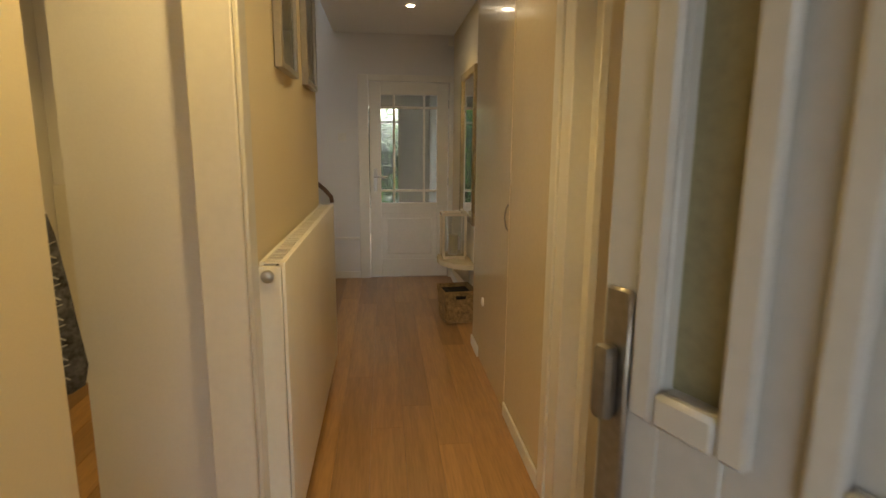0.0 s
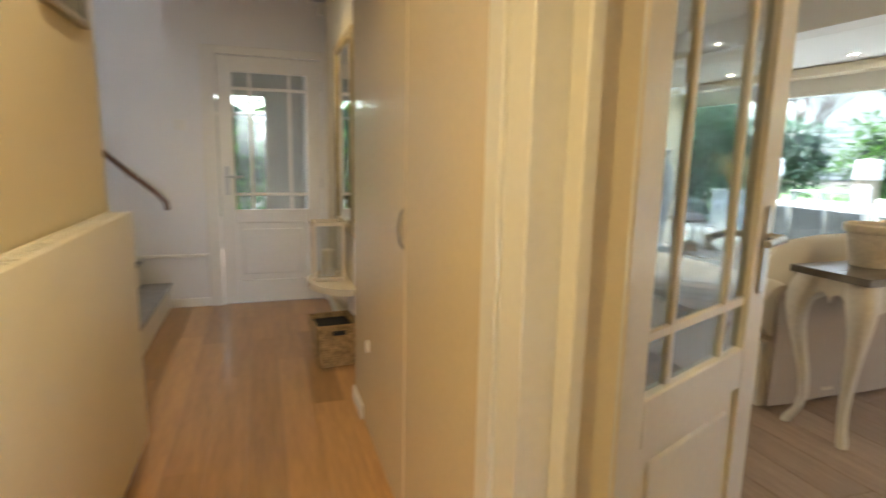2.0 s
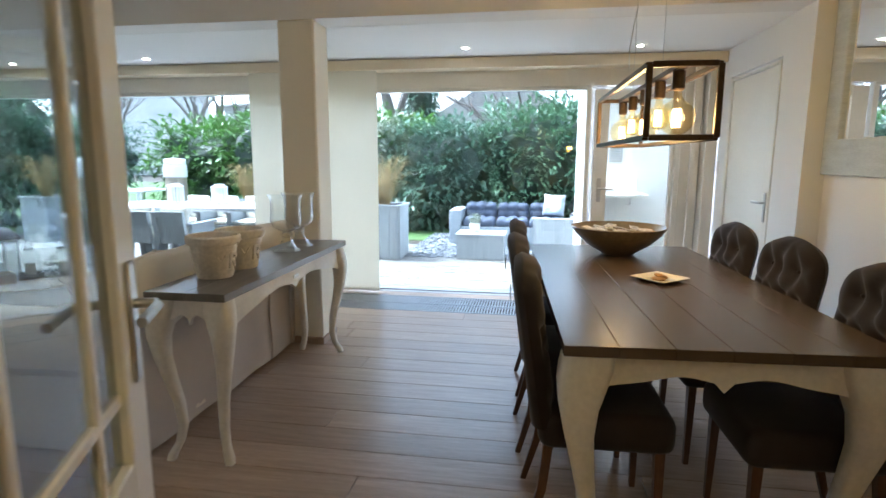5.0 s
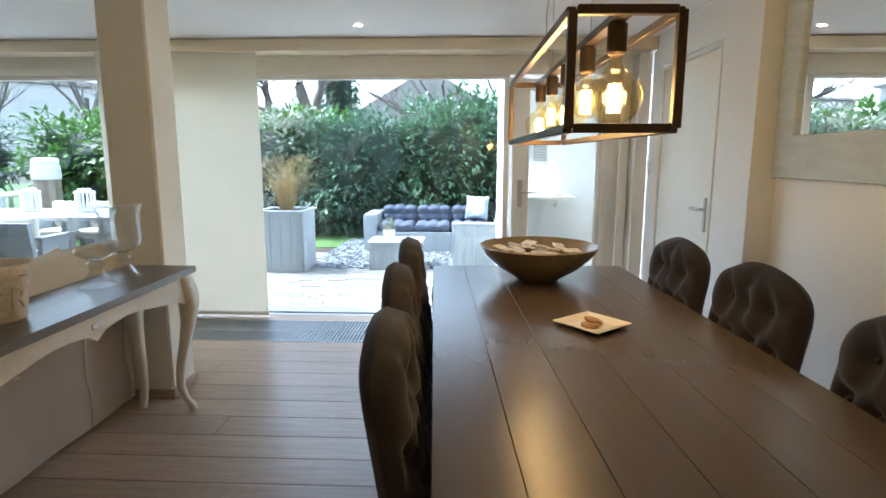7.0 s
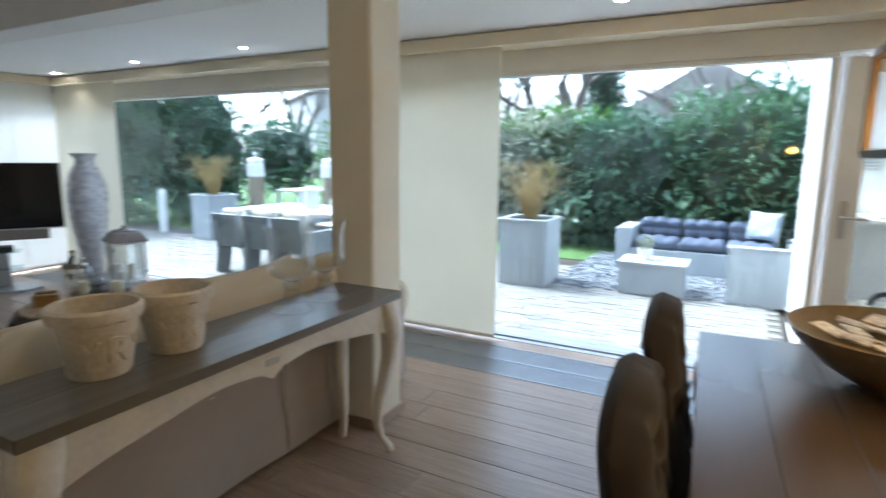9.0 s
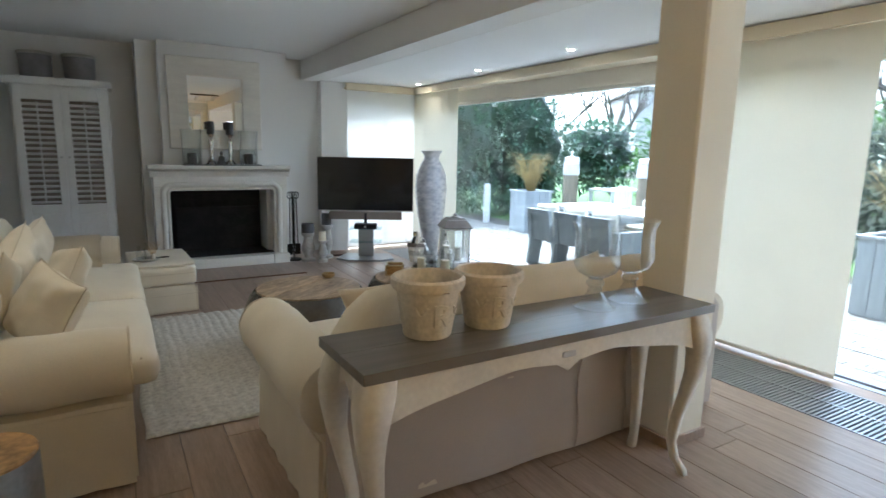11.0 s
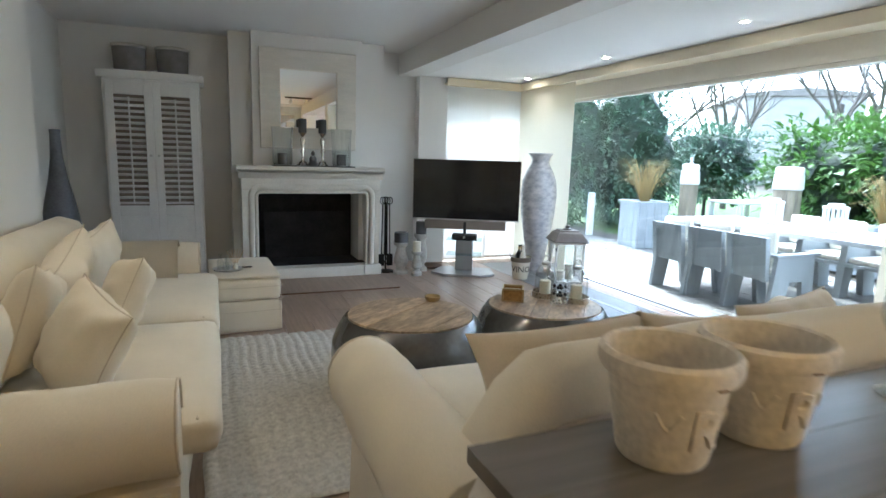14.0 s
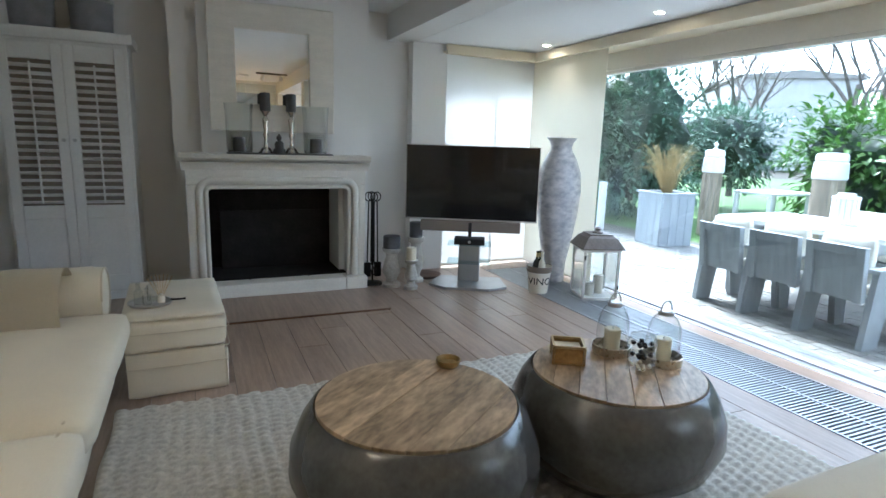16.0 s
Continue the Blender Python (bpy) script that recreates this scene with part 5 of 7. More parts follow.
AMBER = mat("amber_glass_panels", (0.34, 0.20, 0.07), 0.15, var=0.2, fine=60, bump=0.1, coat=0.5)
part("sides", boxes((-a + 0.006, -a - 0.002, 0.007, a - 0.006, -a + 0.002, 0.069), (-a + 0.006, a - 0.002, 0.007, a - 0.006, a + 0.002, 0.069), (-a - 0.002, -a + 0.006, 0.007, -a + 0.002, a - 0.006, 0.069), (a - 0.002, -a + 0.006, 0.007, a + 0.002, a - 0.006, 0.069)), AMBER, bx, "amber glass sides")
part("contents", B(-a + 0.01, -a + 0.01, 0.006, a - 0.01, a - 0.01, 0.06), MATBOARD, bx)


PEWTERTRAY = mat("worn_silver_plate", (0.52, 0.47, 0.38), 0.28, 0.9, var=0.10, fine=70)


def cloche(x, y, r, h):
    z = 0.448
    d = thing("glass_cloche", pose(x, y, z), "ornate glass cloche on a silver tray, on the coffee table", "cloche", "glass domes on the coffee table")
    part("tray", lathe(bmesh.new(), [(0.0, 0.001), (r * 1.22, 0.0), (r * 1.25, 0.036), (r * 1.19, 0.038), (r * 1.16, 0.008), (0.0, 0.006)], 32, caps=False), PEWTERTRAY, d, "worn silver tray")
    part("dome", lathe(bmesh.new(), [(r, 0.012), (r * 1.01, h * 0.55), (r * 0.93, h * 0.78), (r * 0.66, h * 0.94), (r * 0.45, h)], 32, caps=False), CLEAR, d).visible_shadow = False
    part("cap", lathe(bmesh.new(), [(r * 0.46, h - 0.002), (r * 0.48, h + 0.012), (r * 0.40, h + 0.017), (0.0, h + 0.018)], 24, caps=False), STEEL, d, "pewter cap")
    part("ring_handle", tube(bmesh.new(), [(r * 0.44 * math.cos(t), 0, h + 0.015 + r * 0.62 * math.sin(t)) for t in [math.pi * k / 12 for k in range(13)]], 0.004, 6), STEEL, d, "pewter ring handle")
    c = thing("candle", pose(x, y, z + 0.008), "cream pillar candle under the glass cloche", "candle", "candles")
    part("wax", lathe(bmesh.new(), [(r * 0.52, 0), (r * 0.52, h * 0.46), (r * 0.46, h * 0.48), (0.0, h * 0.46)], 20), WAX, c)
    part("wick", tube(bmesh.new(), [(0, 0, h * 0.46), (0.002, 0, h * 0.52)], 0.0015, 5), DARK, c)


cloche(4.30, 5.21, 0.067, 0.21)
cloche(4.42, 5.04, 0.068, 0.21)
jr = thing("tiered_jar", pose(4.27, 5.00, 0.448), "stacked clear glass candy jar with dark sweets on the coffee table", "jar")
for k in range(3):
    z = k * 0.047
    part("tier", lathe(bmesh.new(), [(0.048, z + 0.001), (0.055, z + 0.006), (0.055, z + 0.038), (0.050, z + 0.044)], 28, caps=False), CLEAR, jr).visible_shadow = False
    bm = bmesh.new()
    for i in range(9):
        an = i * 2.4
        bmesh.ops.create_icosphere(bm, subdivisions=1, radius=0.011, matrix=Matrix.Translation((0.034 * math.cos(an) * (0.4 + 0.6 * (i % 2)), 0.034 * math.sin(an) * (0.4 + 0.6 * (i % 2)), z + 0.014 + 0.008 * (i % 2))))
    part("sweets", bm, DARK if k else MATBOARD, jr, "small wrapped sweets")
part("lid", lathe(bmesh.new(), [(0.052, 0.142), (0.048, 0.152), (0.02, 0.162), (0.006, 0.165), (0.009, 0.178), (0.0, 0.185)], 28, caps=False), CLEAR, jr).visible_shadow = False

# rug
RUG = mat("grey_white_wool", (0.56, 0.53, 0.47), 0.95, var=0.16, scale=40, fine=260, bump=0.2, sheen=0.3, dist=0.004)
bm = bmesh.new()
nx, ny = 235, 190
x0, x1, y0, y1 = 2.27, 5.12, 4.20, 6.27
grid = []
for k in range(ny + 1):
    row = []
    for i in range(nx + 1):
        u, v = i / nx, k / ny
        edge = 0.35 if i in (0, nx) or k in (0, ny) else 1.0
        z = (0.0125 + 0.0065 * abs(math.sin(u * 47 * math.pi)) + 0.0045 * math.sin(v * 95 * math.pi + (math.pi if int(u * 47) % 2 else 0))) * edge
        row.append(bm.verts.new((x0 + (x1 - x0) * u + 0.006 * math.sin(v * 23), y0 + (y1 - y0) * v + 0.006 * math.sin(u * 19), z)))
    grid.append(row)
for a, b in zip(grid, grid[1:]):
    for i in range(nx):
        bm.faces.new((a[i], a[i + 1], b[i + 1], b[i]))
rg = thing("rug", pose(0, 0, 0.002), "thick braided grey and white wool rug under the coffee tables", "rug")
part("weave", bm, RUG, rg, angle=180)
part("backing", B(x0 + 0.01, y0 + 0.01, 0, x1 - 0.01, y1 - 0.01, 0.006), LINENBACK, rg)

# fireplace
SOOT = mat("soot_black_brick", (0.016, 0.014, 0.013), 0.9, var=0.3, scale=8, fine=40, bump=0.1)
FIREBRICK = mat("fire_stained_brick", (0.16, 0.115, 0.075), 0.85, var=0.35, scale=4, fine=40, bump=0.1)
fp = thing("fireplace", pose(0, 0, 0), "pale limestone fireplace with a curved surround and an open black hearth", "fireplace", kind="structure")
part("mantel_shelf", prism(bmesh.new(), [(8.86, 1.115), (8.25, 1.115), (8.20, 1.125), (8.175, 1.145), (8.175, 1.16), (8.165, 1.165), (8.165, 1.178), (8.86, 1.178)], "x", 2.555, 4.085), STONE_WHITE, fp)
part("frieze", prism(bmesh.new(), [(8.86, 0.93), (8.21, 0.93), (8.20, 0.95), (8.205, 1.04), (8.235, 1.10), (8.25, 1.114), (8.86, 1.114)], "x", 2.60, 4.04), STONE_WHITE, fp)
for s, xa in ((1, 2.60), (-1, 4.04)):
    bm = bmesh.new()
    loops = []
    for z, y, w in ((0.115, 8.235, 0.125), (0.20, 8.235, 0.125), (0.32, 8.23, 0.122), (0.45, 8.215, 0.122), (0.60, 8.20, 0.135), (0.74, 8.195, 0.14), (0.86, 8.205, 0.135), (0.929, 8.205, 0.15)):
        loops.append([(xa, y, z), (xa + s * w * 0.55, y, z), (xa + s * w * 0.7, y + 0.02, z), (xa + s * w, y + 0.03, z), (xa + s * w, 8.50, z), (xa, 8.50, z)])
    rings(bm, loops)
    part("jamb", bm, STONE_WHITE, fp, angle=50)
def hearth_roll(x0, x1, top, corner, y, rad):
    pts = [(x0, y + 0.03, 0.115), (x0, y + 0.025, 0.30), (x0, y + 0.008, 0.48), (x0, y, 0.62), (x0, y, top - corner)]
    pts += [(x0 + corner * (1 - math.cos(a)), y, top - corner * (1 - math.sin(a))) for a in [math.pi / 2 * k / 8 for k in range(1, 9)]]
    pts += [(x0 + x1 - p[0], p[1], p[2]) for p in reversed(pts)]
    return tube(bmesh.new(), pts, rad, 10)


part("inner_roll", hearth_roll(2.742, 3.898, 0.912, 0.045, 8.222, 0.017), STONE_WHITE, fp)
part("outer_roll", hearth_roll(2.690, 3.950, 0.968, 0.10, 8.208, 0.030), STONE_WHITE, fp, "rounded limestone bolection moulding")
part("cove", prism(bmesh.new(), [(8.21, 1.05), (8.190, 1.085), (8.160, 1.105), (8.150, 1.116), (8.21, 1.116)], "x", 2.57, 4.07), STONE_WHITE, fp)
part("inner_lintel", B(2.72, 8.245, 0.905, 3.92, 8.50, 0.929, bev=0.006), STONE_WHITE, fp)
part("hearth_plinth", boxes((2.57, 8.17, 0.0, 3.86, 8.50, 0.11), (3.865, 8.17, 0.0, 4.055, 8.50, 0.112), bev=0.005), STONE_WHITE, fp)
part("firebox_back", boxes((2.72, 8.855, 0.11, 3.92, 8.862, 0.94)), SOOT, fp, "sooty firebox back")
part("firebox_side", boxes((2.715, 8.50, 0.11, 2.735, 8.854, 0.94), (3.905, 8.50, 0.11, 3.925, 8.854, 0.94)), FIREBRICK, fp, "stained firebox sides")
part("firebox_floor", boxes((2.735, 8.34, 0.111, 3.905, 8.854, 0.118)), SOOT, fp)
part("firebox_top", boxes((2.735, 8.50, 0.935, 3.905, 8.854, 0.945)), SOOT, fp)
part("fire_screen", B(2.85, 8.70, 0.13, 3.80, 8.71, 0.66, bev=0.003), SOOT, fp, "black metal fireback plate")
part("foot_knob", boxes((3.05, 8.31, 0.111, 3.065, 8.33, 0.135), (3.55, 8.31, 0.111, 3.565, 8.33, 0.135), bev=0.004), DARK, fp)
structure("hearth_slab", boxes((2.55, 7.49, -0.018, 4.05, 8.165, 0.003), bev=0.002), GREYOAK, "flush wooden hearth board before the fireplace", "hearth")
structure("hearth_slot", boxes((2.55, 7.470, -0.01, 4.05, 7.488, 0.012), bev=0.002), DARKWOOD, "dark strip along the hearth edge", "hearth")
# mantel things
FRAMEWHITE = mat("white_washed_frame", (0.76, 0.72, 0.64), 0.55, var=0.04, scale=6, fine=40, stretch=(1, 1, 4), bump=0.04)
mm = thing("wall_mirror", pose(0, 8.357, 0), "square mirror in a broad white-washed frame above the fireplace", "mirror")
part("frame", frame_ring(2.80, 3.79, 1.36, 2.36, 0.205, 0.22, 0.20, -0.001, -0.05), FRAMEWHITE, mm)
part("glass", B(3.0, -0.022, 1.57, 3.60, -0.010, 2.17), MIRROR, mm)
GREYWAX = mat("dark_grey_wax", (0.075, 0.075, 0.08), 0.55, var=0.08)
CHROME = mat("polished_silver", (0.70, 0.66, 0.58), 0.10, 1.0, var=0.03, bump=0)
SLATE = mat("slate_tray", (0.10, 0.095, 0.09), 0.6, var=0.1)
tr = thing("mantel_tray", pose(3.33, 8.255, 1.178), "long dark slate tray on the mantel shelf", "tray")
part("board", B(-0.42, -0.09, 0, 0.42, 0.09, 0.012, bev=0.003), SLATE, tr)
for x in (3.215, 3.42):
    d = thing("candlestick", pose(x, 8.255, 1.19), "ornate polished silver candlestick on the mantel", "candlestick", "candlesticks on the mantel")
    part("stem", lathe(bmesh.new(), [(0.0, 0.03), (0.024, 0.03), (0.018, 0.06), (0.013, 0.11), (0.025, 0.145), (0.015, 0.175), (0.023, 0.225), (0.028, 0.265), (0.013, 0.295), (0.036, 0.325), (0.042, 0.335), (0.0, 0.336)], 20, caps=False), CHROME, d)
    for k in range(3):
        a = 2 * math.pi * k / 3 + 0.4
        part("claw_foot", tube(bmesh.new(), [(0.008 * math.cos(a), 0.008 * math.sin(a), 0.045), (0.035 * math.cos(a), 0.035 * math.sin(a), 0.03), (0.045 * math.cos(a), 0.045 * math.sin(a), 0.006), (0.062 * math.cos(a), 0.062 * math.sin(a), 0.007)], [0.010, 0.010, 0.009, 0.007], 8), CHROME, d)
    c = thing("candle", pose(x, 8.255, 1.526), "dark grey pillar candle on the silver candlestick", "candle", "candles")
    part("wax", lathe(bmesh.new(), [(0.042, 0), (0.042, 0.138), (0.036, 0.143), (0.0, 0.14)], 20), GREYWAX, c)
    part("wick", tube(bmesh.new(), [(0, 0, 0.14), (0.002, 0, 0.152)], 0.0014, 5), DARK, c)
for x in (3.01, 3.62):
    d = thing("hurricane_glass", pose(x, 8.255, 1.19), "clear glass hurricane cylinder on the mantel", "glass vase", "glasses on the mantel")
    part("cylinder", lathe(bmesh.new(), [(0.0, 0.003), (0.085, 0.0), (0.100, 0.02), (0.104, 0.30), (0.112, 0.385), (0.109, 0.385), (0.101, 0.30), (0.096, 0.022), (0.08, 0.008), (0.0, 0.008)], 32, caps=False), CLEAR, d).visible_shadow = False
    c = thing("candle", pose(x, 8.255, 1.199), "dark grey pillar candle inside the mantel glass", "candle", "candles")
    part("wax", lathe(bmesh.new(), [(0.050, 0), (0.050, 0.11), (0.044, 0.115), (0.0, 0.112)], 20), GREYWAX, c)
d2 = lathe(bmesh.new(), [(0.0, 0.0), (0.052, 0.0), (0.050, 0.025), (0.036, 0.045), (0.038, 0.075), (0.028, 0.095), (0.012, 0.102), (0.021, 0.118), (0.020, 0.135), (0.010, 0.146), (0.006, 0.156), (0.0, 0.158)], 18, caps=False)
d = part("figurine", d2, SLATE, None, m=pose(3.32, 8.255, 1.19))
tagged(d, "small dark seated stone figure on the mantel", "figurine")

# fire tools
IRON = mat("wrought_iron", (0.02, 0.02, 0.02), 0.55, 0.6, var=0.15)
ft = thing("fire_tools", pose(4.14, 8.30, 0) @ Matrix.Diagonal((1.1, 1.1, 1.14, 1)), "black wrought iron fire tool set beside the hearth", "fire tools")
part("foot", lathe(bmesh.new(), [(0.0, 0.0), (0.09, 0.0), (0.088, 0.012), (0.02, 0.025), (0.0, 0.026)], 24, caps=False), IRON, ft)
part("stand_pole", tube(bmesh.new(), [(0, 0, 0.02), (0, 0, 0.70)], 0.008, 8), IRON, ft)
for k, (dx, dy) in enumerate(((-0.045, 0), (0.045, 0.0), (0.0, -0.045), (0.0, 0.045))):
    t = part("tool", tube(bmesh.new(), [(dx, dy, 0.18), (dx * 0.8, dy * 0.8, 0.68)], 0.006, 8), IRON, ft)
    part("tool_head", (B(dx - 0.03, dy - 0.012, 0.06, dx + 0.03, dy + 0.012, 0.18, bev=0.006) if k < 2 else tube(bmesh.new(), [(dx, dy, 0.19), (dx + 0.02, dy, 0.12), (dx, dy, 0.08)], 0.008, 6)), IRON, ft)
    part("loop_handle", tube(bmesh.new(), [(dx * 0.8 + 0.03 * math.sin(a), dy * 0.8, 0.715 - 0.036 * math.cos(a)) for a in [2 * math.pi * j / 12 for j in range(13)]], 0.005, 6), IRON, ft)
# stone candle holders on the floor
STONEGREY = mat("white_washed_stone", (0.48, 0.46, 0.42), 0.85, var=0.12, scale=8, fine=60, bump=0.12)
for x, y, h, r, cr, ch, cm, lab in ((4.28, 8.16, 0.36, 0.085, 0.078, 0.11, GREYWAX, "short wide"), (4.56, 8.28, 0.43, 0.080, 0.062, 0.14, GREYWAX, "tall"), (4.42, 8.02, 0.27, 0.062, 0.045, 0.11, WAX, "small")):
    d = thing("candle_holder", pose(x, y, 0), lab + " white-washed stone baluster candle holder on the floor", "candle holder", "stone candle holders")
    part("baluster", lathe(bmesh.new(), [(0.0, 0), (r, 0), (r, 0.03), (r * 0.62, 0.05), (r * 0.58, 0.075), (r * 0.95, h * 0.36), (r * 0.98, h * 0.46), (r * 0.62, h * 0.78), (r * 0.6, h * 0.86), (r * 0.95, h * 0.92), (r * 1.02, h), (0.0, h)], 28, caps=False), STONEGREY, d)
    c = thing("candle", pose(x, y, h), ("dark grey" if cm is GREYWAX else "ivory") + " pillar candle on the stone holder", "candle", "candles")
    part("wax", lathe(bmesh.new(), [(cr, 0), (cr, ch), (cr * 0.9, ch + 0.004), (0.0, ch)], 24), cm, c)

# television on a glass pedestal
TVBLACK = mat("television_screen", (0.008, 0.008, 0.009), 0.16, var=0.0, bump=0, coat=0.3)
TVSILVER = mat("television_silver", (0.55, 0.53, 0.50), 0.35, 0.7, var=0.03)
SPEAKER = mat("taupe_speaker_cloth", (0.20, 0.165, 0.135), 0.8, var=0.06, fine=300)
SMOKED = glass_mat("smoked_glass", (0.80, 0.90, 0.92))
tv = thing("television", pose(4.985, 7.99, 0, 0, 0, -28), "flat black television with a sound bar on a glass pedestal stand", "television")
part("screen", B(-0.598, -0.035, 0.632, 0.598, -0.030, 1.292), TVBLACK, tv)
part("bezel", boxes((-0.605, -0.034, 0.618, -0.598, 0.02, 1.298), (0.598, -0.034, 0.618, 0.605, 0.02, 1.298), (-0.598, -0.034, 0.618, 0.598, 0.02, 0.632), (-0.598, -0.034, 1.292, 0.598, 0.02, 1.298)), TVSILVER, tv, "thin silver bezel")
part("rear_case", B(-0.598, -0.029, 0.64, 0.598, 0.03, 1.29, bev=0.01), DARK, tv)
part("sound_bar", B(-0.46, -0.045, 0.515, 0.46, 0.03, 0.612, bev=0.006), SPEAKER, tv, "taupe cloth sound bar")
part("mount", boxes((-0.012, 0.03, 0.40, 0.012, 0.05, 0.9), (-0.015, -0.05, 0.47, 0.015, 0.03, 0.60)), DARK, tv)
part("pedestal", boxes((-0.10, 0.02, 0.03, 0.10, 0.07, 0.46), bev=0.01), ALU, tv, "satin aluminium pedestal")
part("glass_shelf", B(-0.20, -0.12, 0.395, 0.20, 0.14, 0.403), SMOKED, tv)
part("glass_shelf", B(-0.20, -0.12, 0.225, 0.20, 0.14, 0.233), SMOKED, tv)
bm = bmesh.new()
prism(bm, [(-0.36, -0.10), (-0.20, -0.22), (0.20, -0.22), (0.36, -0.10), (0.30, 0.25), (-0.30, 0.25)], "z", 0.004, 0.026)
part("foot_plate", bm, ALU, tv, "grey metal foot plate", smooth=False)
bxs = thing("media_box", tv.matrix_basis @ pose(0, -0.02, 0.4032), "black set-top box on the television stand", "media box")
part("case", B(-0.14, -0.085, 0, 0.14, 0.085, 0.055, bev=0.006), DARK, bxs)
part("dial", tube(bmesh.new(), [(0, -0.085, 0.028), (0, -0.093, 0.028)], 0.014, 14), STEEL, bxs)
wm = thing("wooden_dish", pose(4.72, 8.42, 0), "low brown wooden dish on the floor by the television", "dish")
part("bowl", lathe(bmesh.new(), [(0, 0), (0.12, 0.0), (0.16, 0.03), (0.15, 0.032), (0, 0.018)], 24, caps=False), DARKWOOD, wm)

# tall mottled vase, wine bucket, white lantern
MOTTLED = mat("mottled_blue_grey_shell", (0.66, 0.65, 0.66), 0.35, var=0.1, scale=9, fine=20, col2=(0.36, 0.37, 0.42), stretch=(1, 1, 1.6), bump=0.04, coat=0.3)
vs = thing("floor_vase", pose(5.90, 7.93, 0), "tall mottled blue-grey floor vase beside the television", "vase")
part("body", lathe(bmesh.new(), [(0.0, 0.0), (0.105, 0.0), (0.110, 0.015), (0.105, 0.06), (0.115, 0.20), (0.155, 0.42), (0.195, 0.68), (0.212, 0.90), (0.198, 1.07), (0.150, 1.20), (0.105, 1.275), (0.098, 1.31), (0.112, 1.355), (0.145, 1.395), (0.138, 1.397), (0.095, 1.33), (0.09, 1.2), (0.0, 1.1)], 48, caps=False), MOTTLED, vs, angle=70)
bu = thing("wine_bucket", pose(5.50, 7.58, 0), "cream wine bucket lettered VINO with a taupe rim", "bucket")
part("pail", lathe(bmesh.new(), [(0.0, 0.001), (0.085, 0.0), (0.108, 0.20), (0.112, 0.20), (0.115, 0.245), (0.106, 0.247), (0.102, 0.2), (0.08, 0.01), (0.0, 0.01)], 36, caps=False), CHINA, bu)
part("rim_band", lathe(bmesh.new(), [(0.1095, 0.195), (0.1145, 0.20), (0.1175, 0.24), (0.1150, 0.249)], 36, caps=False), SPEAKER, bu, "taupe band")
part("wire_handle", tube(bmesh.new(), [(-0.115, 0, 0.225), (-0.14, 0.0, 0.25), (-0.135, 0.02, 0.30), (-0.11, 0.03, 0.24)], 0.003, 6), STEEL, bu)


def lettering(name, text, size, radius, z, rz, parent, material, label):
    cu = bpy.data.curves.new(name, "FONT")
    cu.body, cu.size, cu.extrude, cu.align_x = text, size, 0.0008, "CENTER"
    tob = bpy.data.objects.new(name, cu)
    me = bpy.data.meshes.new_from_object(tob)
    bpy.data.objects.remove(tob)
    for v in me.vertices:
        a = v.co.x / radius + radians(rz)
        rr = radius + 0.115 * v.co.y + v.co.z
        v.co = Vector((rr * math.sin(a), -rr * math.cos(a), z + v.co.y))
    me.materials.append(material)
    ob = new(name, me)
    ob.parent = parent
    return tagged(ob, label)


lettering("lettering", "VINO", 0.095, 0.0965, 0.085, -27, bu, DARK, "black hand-lettered word VINO")
WINE = mat("dark_bottle_glass", (0.012, 0.016, 0.010), 0.12, var=0, bump=0, coat=0.4)
FOIL = mat("gold_foil", (0.5, 0.4, 0.2), 0.35, 0.8)
for dx, dy, t, mt in ((-0.045, 0.01, 4, WINE), (0.005, -0.03, 0, CHINA), (0.045, 0.02, -5, WINE)):
    b = thing("wine_bottle", pose(5.50 + dx, 7.58 + dy, 0.012, 0, t, 0), ("dark green" if mt is WINE else "pale") + " wine bottle standing in the bucket", "bottle", "bottles in the bucket")
    part("glass", lathe(bmesh.new(), [(0, 0), (0.033, 0), (0.034, 0.22), (0.028, 0.27), (0.013, 0.30), (0.012, 0.355), (0.0145, 0.358), (0.0145, 0.368), (0, 0.369)], 18, caps=False), mt, b)
    part("neck_foil", lathe(bmesh.new(), [(0.0135, 0.315), (0.0140, 0.352)], 14, caps=False), FOIL if mt is WINE else CHINA, b)
WHITEWOOD = mat("distressed_white_wood", (0.72, 0.71, 0.68), 0.55, var=0.08, fine=60, bump=0.06)
lt = box_lantern(pose(5.90, 7.30, 0.002, 0, 0, -18), 0.30, 0.43, WHITEWOOD, "large white wooden lantern with a grey metal roof by the window")
GREYTIN = mat("aged_grey_tin", (0.17, 0.145, 0.125), 0.45, 0.5, var=0.12, fine=50)
bm = bmesh.new()
rings(bm, [[(sx * a, sy * a, z) for sx, sy in ((-1, -1), (1, -1), (1, 1), (-1, 1))] for a, z in ((0.185, 0.453), (0.185, 0.462), (0.165, 0.49), (0.13, 0.545), (0.10, 0.565), (0.10, 0.575), (0.0, 0.577))])
part("metal_roof", bm, GREYTIN, lt, "domed grey tin roof", smooth=False)
part("finial", lathe(bmesh.new(), [(0.05, 0.577), (0.052, 0.585), (0.02, 0.60), (0.03, 0.615), (0.012, 0.63), (0.0, 0.633)], 18, caps=False), GREYTIN, lt)
part("latch", boxes((-0.162, -0.166, 0.36, -0.148, -0.160, 0.40)), DARK, lt)
part("hinge", boxes((0.148, -0.166, 0.10, 0.162, -0.160, 0.14)), DARK, lt)
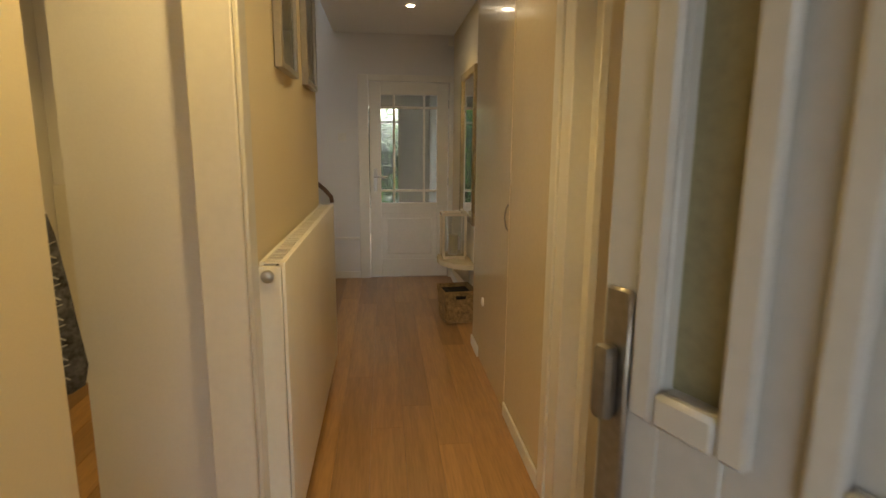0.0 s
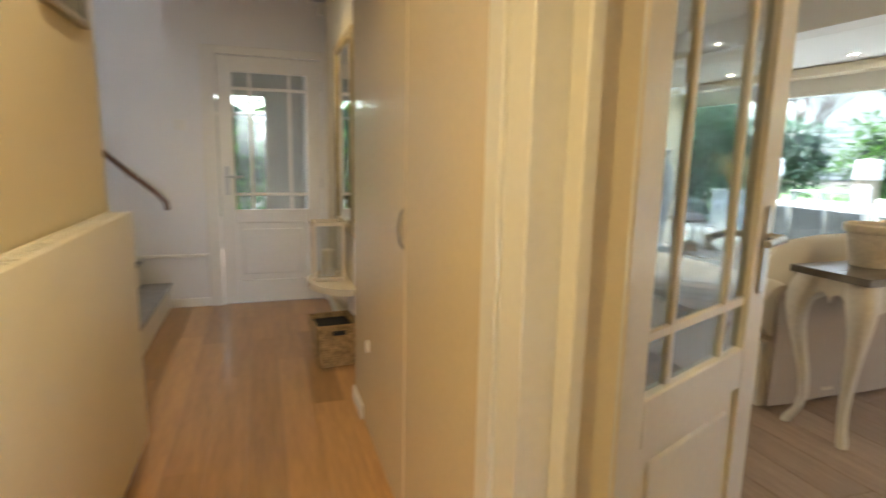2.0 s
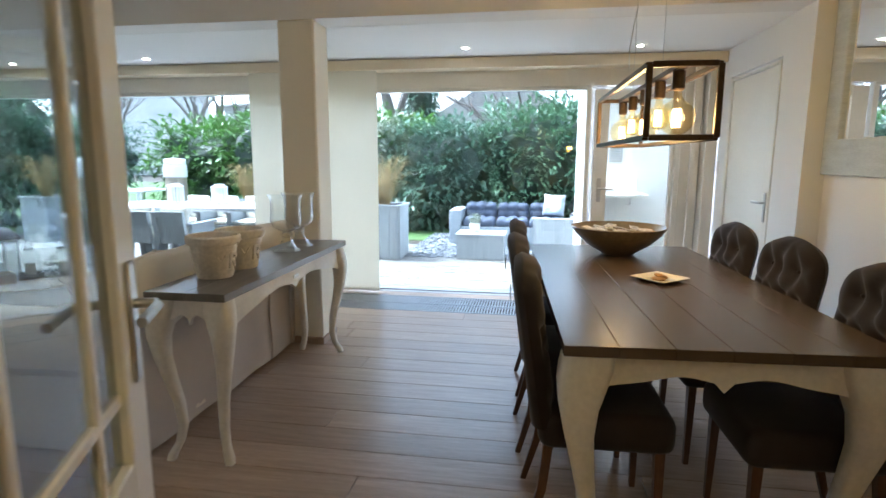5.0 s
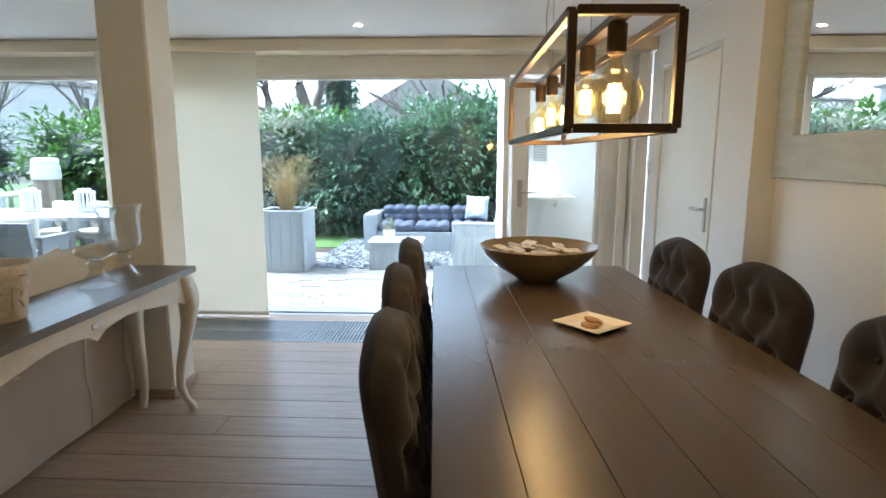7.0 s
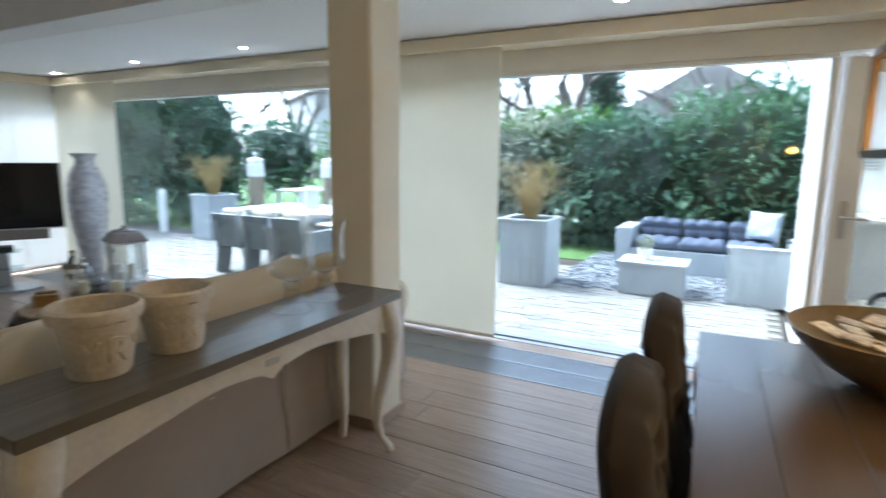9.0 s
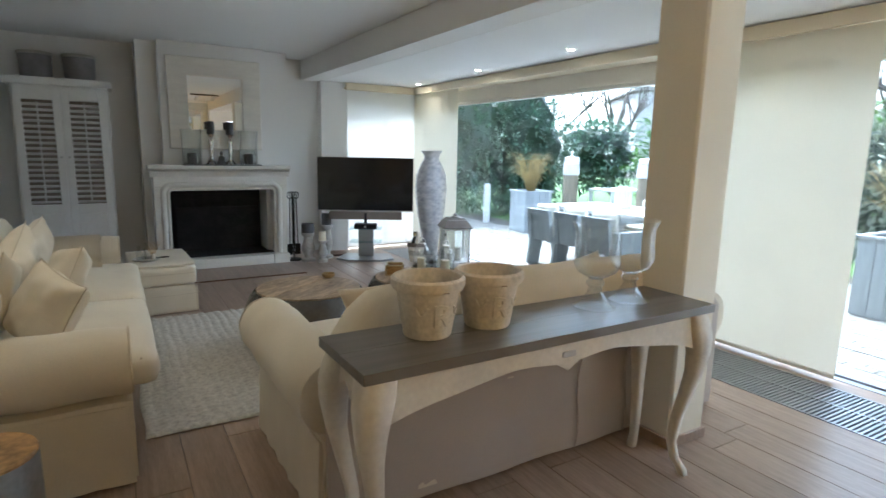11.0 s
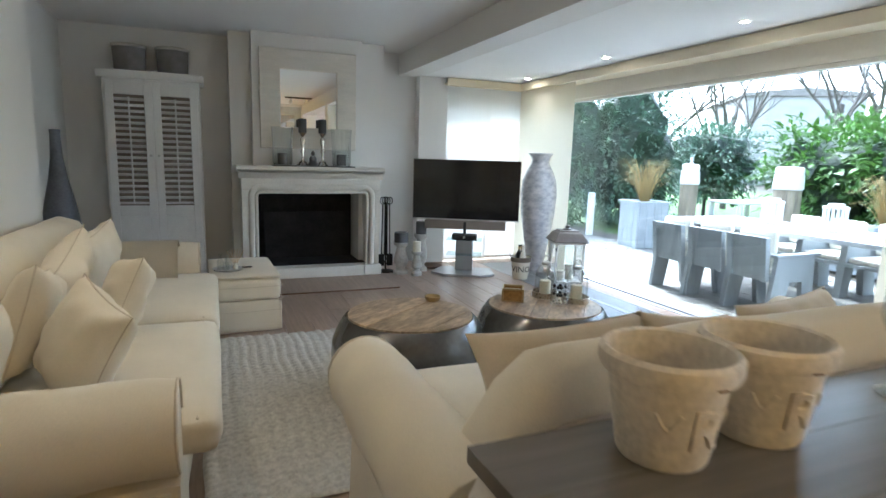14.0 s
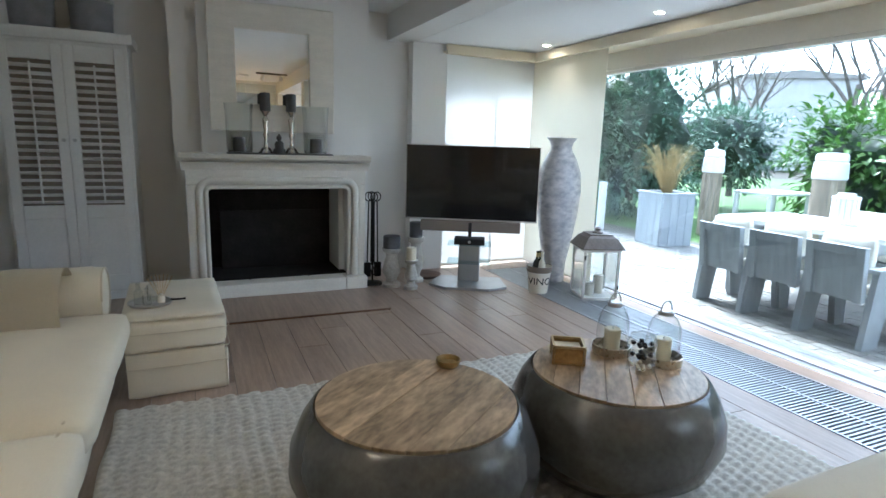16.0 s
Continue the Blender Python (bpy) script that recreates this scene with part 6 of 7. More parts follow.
for dx, dy, r, h in ((0.05, 0.03, 0.045, 0.16), (-0.06, -0.04, 0.05, 0.10)):
    c = thing("candle", lt.matrix_basis @ pose(dx, dy, 0.0255), "white pillar candle inside the floor lantern", "candle", "candles")
    part("wax", lathe(bmesh.new(), [(r, 0), (r, h), (r * 0.9, h + 0.004), (0, h)], 20), CHINA, c)

# louvred cabinet, baskets, clock, dark vase
CABWHITE = mat("white_cabinet_paint", (0.74, 0.73, 0.70), 0.5, var=0.03, fine=50, bump=0.03)
cb = thing("cabinet", pose(1.40, 8.42, 0), "tall white cabinet with two louvred doors beside the chimney", "cabinet")
part("body", boxes((0, 0.02, 0.04, 0.84, 0.44, 1.97), bev=0.004), CABWHITE, cb)
part("cornice", prism(bmesh.new(), [(-0.045, 2.04), (-0.045, 2.015), (-0.01, 1.97), (0.46, 1.97), (0.46, 2.04)], "x", -0.04, 0.88), CABWHITE, cb)
part("plinth", B(-0.01, 0.0, 0.0, 0.85, 0.43, 0.06, bev=0.004), CABWHITE, cb)
for k in range(2):
    x0 = 0.02 + 0.402 * k
    dr = part("door", boxes((x0, 0, 0.08, x0 + 0.07, 0.019, 1.94), (x0 + 0.328, 0, 0.08, x0 + 0.398, 0.019, 1.94), (x0 + 0.07, 0, 0.08, x0 + 0.328, 0.019, 0.20), (x0 + 0.07, 0, 0.66, x0 + 0.328, 0.019, 0.76), (x0 + 0.07, 0, 1.82, x0 + 0.328, 0.019, 1.94), (x0 + 0.07, 0.006, 0.20, x0 + 0.328, 0.013, 0.66), bev=0.003), CABWHITE, cb)
    # sheet in the dark speaker cloth, painted in for the shade behind the slats
    part("shadow_back", boxes((x0 + 0.07, 0.0175, 0.76, x0 + 0.328, 0.0195, 1.82)), SPEAKER, cb, "dark sheet painted for the shade behind the louvres")
    for i in range(19):
        z = 0.785 + i * 0.055
        part("slat", B(x0 + 0.072, -0.017, -0.003, x0 + 0.326, 0.017, 0.003, m=pose(0, 0.004, z, -38, 0, 0)), CABWHITE, dr)
    part("louvre_rod", B(x0 + 0.193, -0.020, 0.78, x0 + 0.205, -0.012, 1.80), CABWHITE, dr)
    part("knob", lathe(bmesh.new(), [(0.0, 0), (0.014, 0.004), (0.012, 0.014), (0.0, 0.016)], 12, caps=False), STEEL, dr, m=pose(x0 + (0.365 if k == 0 else 0.033), -0.001, 1.25, 90))
BASKGREY = mat("grey_felt_basket", (0.25, 0.245, 0.25), 0.9, var=0.1, scale=10, fine=120, bump=0.1)
for x in (0.22, 0.60):
    b = thing("storage_basket", pose(1.40 + x, 8.64, 2.04), "grey felt storage basket on top of the cabinet", "basket", "baskets on the cabinet")
    part("body", lathe(bmesh.new(), [(0, 0.0), (0.125, 0), (0.14, 0.02), (0.15, 0.25), (0.155, 0.26), (0.145, 0.262), (0.13, 0.03), (0, 0.02)], 28, caps=False), BASKGREY, b)
    part("rim", lathe(bmesh.new(), [(0.150, 0.235), (0.158, 0.24), (0.158, 0.262), (0.150, 0.266)], 28, caps=False), STONEGREY, b)
ck = thing("wall_clock", pose(1.371, 4.88, 1.88, 0, 90, 0), "large round wall clock with an ivory face and silver rim", "clock")
FACE = mat("ivory_clock_face", (0.74, 0.71, 0.62), 0.6, var=0.05, scale=6)
part("case", lathe(bmesh.new(), [(0.0, 0.001), (0.33, 0.0), (0.345, 0.02), (0.335, 0.05), (0.315, 0.055), (0.305, 0.03)], 56, caps=False), CHROME, ck)
part("face", lathe(bmesh.new(), [(0.0, 0.028), (0.306, 0.028), (0.306, 0.024)], 56, caps=False), FACE, ck)
for k in range(12):
    a = 2 * math.pi * k / 12
    part("numeral_bar", B(-0.009, 0.20, 0.0285, 0.009, 0.265, 0.030, m=pose(0, 0, 0, 0, 0, math.degrees(a))), DARK, ck)
for ln_, wd, a in ((0.15, 0.012, 80), (0.22, 0.008, 190)):
    part("clock_pointer", B(-wd / 2, -0.03, 0.031, wd / 2, ln_, 0.033, m=pose(0, 0, 0, 0, 0, a)), DARK, ck)
PEWTER = mat("dark_pewter_ceramic", (0.13, 0.135, 0.155), 0.35, 0.2, var=0.12, scale=6, bump=0.03)
vs = thing("floor_vase", pose(1.19, 7.55, 0), "tall slender dark pewter bottle vase in the far corner", "vase")
part("body", lathe(bmesh.new(), [(0.0, 0.0), (0.12, 0.0), (0.15, 0.10), (0.165, 0.35), (0.15, 0.62), (0.11, 0.86), (0.07, 1.05), (0.045, 1.22), (0.036, 1.40), (0.040, 1.44), (0.034, 1.445), (0.028, 1.35), (0.0, 1.2)], 36, caps=False), PEWTER, vs, angle=70)

# ---- garden ----
GZ = -0.05
SOIL = mat("dark_garden_soil", (0.055, 0.045, 0.032), 0.95, var=0.3, scale=3, fine=30, bump=0.15)
PAVER = mat("pale_clay_paver", (0.29, 0.275, 0.25), 0.85, var=0.16, scale=9, fine=60, bump=0.1, rand=0.22)
PAVERJ = mat("paver_joint_sand", (0.11, 0.10, 0.085), 0.95, var=0.15, scale=6)
LAWN = mat("lawn_green", (0.09, 0.17, 0.04), 0.9, var=0.25, scale=6, fine=90, bump=0.15)
GRAVEL = mat("grey_slate_chips", (0.25, 0.26, 0.28), 0.8, var=0.3, scale=30, fine=90, bump=0.1)
GREYPLANK = mat("grey_stained_planks", (0.36, 0.385, 0.40), 0.7, var=0.10, scale=5, fine=30, stretch=(5, 5, 0.6), bump=0.06, rand=0.08)
WHITEBRICK = mat("white_painted_brick", (0.74, 0.74, 0.73), 0.8, var=0.05, scale=8, fine=40, bump=0.08)
structure("ground", boxes((6.46, -120, -0.40, 250, 160, GZ - 0.035), (-60, 9.0, -0.40, 6.46, 160, GZ - 0.035), (-60, -120, -0.40, -2.05, 9.0, GZ - 0.035), (-2.05, -120, -0.40, 6.46, -1.75, GZ - 0.035)), SOIL, "dark bare garden ground under the hedges", "ground")
structure("terrace", boxes((6.44, 0.98, -0.34, 9.6, 12.5, GZ - 0.012)), PAVERJ, "sandy bed of the clay paver terrace", "terrace")
structure("lawn", boxes((8.2, 9.3, -0.2, 30, 30, GZ - 0.02), (10.3, 3.1, -0.2, 13.0, 9.2, GZ - 0.025)), LAWN, "patch of green lawn beyond the terrace", "lawn")
structure("gravel_bed", boxes((8.55, 0.98, -0.2, 11.2, 3.15, GZ - 0.004)), GRAVEL, "bed of grey slate chips under the lounge set", "gravel")
rng = random.Random(4)
bm = bmesh.new()
for k in range(2600):
    x, y = rng.uniform(8.45, 11.0), rng.uniform(1.0, 3.3)
    s = rng.uniform(0.014, 0.034)
    box(bm, -s, -s * 0.7, -s * 0.3, s, s * 0.7, s * 0.3, m=pose(x, y, GZ + rng.uniform(0, 0.012), rng.uniform(-25, 25), rng.uniform(-25, 25), rng.uniform(0, 180)))
tagged(part("slate_chips", bm, GRAVEL, None, smooth=False), "loose grey slate chips on the terrace", "gravel", kind="stuff")

# foliage
def leaf_mat(name, col, rough=0.4):
    m = mat(name, col, rough, var=0.25, scale=1.6, fine=12, bump=0, sub=0.25)
    return m


LAUREL = leaf_mat("laurel_leaf", (0.12, 0.215, 0.115), 0.22)
YEW = leaf_mat("dark_evergreen_leaf", (0.10, 0.18, 0.115), 0.3)
BRIGHT = leaf_mat("bright_laurel_leaf", (0.095, 0.20, 0.035))
PALELEAF = leaf_mat("pale_blossom_leaf", (0.30, 0.33, 0.24))
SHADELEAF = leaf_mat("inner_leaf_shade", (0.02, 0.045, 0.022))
BARK = mat("grey_bark", (0.13, 0.11, 0.095), 0.95, var=0.25, scale=8, fine=50, bump=0.2)


def leaves(points, size, seed):
    """Pointed folded leaves, two quads each, at (place, outward) pairs."""
    r = random.Random(seed)
    verts, faces = [], []
    for p, out in points:
        s = size * r.uniform(0.65, 1.35)
        d = (Vector(out) + Vector((r.uniform(-1, 1), r.uniform(-1, 1), r.uniform(-0.9, 0.5)))).normalized()
        side = d.cross(Vector((r.uniform(-0.4, 0.4), r.uniform(-0.4, 0.4), 1))).normalized()
        up = side.cross(d)
        q = Vector(p)
        i = len(verts)
        a, b, c = q, q + d * s * 0.5 + side * s * 0.2 + up * s * 0.06, q + d * s - up * s * 0.08
        e, f = q + d * s * 0.5 - side * s * 0.2 + up * s * 0.06, q + d * s * 0.5
        verts += [a, b, c, e, f]
        faces += [(i, i + 4, i + 2, i + 1), (i, i + 3, i + 2, i + 4)]
    me = bpy.data.meshes.new("leaves")
    me.from_pydata([tuple(v) for v in verts], [], faces)
    return me


def shrub(name, cx, cy, w, d, h, n, size, material, seed, label, category, z0=0.0, lump=0.38, group=""):
    r = random.Random(seed)
    t = thing(name, pose(cx, cy, GZ), label, category, group)
    pts = []
    for k in range(n):
        u, v = r.uniform(-1, 1), r.uniform(0, 2 * math.pi)
        dirv = Vector((math.sqrt(1 - u * u) * math.cos(v), math.sqrt(1 - u * u) * math.sin(v), u))
        f = 1 + lump * noise.noise(dirv * 2.3 + Vector((seed, 0, 0))) + 0.5 * lump * noise.noise(dirv * 6.0 + Vector((0, seed, 0)))
        dep = r.uniform(0.80, 1.02) ** 1.0
        sup = (abs(dirv.x) ** 4 + abs(dirv.y) ** 4 + abs(dirv.z) ** 4) ** -0.25
        p = Vector((dirv.x * w / 2, dirv.y * d / 2, dirv.z * (h - z0) / 2)) * f * dep * (0.45 + 0.55 * sup)
        p.z += z0 + (h - z0) / 2
        if p.z < 0.02:
            continue
        pts.append((p, dirv))
    ob = new("crown", leaves(pts, size, seed))
    ob.data.materials.append(material)
    ob.parent = t
    # core shell, coloured dark to stand for the shade deep in the crown
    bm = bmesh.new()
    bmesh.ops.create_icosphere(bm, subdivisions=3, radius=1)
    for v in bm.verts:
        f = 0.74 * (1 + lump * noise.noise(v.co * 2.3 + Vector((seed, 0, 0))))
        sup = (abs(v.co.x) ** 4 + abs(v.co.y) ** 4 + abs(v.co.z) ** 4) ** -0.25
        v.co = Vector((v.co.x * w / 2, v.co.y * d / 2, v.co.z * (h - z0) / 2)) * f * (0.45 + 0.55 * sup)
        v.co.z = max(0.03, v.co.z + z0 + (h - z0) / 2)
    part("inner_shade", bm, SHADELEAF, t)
    part("trunk", tube(bmesh.new(), [(0, 0, 0), (0.02, 0.01, z0 + 0.4 * (h - z0))], [0.05, 0.03], 7), BARK, t)
    return t


HEDGE = "broad evergreen laurel hedge behind the lounge set"
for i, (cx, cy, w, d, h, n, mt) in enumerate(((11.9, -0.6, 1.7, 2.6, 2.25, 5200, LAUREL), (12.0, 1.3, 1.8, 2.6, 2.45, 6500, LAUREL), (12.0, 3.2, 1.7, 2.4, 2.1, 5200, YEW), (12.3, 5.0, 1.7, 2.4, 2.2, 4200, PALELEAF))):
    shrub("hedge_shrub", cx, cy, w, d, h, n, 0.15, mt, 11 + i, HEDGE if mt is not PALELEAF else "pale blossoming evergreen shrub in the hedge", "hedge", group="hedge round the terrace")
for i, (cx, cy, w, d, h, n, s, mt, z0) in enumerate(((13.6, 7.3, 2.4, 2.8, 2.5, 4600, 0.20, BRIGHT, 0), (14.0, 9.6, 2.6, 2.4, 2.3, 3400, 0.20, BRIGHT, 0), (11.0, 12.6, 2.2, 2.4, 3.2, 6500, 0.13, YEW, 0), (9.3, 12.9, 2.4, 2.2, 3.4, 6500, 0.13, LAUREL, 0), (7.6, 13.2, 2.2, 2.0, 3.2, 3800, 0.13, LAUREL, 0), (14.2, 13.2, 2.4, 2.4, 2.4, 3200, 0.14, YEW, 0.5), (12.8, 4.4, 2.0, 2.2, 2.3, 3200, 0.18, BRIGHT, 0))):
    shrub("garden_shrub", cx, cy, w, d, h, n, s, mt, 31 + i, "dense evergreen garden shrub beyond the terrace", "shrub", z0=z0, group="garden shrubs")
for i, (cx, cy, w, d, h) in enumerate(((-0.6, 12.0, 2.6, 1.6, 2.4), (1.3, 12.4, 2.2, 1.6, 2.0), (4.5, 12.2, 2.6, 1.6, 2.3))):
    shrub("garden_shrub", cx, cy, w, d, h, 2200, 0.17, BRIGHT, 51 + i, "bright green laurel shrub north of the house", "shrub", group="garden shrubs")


def bare_tree(x, y, h, seed, r0, label, lean=(0, 0), depth=5):
    t = thing("bare_tree", pose(x, y, GZ), label, "tree", "bare trees round the garden")
    r = random.Random(seed)
    trunk, limbs, twigs = bmesh.new(), bmesh.new(), bmesh.new()

    def grow(p, d, length, rad, level):
        bm = trunk if level == 0 else limbs if level < 3 else twigs
        pts, rads, q, dd = [p], [rad], Vector(p), Vector(d)
        n = 5 if level < 2 else 3
        for k in range(n):
            dd = (dd + Vector((r.uniform(-1, 1), r.uniform(-1, 1), r.uniform(-0.3, 0.6))) * (0.13 + 0.05 * level)).normalized()
            q = q + dd * length / n
            pts.append(q.copy())
            rads.append(rad * (1 - 0.42 * (k + 1) / n))
        tube(bm, pts, rads, 9 if level == 0 else 6 if level < 3 else 4, caps=False)
        if level >= depth:
            return
        for k in range(3 if level < 4 else 2):
            j = r.randint(max(1, n - 2 - (level == 0)), n)
            nd = (dd + Vector((r.uniform(-1, 1), r.uniform(-1, 1), r.uniform(-0.25, 0.55))) * 0.85).normalized()
            grow(pts[j], nd, length * r.uniform(0.58, 0.80), rads[j] * 0.70, level + 1)
    grow(Vector((0, 0, 0)), Vector((lean[0], lean[1], 1)).normalized(), h * 0.38, r0, 0)
    part("trunk", trunk, BARK, t)
    part("limbs", limbs, BARK, t)
    part("twigs", twigs, BARK, t)


bare_tree(17.5, 5.4, 9.0, 3, 0.24, "tall bare tree with a stout grey trunk behind the hedge")
bare_tree(20, 2.2, 8.0, 5, 0.12, "bare slender tree behind the hedge")
bare_tree(16.5, 11.5, 7.0, 8, 0.085, "bare spreading tree at the back of the garden", depth=5)
bare_tree(17.5, 15.5, 8.0, 12, 0.10, "bare spreading tree at the back of the garden", depth=5)
bare_tree(21, 19.0, 9.0, 15, 0.17, "bare tree at the back of the garden", depth=5)
bare_tree(14.6, 8.8, 7.5, 21, 0.075, "bare tree with low crooked limbs over the terrace", lean=(-0.2, -0.3), depth=5)
for x, y, h, seed, r0 in ((19.0, 13.2, 8.5, 33, 0.12), (23.0, 15.0, 9.5, 37, 0.15), (15.6, 17.0, 8.0, 41, 0.11), (26.0, 11.0, 9.0, 45, 0.14), (22.0, 0.0, 8.0, 49, 0.11)):
    bare_tree(x, y, h, seed, r0, "bare tree with fine grey twigs behind the garden")
shrub("conifer", 19.0, 5.2, 1.0, 1.0, 6.2, 1500, 0.24, YEW, 77, "tall dark conifer behind the hedge", "tree", z0=1.0)

# planters with ornamental grass
STRAW = mat("dry_straw_grass", (0.50, 0.38, 0.17), 0.8, var=0.2, scale=3, sub=0.2)


def planter(m, w, d, h, label, seed, grass=(0.0,)):
    t = thing("planter", m, label, "planter", "grey plank planters")
    n = 4
    for s in (-1, 1):
        for i in range(n):
            a, b = -w / 2 + w * i / n, -w / 2 + w * (i + 1) / n
            part("plank", B(a + 0.002, s * d / 2 - 0.012, 0, b - 0.002, s * d / 2 + 0.012, h - 0.03, bev=0.003), GREYPLANK, t)
        for i in range(n):
            a, b = -d / 2 + 0.013 + (d - 0.026) * i / n, -d / 2 + 0.013 + (d - 0.026) * (i + 1) / n
            part("plank", B(s * w / 2 - 0.012, a + 0.002, 0, s * w / 2 + 0.012, b - 0.002, h - 0.03, bev=0.003), GREYPLANK, t)
    part("rim", boxes((-w / 2 - 0.03, -d / 2 - 0.03, h - 0.03, w / 2 + 0.03, -d / 2 + 0.03, h), (-w / 2 - 0.03, d / 2 - 0.03, h - 0.03, w / 2 + 0.03, d / 2 + 0.03, h), (-w / 2 - 0.03, -d / 2 + 0.03, h - 0.03, -w / 2 + 0.03, d / 2 - 0.03, h), (w / 2 - 0.03, -d / 2 + 0.03, h - 0.03, w / 2 + 0.03, d / 2 - 0.03, h), bev=0.003), GREYPLANK, t)
    part("soil", B(-w / 2 + 0.013, -d / 2 + 0.013, h - 0.12, w / 2 - 0.013, d / 2 - 0.013, h - 0.05), SOIL, t)
    r = random.Random(seed)
    for gx in grass:
        gp = thing("ornamental_grass", m @ pose(gx, 0, h - 0.05), "dry straw-coloured ornamental grass in the planter", "grass plant", "ornamental grasses")
        bm = bmesh.new()
        for k in range(170):
            a, sp = r.uniform(0, 6.283), r.uniform(0.04, 0.40)
            hh = r.uniform(0.35, 0.75)
            tube(bm, [(0.05 * math.cos(a), 0.05 * math.sin(a), 0), (sp * 0.55 * math.cos(a), sp * 0.55 * math.sin(a), hh * 0.7), (sp * math.cos(a + 0.2), sp * math.sin(a + 0.2), hh), (sp * 1.35 * math.cos(a + 0.3), sp * 1.35 * math.sin(a + 0.3), hh * 0.9)], [0.003, 0.0026, 0.0026, 0.001], 3, caps=False)
        part("blades", bm, STRAW, gp)


planter(pose(8.47, 3.56, GZ), 0.54, 0.54, 0.76, "square grey plank planter with dry grass on the terrace", 1)
planter(pose(8.95, 9.55, GZ, 0, 0, -6), 0.54, 0.54, 0.76, "square grey plank planter with dry grass beyond the dining set", 2)
planter(pose(10.4, 6.7, GZ, 0, 0, 0), 0.60, 1.5, 0.62, "long grey plank planter with dry grass behind the dining set", 3)

# lounge set
CUSHGREY = mat("slate_blue_outdoor_cushion", (0.085, 0.10, 0.14), 0.85, var=0.08, scale=5, fine=160, bump=0.1)
ls = thing("garden_sofa", pose(0, 0, GZ), "L-shaped grey plank lounge sofa on the terrace", "garden sofa")
part("base", boxes((9.75, 0.95, 0.0, 10.45, 2.62, 0.30), bev=0.006), GREYPLANK, ls)
part("backrest", boxes((10.46, 0.95, 0.0, 10.54, 2.62, 0.56), bev=0.006), GREYPLANK, ls)
part("armrest", boxes((9.75, 2.63, 0.0, 10.54, 2.82, 0.56), bev=0.006), GREYPLANK, ls)
for i in range(4):
    part("side_plank", B(8.50, 0.88 + 0.145 * i + 0.001, 0.0, 8.525, 0.88 + 0.145 * (i + 1) - 0.001, 0.56, bev=0.003), GREYPLANK, ls)
part("side_seat", boxes((8.53, 0.88, 0.0, 9.74, 1.46, 0.30), bev=0.006), GREYPLANK, ls)
part("side_top", boxes((8.49, 0.87, 0.561, 8.62, 1.47, 0.585), bev=0.004), GREYPLANK, ls)
part("side_back", boxes((8.53, 0.80, 0.0, 9.74, 0.878, 0.56), bev=0.004), GREYPLANK, ls)
for i in range(3):
    y0 = 0.98 + 0.545 * i
    for nm, args in (("seat", (9.76, y0 + 0.005, 0.30 + GZ, 10.30, y0 + 0.54, 0.43 + GZ)), ("back", (10.28, y0 + 0.005, 0.40 + GZ, 10.44, y0 + 0.54, 0.65 + GZ))):
        c = thing("garden_cushion", pose(0, 0, 0), "slate blue tufted outdoor " + nm + " cushion on the lounge sofa", "cushion", "lounge cushions")
        bm = soft_block(*args, 0.05, 0.02, 14, 0.012, i * 2.0)
        for v in bm.verts:                                   # quilted in rolls with tufts between
            dip = 0.032 * abs(math.cos((v.co.y - y0) / 0.54 * 3 * math.pi)) ** 6
            if nm == "seat":
                v.co.z -= dip if v.co.z > 0.38 + GZ else 0
            else:
                v.co.x += dip + 0.02 * abs(math.cos((v.co.z - 0.40 - GZ) / 0.25 * 2 * math.pi)) ** 6 if v.co.x < 10.34 else 0
                v.co.z -= 0.5 * dip if v.co.z > 0.60 + GZ else 0
        part("cover", bm, CUSHGREY, c, angle=70)
PALECUSH = mat("pale_blue_cushion", (0.45, 0.50, 0.56), 0.85, var=0.1, scale=20)
cushion(pose(10.15, 1.12, 0.50 + GZ + 0.14, 10, 0, 60), 0.40, 0.36, 0.14, 5, "pale blue scatter cushion on the lounge sofa", PALECUSH)
lt = thing("garden_table", pose(8.58, 2.18, GZ), "low grey plank lounge table on the terrace", "garden table")
part("carcass", B(-0.19, -0.33, 0, 0.30, 0.33, 0.33, bev=0.005), GREYPLANK, lt)
for i in range(4):
    part("top_plank", B(-0.21, -0.35 + 0.175 * i + 0.001, 0.331, 0.32, -0.35 + 0.175 * (i + 1) - 0.001, 0.358, bev=0.003), GREYPLANK, lt)
gp = thing("potted_plant", pose(8.62, 2.28, GZ + 0.358), "small white-flowered plant in a cream pot on the lounge table", "plant")
part("pot", lathe(bmesh.new(), [(0, 0), (0.065, 0), (0.08, 0.13), (0.072, 0.13), (0, 0.11)], 20, caps=False), CHINA, gp)
r = random.Random(9)
ob = new("foliage", leaves([((r.uniform(-0.07, 0.07), r.uniform(-0.07, 0.07), 0.12 + r.uniform(0, 0.12)), (r.uniform(-1, 1), r.uniform(-1, 1), 1)) for k in range(160)], 0.05, 3))
ob.data.materials.append(PALELEAF)
ob.parent = gp
fl = thing("wire_lantern", pose(9.3, 0.84, GZ + 0.56), "dark wire lantern on the lounge sofa edge", "lantern")
bm = bmesh.new()
for k in range(8):
    a = 2 * math.pi * k / 8
    tube(bm, [(0.07 * math.cos(a), 0.07 * math.sin(a), 0), (0.09 * math.cos(a), 0.09 * math.sin(a), 0.12), (0.03 * math.cos(a), 0.03 * math.sin(a), 0.26)], 0.005, 5)
part("wires", bm, IRON, fl)
part("base", lathe(bmesh.new(), [(0, -0.0005), (0.08, 0), (0.08, 0.012), (0, 0.013)], 16, caps=False), IRON, fl)

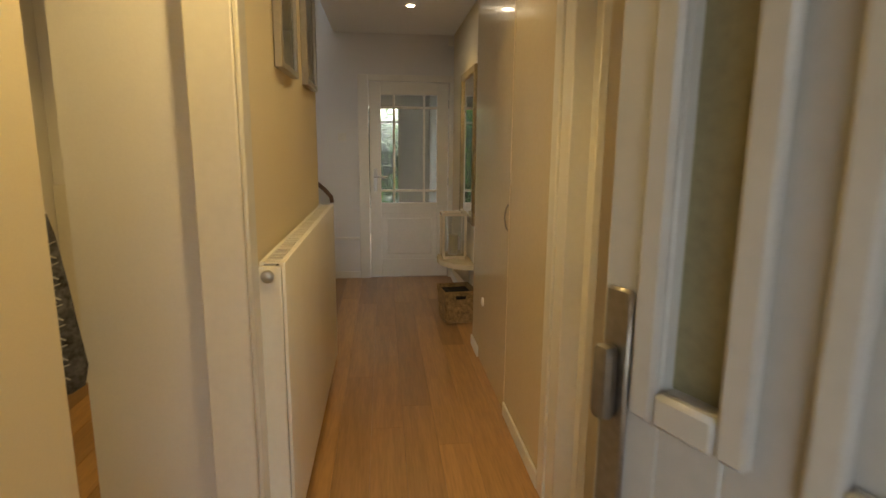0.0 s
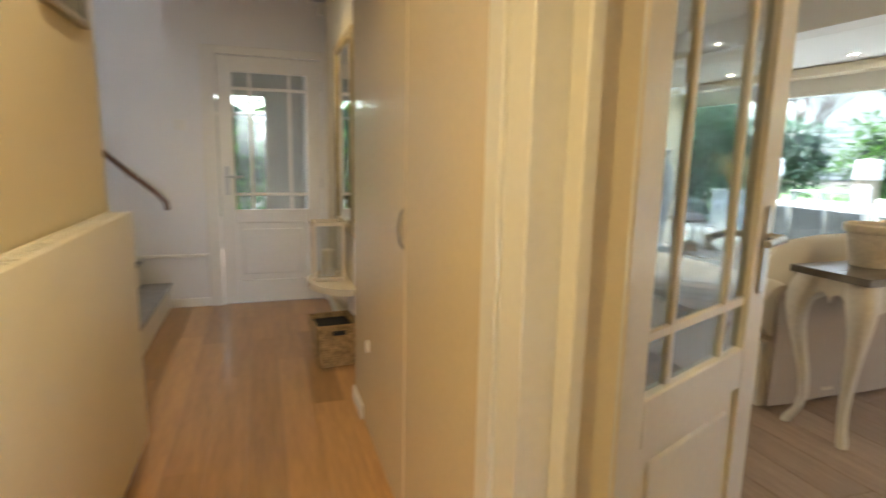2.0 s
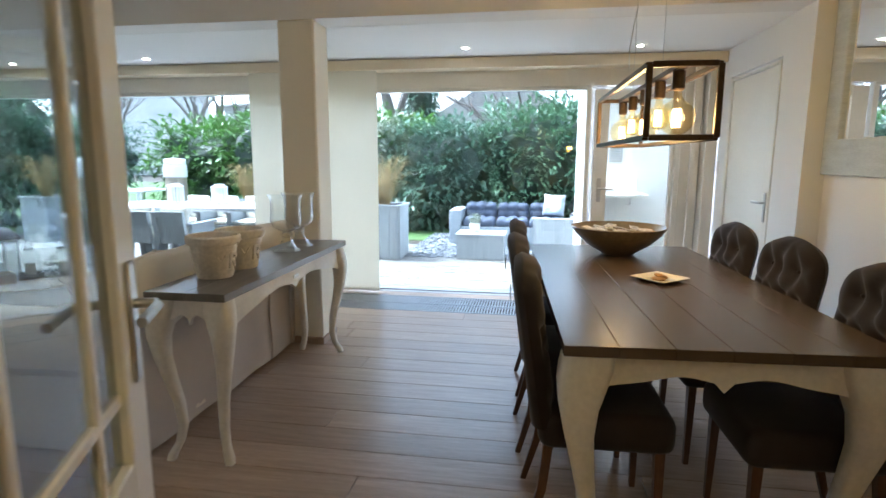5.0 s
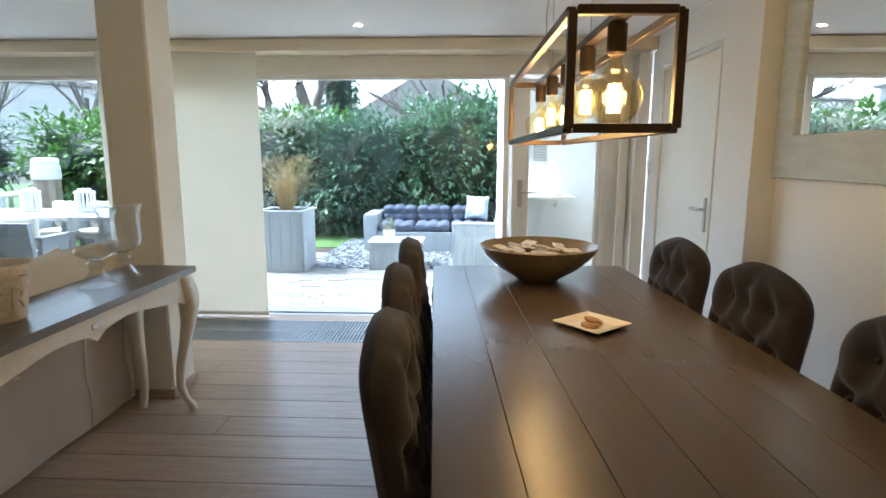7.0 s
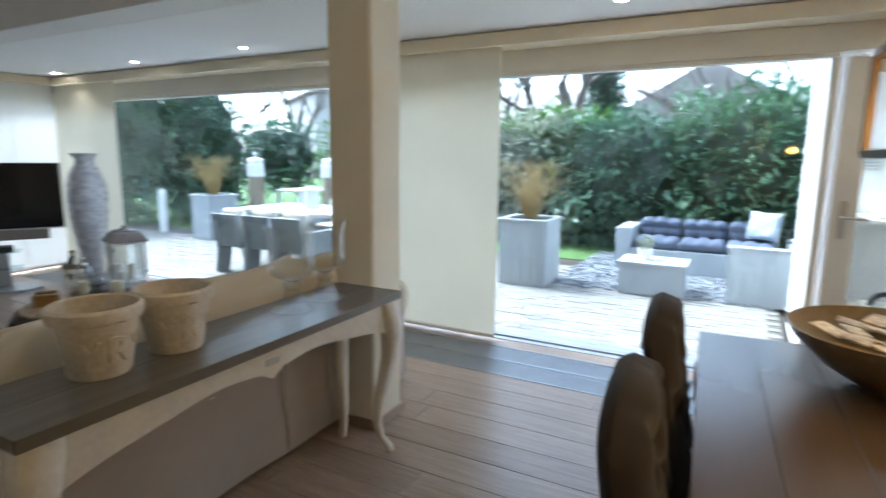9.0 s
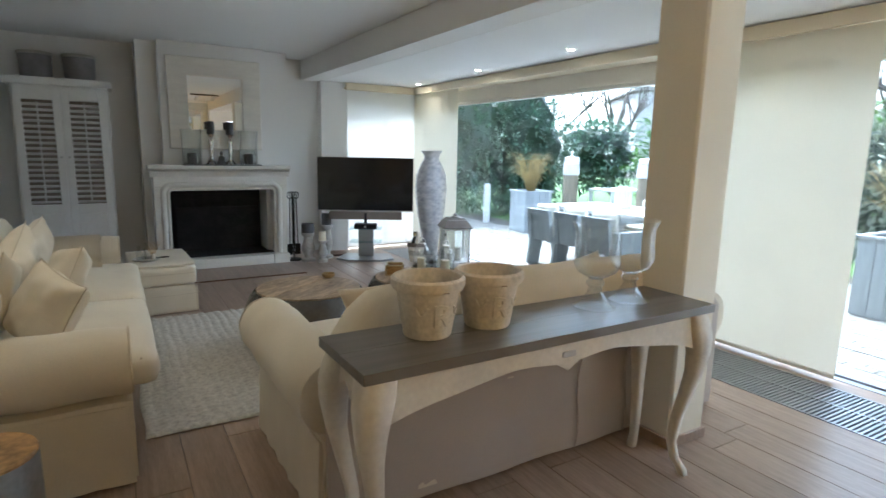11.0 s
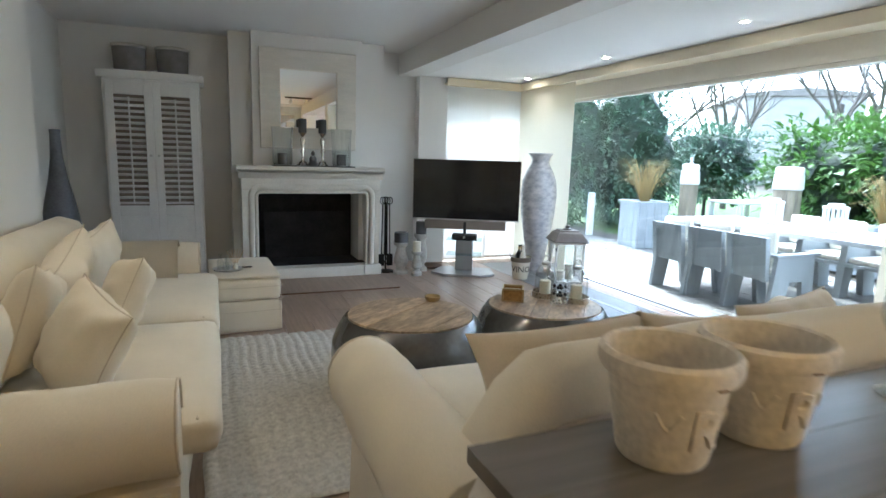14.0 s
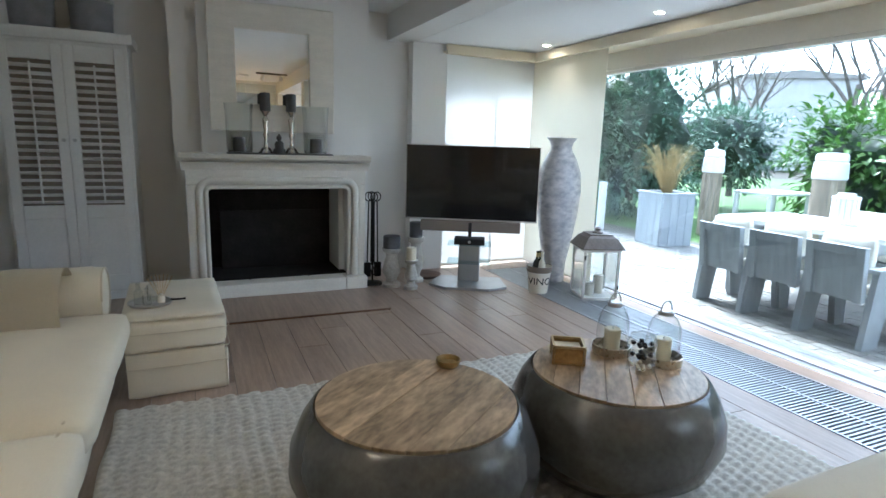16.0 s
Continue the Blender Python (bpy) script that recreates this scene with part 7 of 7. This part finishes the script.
# garden dining set
TOPWHITE = mat("whitewashed_table_planks", (0.50, 0.51, 0.52), 0.6, var=0.08, scale=5, fine=30, stretch=(5, 0.6, 1), bump=0.05, rand=0.08)
gt = thing("garden_dining_table", pose(7.98, 6.05, GZ), "long grey plank garden dining table on the terrace", "garden table")
for i in range(5):
    part("top_plank", B(-0.50 + 0.2 * i + 0.002, -1.35, 0.70, -0.50 + 0.2 * (i + 1) - 0.002, 1.35, 0.745, bev=0.004), TOPWHITE, gt)
for sy in (-1, 1):
    for sx in (-1, 1):
        part("leg", B(sx * 0.40 - 0.06, sy * 1.15 - 0.06, 0, sx * 0.40 + 0.06, sy * 1.15 + 0.06, 0.70, bev=0.006), GREYPLANK, gt)
    part("cross_rail", B(-0.34, sy * 1.15 - 0.04, 0.58, 0.34, sy * 1.15 + 0.04, 0.699, bev=0.004), GREYPLANK, gt)


def plank_chair(m, label):
    """Faces local +x, back at x = -0.25."""
    d = thing("garden_chair", m, label, "garden chair", "garden dining chairs")
    for s in (-1, 1):
        part("side_leg", prism(bmesh.new(), [(-0.30, 0.0), (-0.12, 0.0), (-0.06, 0.33), (0.10, 0.33), (0.16, 0.0), (0.28, 0.0), (0.24, 0.56), (-0.24, 0.56)], "y", s * 0.235 - 0.022, s * 0.235 + 0.022), GREYPLANK, d, smooth=False)
        part("armrest", B(-0.27, s * 0.235 - 0.04, 0.561, 0.30, s * 0.235 + 0.04, 0.59, bev=0.004), GREYPLANK, d)
    part("back_panel", B(-0.018, -0.205, 0.0, 0.018, 0.205, 0.40, bev=0.004, m=pose(-0.27, 0, 0.34, 0, -7, 0)), GREYPLANK, d)
    part("back_frame", boxes((-0.045, -0.21, 0.0, -0.019, -0.15, 0.41), (-0.045, 0.15, 0.0, -0.019, 0.21, 0.41), (-0.045, -0.15, 0.34, -0.019, 0.15, 0.41), bev=0.003), GREYPLANK, d, m=pose(-0.27, 0, 0.34, 0, -7, 0))
    part("seat", B(-0.24, -0.212, 0.34, 0.26, 0.212, 0.38, bev=0.004), GREYPLANK, d)
    part("seat_cushion", soft_block(-0.22, -0.20, 0.381, 0.25, 0.20, 0.45, 0.03, 0.01, 6, 0.004), CHINA, d, "white seat cushion")
    part("back_cushion", soft_block(-0.235, -0.19, 0.45, -0.15, 0.19, 0.80, 0.04, 0.0, 6, 0.006), CHINA, d, "white back cushion")
    return d


gc = plank_chair(pose(7.22, 6.86, GZ), "chunky grey plank garden chair with white cushions")
for y in (6.37, 5.89):
    copy_thing(gc, pose(7.24, y, GZ))
for y in (6.80, 6.30, 5.80, 5.3):
    copy_thing(gc, pose(8.80, y, GZ, 0, 0, 180))
LANTW = mat("white_slatted_lantern", (0.75, 0.75, 0.75), 0.5, var=0.03)
for x, y in ((8.05, 6.55), (8.02, 5.85)):
    d = thing("table_lantern", pose(x, y, GZ + 0.745), "white slatted lantern on the garden dining table", "lantern", "lanterns on the garden table")
    part("base", lathe(bmesh.new(), [(0, 0), (0.11, 0), (0.11, 0.02), (0, 0.02)], 20, caps=False), LANTW, d)
    part("lid", lathe(bmesh.new(), [(0.115, 0.235), (0.11, 0.255), (0.07, 0.262), (0.07, 0.285), (0, 0.287)], 20, caps=False), LANTW, d)
    for k in range(16):
        a = 2 * math.pi * k / 16
        part("slat", B(-0.003, -0.012, 0.02, 0.003, 0.012, 0.236, m=pose(0.104 * math.cos(a), 0.104 * math.sin(a), 0, 0, 0, math.degrees(a))), LANTW, d)
# mooring posts
DRIFT = mat("weathered_driftwood", (0.33, 0.27, 0.20), 0.9, var=0.3, scale=5, fine=30, stretch=(6, 6, 0.6), bump=0.2)
for x, y, r0, zt in ((10.35, 10.0, 0.15, 1.05), (10.9, 8.5, 0.205, 1.05)):
    d = thing("mooring_post", pose(x, y, GZ), "weathered wooden mooring post with a white cap on the terrace", "post", "mooring posts")
    bm = bmesh.new()
    loops = [[((r0 + 0.012 * noise.noise(Vector((a * 3, z, x)))) * math.cos(a), (r0 + 0.012 * noise.noise(Vector((a * 3, z, y)))) * math.sin(a), z) for a in [2 * math.pi * k / 20 for k in range(20)]] for z in (0, 0.3, 0.6, 0.9, zt)]
    rings(bm, loops)
    part("timber", bm, DRIFT, d)
    r1 = r0 + 0.012
    part("cap", lathe(bmesh.new(), [(r1, zt - 0.03), (r1 + 0.006, zt), (r1 - 0.004, zt + 0.20), (r1 - 0.028, zt + 0.215), (r1 - 0.028, zt + 0.225), (r1 - 0.012, zt + 0.23), (r1 - 0.014, zt + 0.30), (r1 - 0.04, zt + 0.325), (0.0, zt + 0.34)], 28, caps=False), LANTW, d, "white painted cap")
    if r0 < 0.2:
        part("knob", lathe(bmesh.new(), [(0.05, zt + 0.33), (0.018, zt + 0.355), (0.015, zt + 0.39), (0.032, zt + 0.41), (0.026, zt + 0.44), (0.0, zt + 0.45)], 16, caps=False), LANTW, d, "turned white knob")
d = thing("garden_bench_table", pose(11.3, 9.6, GZ), "white garden side table at the back of the terrace", "garden table")
part("top", B(-0.5, -0.35, 0.70, 0.5, 0.35, 0.74, bev=0.004), LANTW, d)
for sx in (-1, 1):
    for sy in (-1, 1):
        part("leg", B(sx * 0.45 - 0.03, sy * 0.3 - 0.03, 0, sx * 0.45 + 0.03, sy * 0.3 + 0.03, 0.70), LANTW, d)
d = thing("garden_bollard", pose(8.9, 10.9, GZ), "slim white garden bollard lamp on the lawn", "bollard")
part("post", B(-0.05, -0.05, 0, 0.05, 0.05, 0.80, bev=0.006), LANTW, d)

# utility wing with white brick, seen through the back door
structure("wall_utility_garden", boxes((6.46, 0.80, -0.05, 8.0, 0.94, 2.5)), WHITEBRICK, "white painted brick wall of the utility wing", "wall")
bm = bmesh.new()
for k in range(30):
    for i in range(8):
        x = 6.47 + i * 0.19 + (0.095 if k % 2 else 0)
        if x + 0.18 < 8.0:
            box(bm, x, 0.94, 0.02 + k * 0.08, x + 0.18, 0.946, 0.02 + k * 0.08 + 0.068)
tagged(part("brick_courses", bm, WHITEBRICK, None, smooth=False), "white painted brick courses on the utility wing", "brickwork", kind="stuff")
structure("wall_utility", boxes((9.2, -0.6, -0.05, 9.3, 0.797, 2.5), (6.46, -0.7, -0.05, 9.3, -0.603, 2.5), (8.0, 0.70, -0.05, 9.197, 0.797, 1.0), (8.0, 0.70, 2.0, 9.197, 0.797, 2.5)), WALL, "white walls of the utility room", "wall")
structure("ceiling_utility", boxes((6.46, -0.7, 2.5, 9.3, 0.94, 2.6)), CEIL, "white utility room ceiling", "ceiling")
structure("floor_utility", boxes((6.46, -0.6, -0.05, 9.2, 0.80, -0.005)), STONE_WHITE, "pale tiled utility room floor", "floor")
structure("roof_fascia", boxes((6.46, 0.78, 2.45, 8.3, 1.18, 2.62), bev=0.005), LANTW, "white eaves board of the utility wing", "fascia")
# light and glowing panel are added, unseen, to brighten the utility room
lamp("utility_fill_light", "AREA", pose(7.8, 0.1, 2.49), 0.8, (0.93, 0.97, 1.0), size=0.6)
ul = thing("ceiling_panel_light", pose(7.8, 0.1, 2.4985), "unseen glowing ceiling panel added to light the utility room", "ceiling lamp")
part("panel", B(-0.3, -0.3, -0.004, 0.3, 0.3, 0.0), mat("panel_glow", (1.0, 0.97, 0.92), 0.5, emit=1.2, var=0, bump=0), ul)
cu = thing("utility_counter", pose(0, 0, 0), "white utility worktop with a steel sink", "counter")
part("worktop", B(8.45, -0.05, 0.84, 9.19, 0.69, 0.88, bev=0.004), CHINA, cu)
part("bracket", tube(bmesh.new(), [(9.19, 0.10, 0.70), (8.98, 0.10, 0.72), (8.94, 0.10, 0.78), (8.94, 0.10, 0.839)], 0.012, 8), STEEL, cu)
part("bracket", tube(bmesh.new(), [(9.19, 0.55, 0.70), (8.98, 0.55, 0.72), (8.94, 0.55, 0.78), (8.94, 0.55, 0.839)], 0.012, 8), STEEL, cu)
part("sink", boxes((8.62, 0.36, 0.8805, 9.0, 0.64, 0.884)), STEEL, cu)
part("tap", tube(bmesh.new(), [(9.08, 0.50, 0.88), (9.08, 0.50, 1.08), (9.04, 0.50, 1.13), (8.96, 0.50, 1.13), (8.93, 0.50, 1.08)], 0.012, 8), STEEL, cu)
wc = thing("white_canister", pose(8.75, 0.18, 0.8805), "white appliance on the utility worktop", "appliance")
part("case", B(-0.11, -0.10, 0, 0.11, 0.10, 0.22, bev=0.02, seg=2), CHINA, wc)
bh = thing("black_bag", pose(7.5, 0.35, -0.004), "white crate with a black bag in the utility room", "bag")
part("crate", B(-0.16, -0.16, 0.0, 0.16, 0.16, 0.30, bev=0.01), CHINA, bh)
part("handle", tube(bmesh.new(), [(0, 0.09 * math.cos(a), 0.30 + 0.10 * math.sin(a)) for a in [math.pi * k / 10 for k in range(11)]], 0.02, 8), DARK, bh, "black carrying handle")
for y in (0.30, 0.52):
    sp = thing("shutter_picture", pose(9.199, y, 1.42), "small white shutter panel on the utility wall", "wall panel")
    part("frame", boxes((-0.02, -0.09, -0.11, 0, -0.07, 0.11), (-0.02, 0.07, -0.11, 0, 0.09, 0.11), (-0.02, -0.07, -0.11, 0, 0.07, -0.09), (-0.02, -0.07, 0.09, 0, 0.07, 0.11)), GREYPAINT, sp)
    for k in range(5):
        part("slat", B(-0.015, -0.07, -0.075 + 0.035 * k, -0.002, 0.07, -0.055 + 0.035 * k), GREYPAINT, sp)

# houses behind the garden
ROOFGREY = mat("grey_roof_tiles", (0.30, 0.275, 0.25), 0.8, var=0.15, scale=3, fine=20, bump=0.1)
HOUSEWALL = mat("pale_house_wall", (0.46, 0.45, 0.43), 0.85, var=0.06, scale=2, fine=20)
HGLASS = mat("dark_house_glass", (0.06, 0.07, 0.08), 0.1, var=0.05, bump=0)


def house(x, y, w, d, eave, ridge, label, along="x", rz=0):
    h = thing("house", pose(x, y, GZ, 0, 0, rz), label, "house")
    part("wall", B(-d / 2, -w / 2, 0, d / 2, w / 2, eave), HOUSEWALL, h)
    if along == "x":
        part("roof", prism(bmesh.new(), [(-w / 2 - 0.4, eave - 0.2), (w / 2 + 0.4, eave - 0.2), (w / 2 + 0.4, eave), (0.0, ridge), (-w / 2 - 0.4, eave)], "x", -d / 2 - 0.3, d / 2 + 0.3), ROOFGREY, h, smooth=False)
    else:
        part("roof", prism(bmesh.new(), [(-d / 2 - 0.4, eave - 0.2), (d / 2 + 0.4, eave - 0.2), (d / 2 + 0.4, eave), (0.0, ridge), (-d / 2 - 0.4, eave)], "y", -w / 2 - 0.3, w / 2 + 0.3), ROOFGREY, h, smooth=False)
    for k in range(3):
        for z in ((1.0, 3.4) if eave > 4 else (1.0,)):
            yy = -w / 2 + w * (k + 0.5) / 3
            wd = part("window", boxes((-d / 2 - 0.04, yy - 0.6, z, -d / 2 - 0.001, yy + 0.6, z + 1.2)), LANTW, h)
            part("window_pane", boxes((-d / 2 - 0.05, yy - 0.52, z + 0.08, -d / 2 - 0.042, yy + 0.52, z + 1.12)), HGLASS, wd)
    return h


house(27, 2.7, 8.2, 8, 2.0, 4.65, "low house with a broad grey tiled gable roof behind the hedge")
house(30, 9.5, 8, 8, 2.6, 4.6, "far house with a grey tiled roof", along="y")
house(46, 36, 11, 8, 6.8, 7.2, "white two-storey house behind the bare trees", along="y", rz=-35)
house(52, 24, 10, 8, 6.2, 6.7, "pale two-storey house behind the bare trees", along="y", rz=-20)

# ---- floor boards and pavers, piece by piece ----
floor_living = tagged(new("floor_living"), "grey-brown oiled oak plank floor of the living room", "floor", "", "structure")
floor_hall = tagged(new("floor_hall"), "honey-coloured oak strip floor of the hall", "floor", "", "structure")
rng = random.Random(12)


def boards(parent, material, x0, x1, y0, y1, w, lengths, gap=0.0014):
    cache = {}
    n = round((x1 - x0) / w)
    for i in range(n):
        a = x0 + (x1 - x0) * i / n
        y = y0 - rng.uniform(0, lengths[0])
        while y < y1:
            L = rng.choice(lengths)
            s, e = max(y, y0), min(y + L, y1)
            y += L
            if e - s < 0.05:
                continue
            key = (round(e - s, 3))
            if key not in cache:
                ww = (x1 - x0) / n
                cache[key] = finish("plank", B(gap, gap, -0.02, ww - gap, e - s - gap, 0, bev=gap), material, False)
            ob = new("plank", cache[key])
            ob.matrix_basis = pose(a, s, 0)
            ob.parent = parent


boards(floor_living, GREYOAK, 1.0, 5.448, -0.28, 8.86, 0.202, (1.9, 2.2, 2.4))
boards(floor_living, GREYOAK, 5.982, 6.138, -0.28, 8.86, 0.156, (2.2, 2.4))
boards(floor_living, GREYOAK, -0.70, 1.0, 6.28, 8.86, 0.2, (1.9, 2.4))
boards(floor_hall, OAK, -0.20, 0.90, 0.0, 5.92, 0.157, (1.2, 1.6, 2.0), 0.0004)
boards(floor_hall, OAK, -1.62, -0.20, 0.0, 5.92, 0.157, (1.6, 2.0))
structure("floor_porch", boxes((-1.1, -1.6, -0.02, 1.2, -0.003, 0), (0.90, 0.003, -0.02, 0.9985, 2.0, -0.001), (-0.7, 5.923, -0.02, 1.0, 6.277, -0.001), (5.45, -0.28, -0.02, 5.98, 0.328, 0), (5.45, 8.522, -0.02, 5.98, 8.86, 0)), GREYOAK, "oak threshold boards and porch floor", "floor")

terrace_bed = tagged(new("paving"), "pale clay pavers laid in rows on the terrace", "paving", "", "structure")
PW, PL = 0.10, 0.20
paver = finish("paver", B(0.003, 0.003, -0.03, PW - 0.003, PL - 0.003, 0, bev=0.004), PAVER, False)
bm = bmesh.new()
count = 0
for i in range(32):
    for k in range(58):
        x, y = 6.46 + i * PW, 0.99 + k * PL + (PL / 2 if i % 2 else 0)
        if x > 8.5 and y < 3.2 or y > 12.3 or (x > 8.9 and y > 9.2):
            continue
        z = GZ - 0.004 + rng.uniform(-0.003, 0.003)
        if 1.0 <= y < 3.1 and i < 20 and count < 200 or 4.9 <= y < 7.4 and i < 8 and count < 300:
            ob = new("paver", paver)
            ob.matrix_basis = pose(x, y, z)
            ob.parent = terrace_bed
            count += 1
        else:
            box(bm, x + 0.003, y + 0.003, z - 0.03, x + PW - 0.003, y + PL - 0.003, z)
me = bpy.data.meshes.new("paver_field")
bm.to_mesh(me)
bm.free()
me.materials.append(PAVER)
tagged(new("paver_field", me), "pale clay pavers further out on the terrace", "paving", "", "stuff")
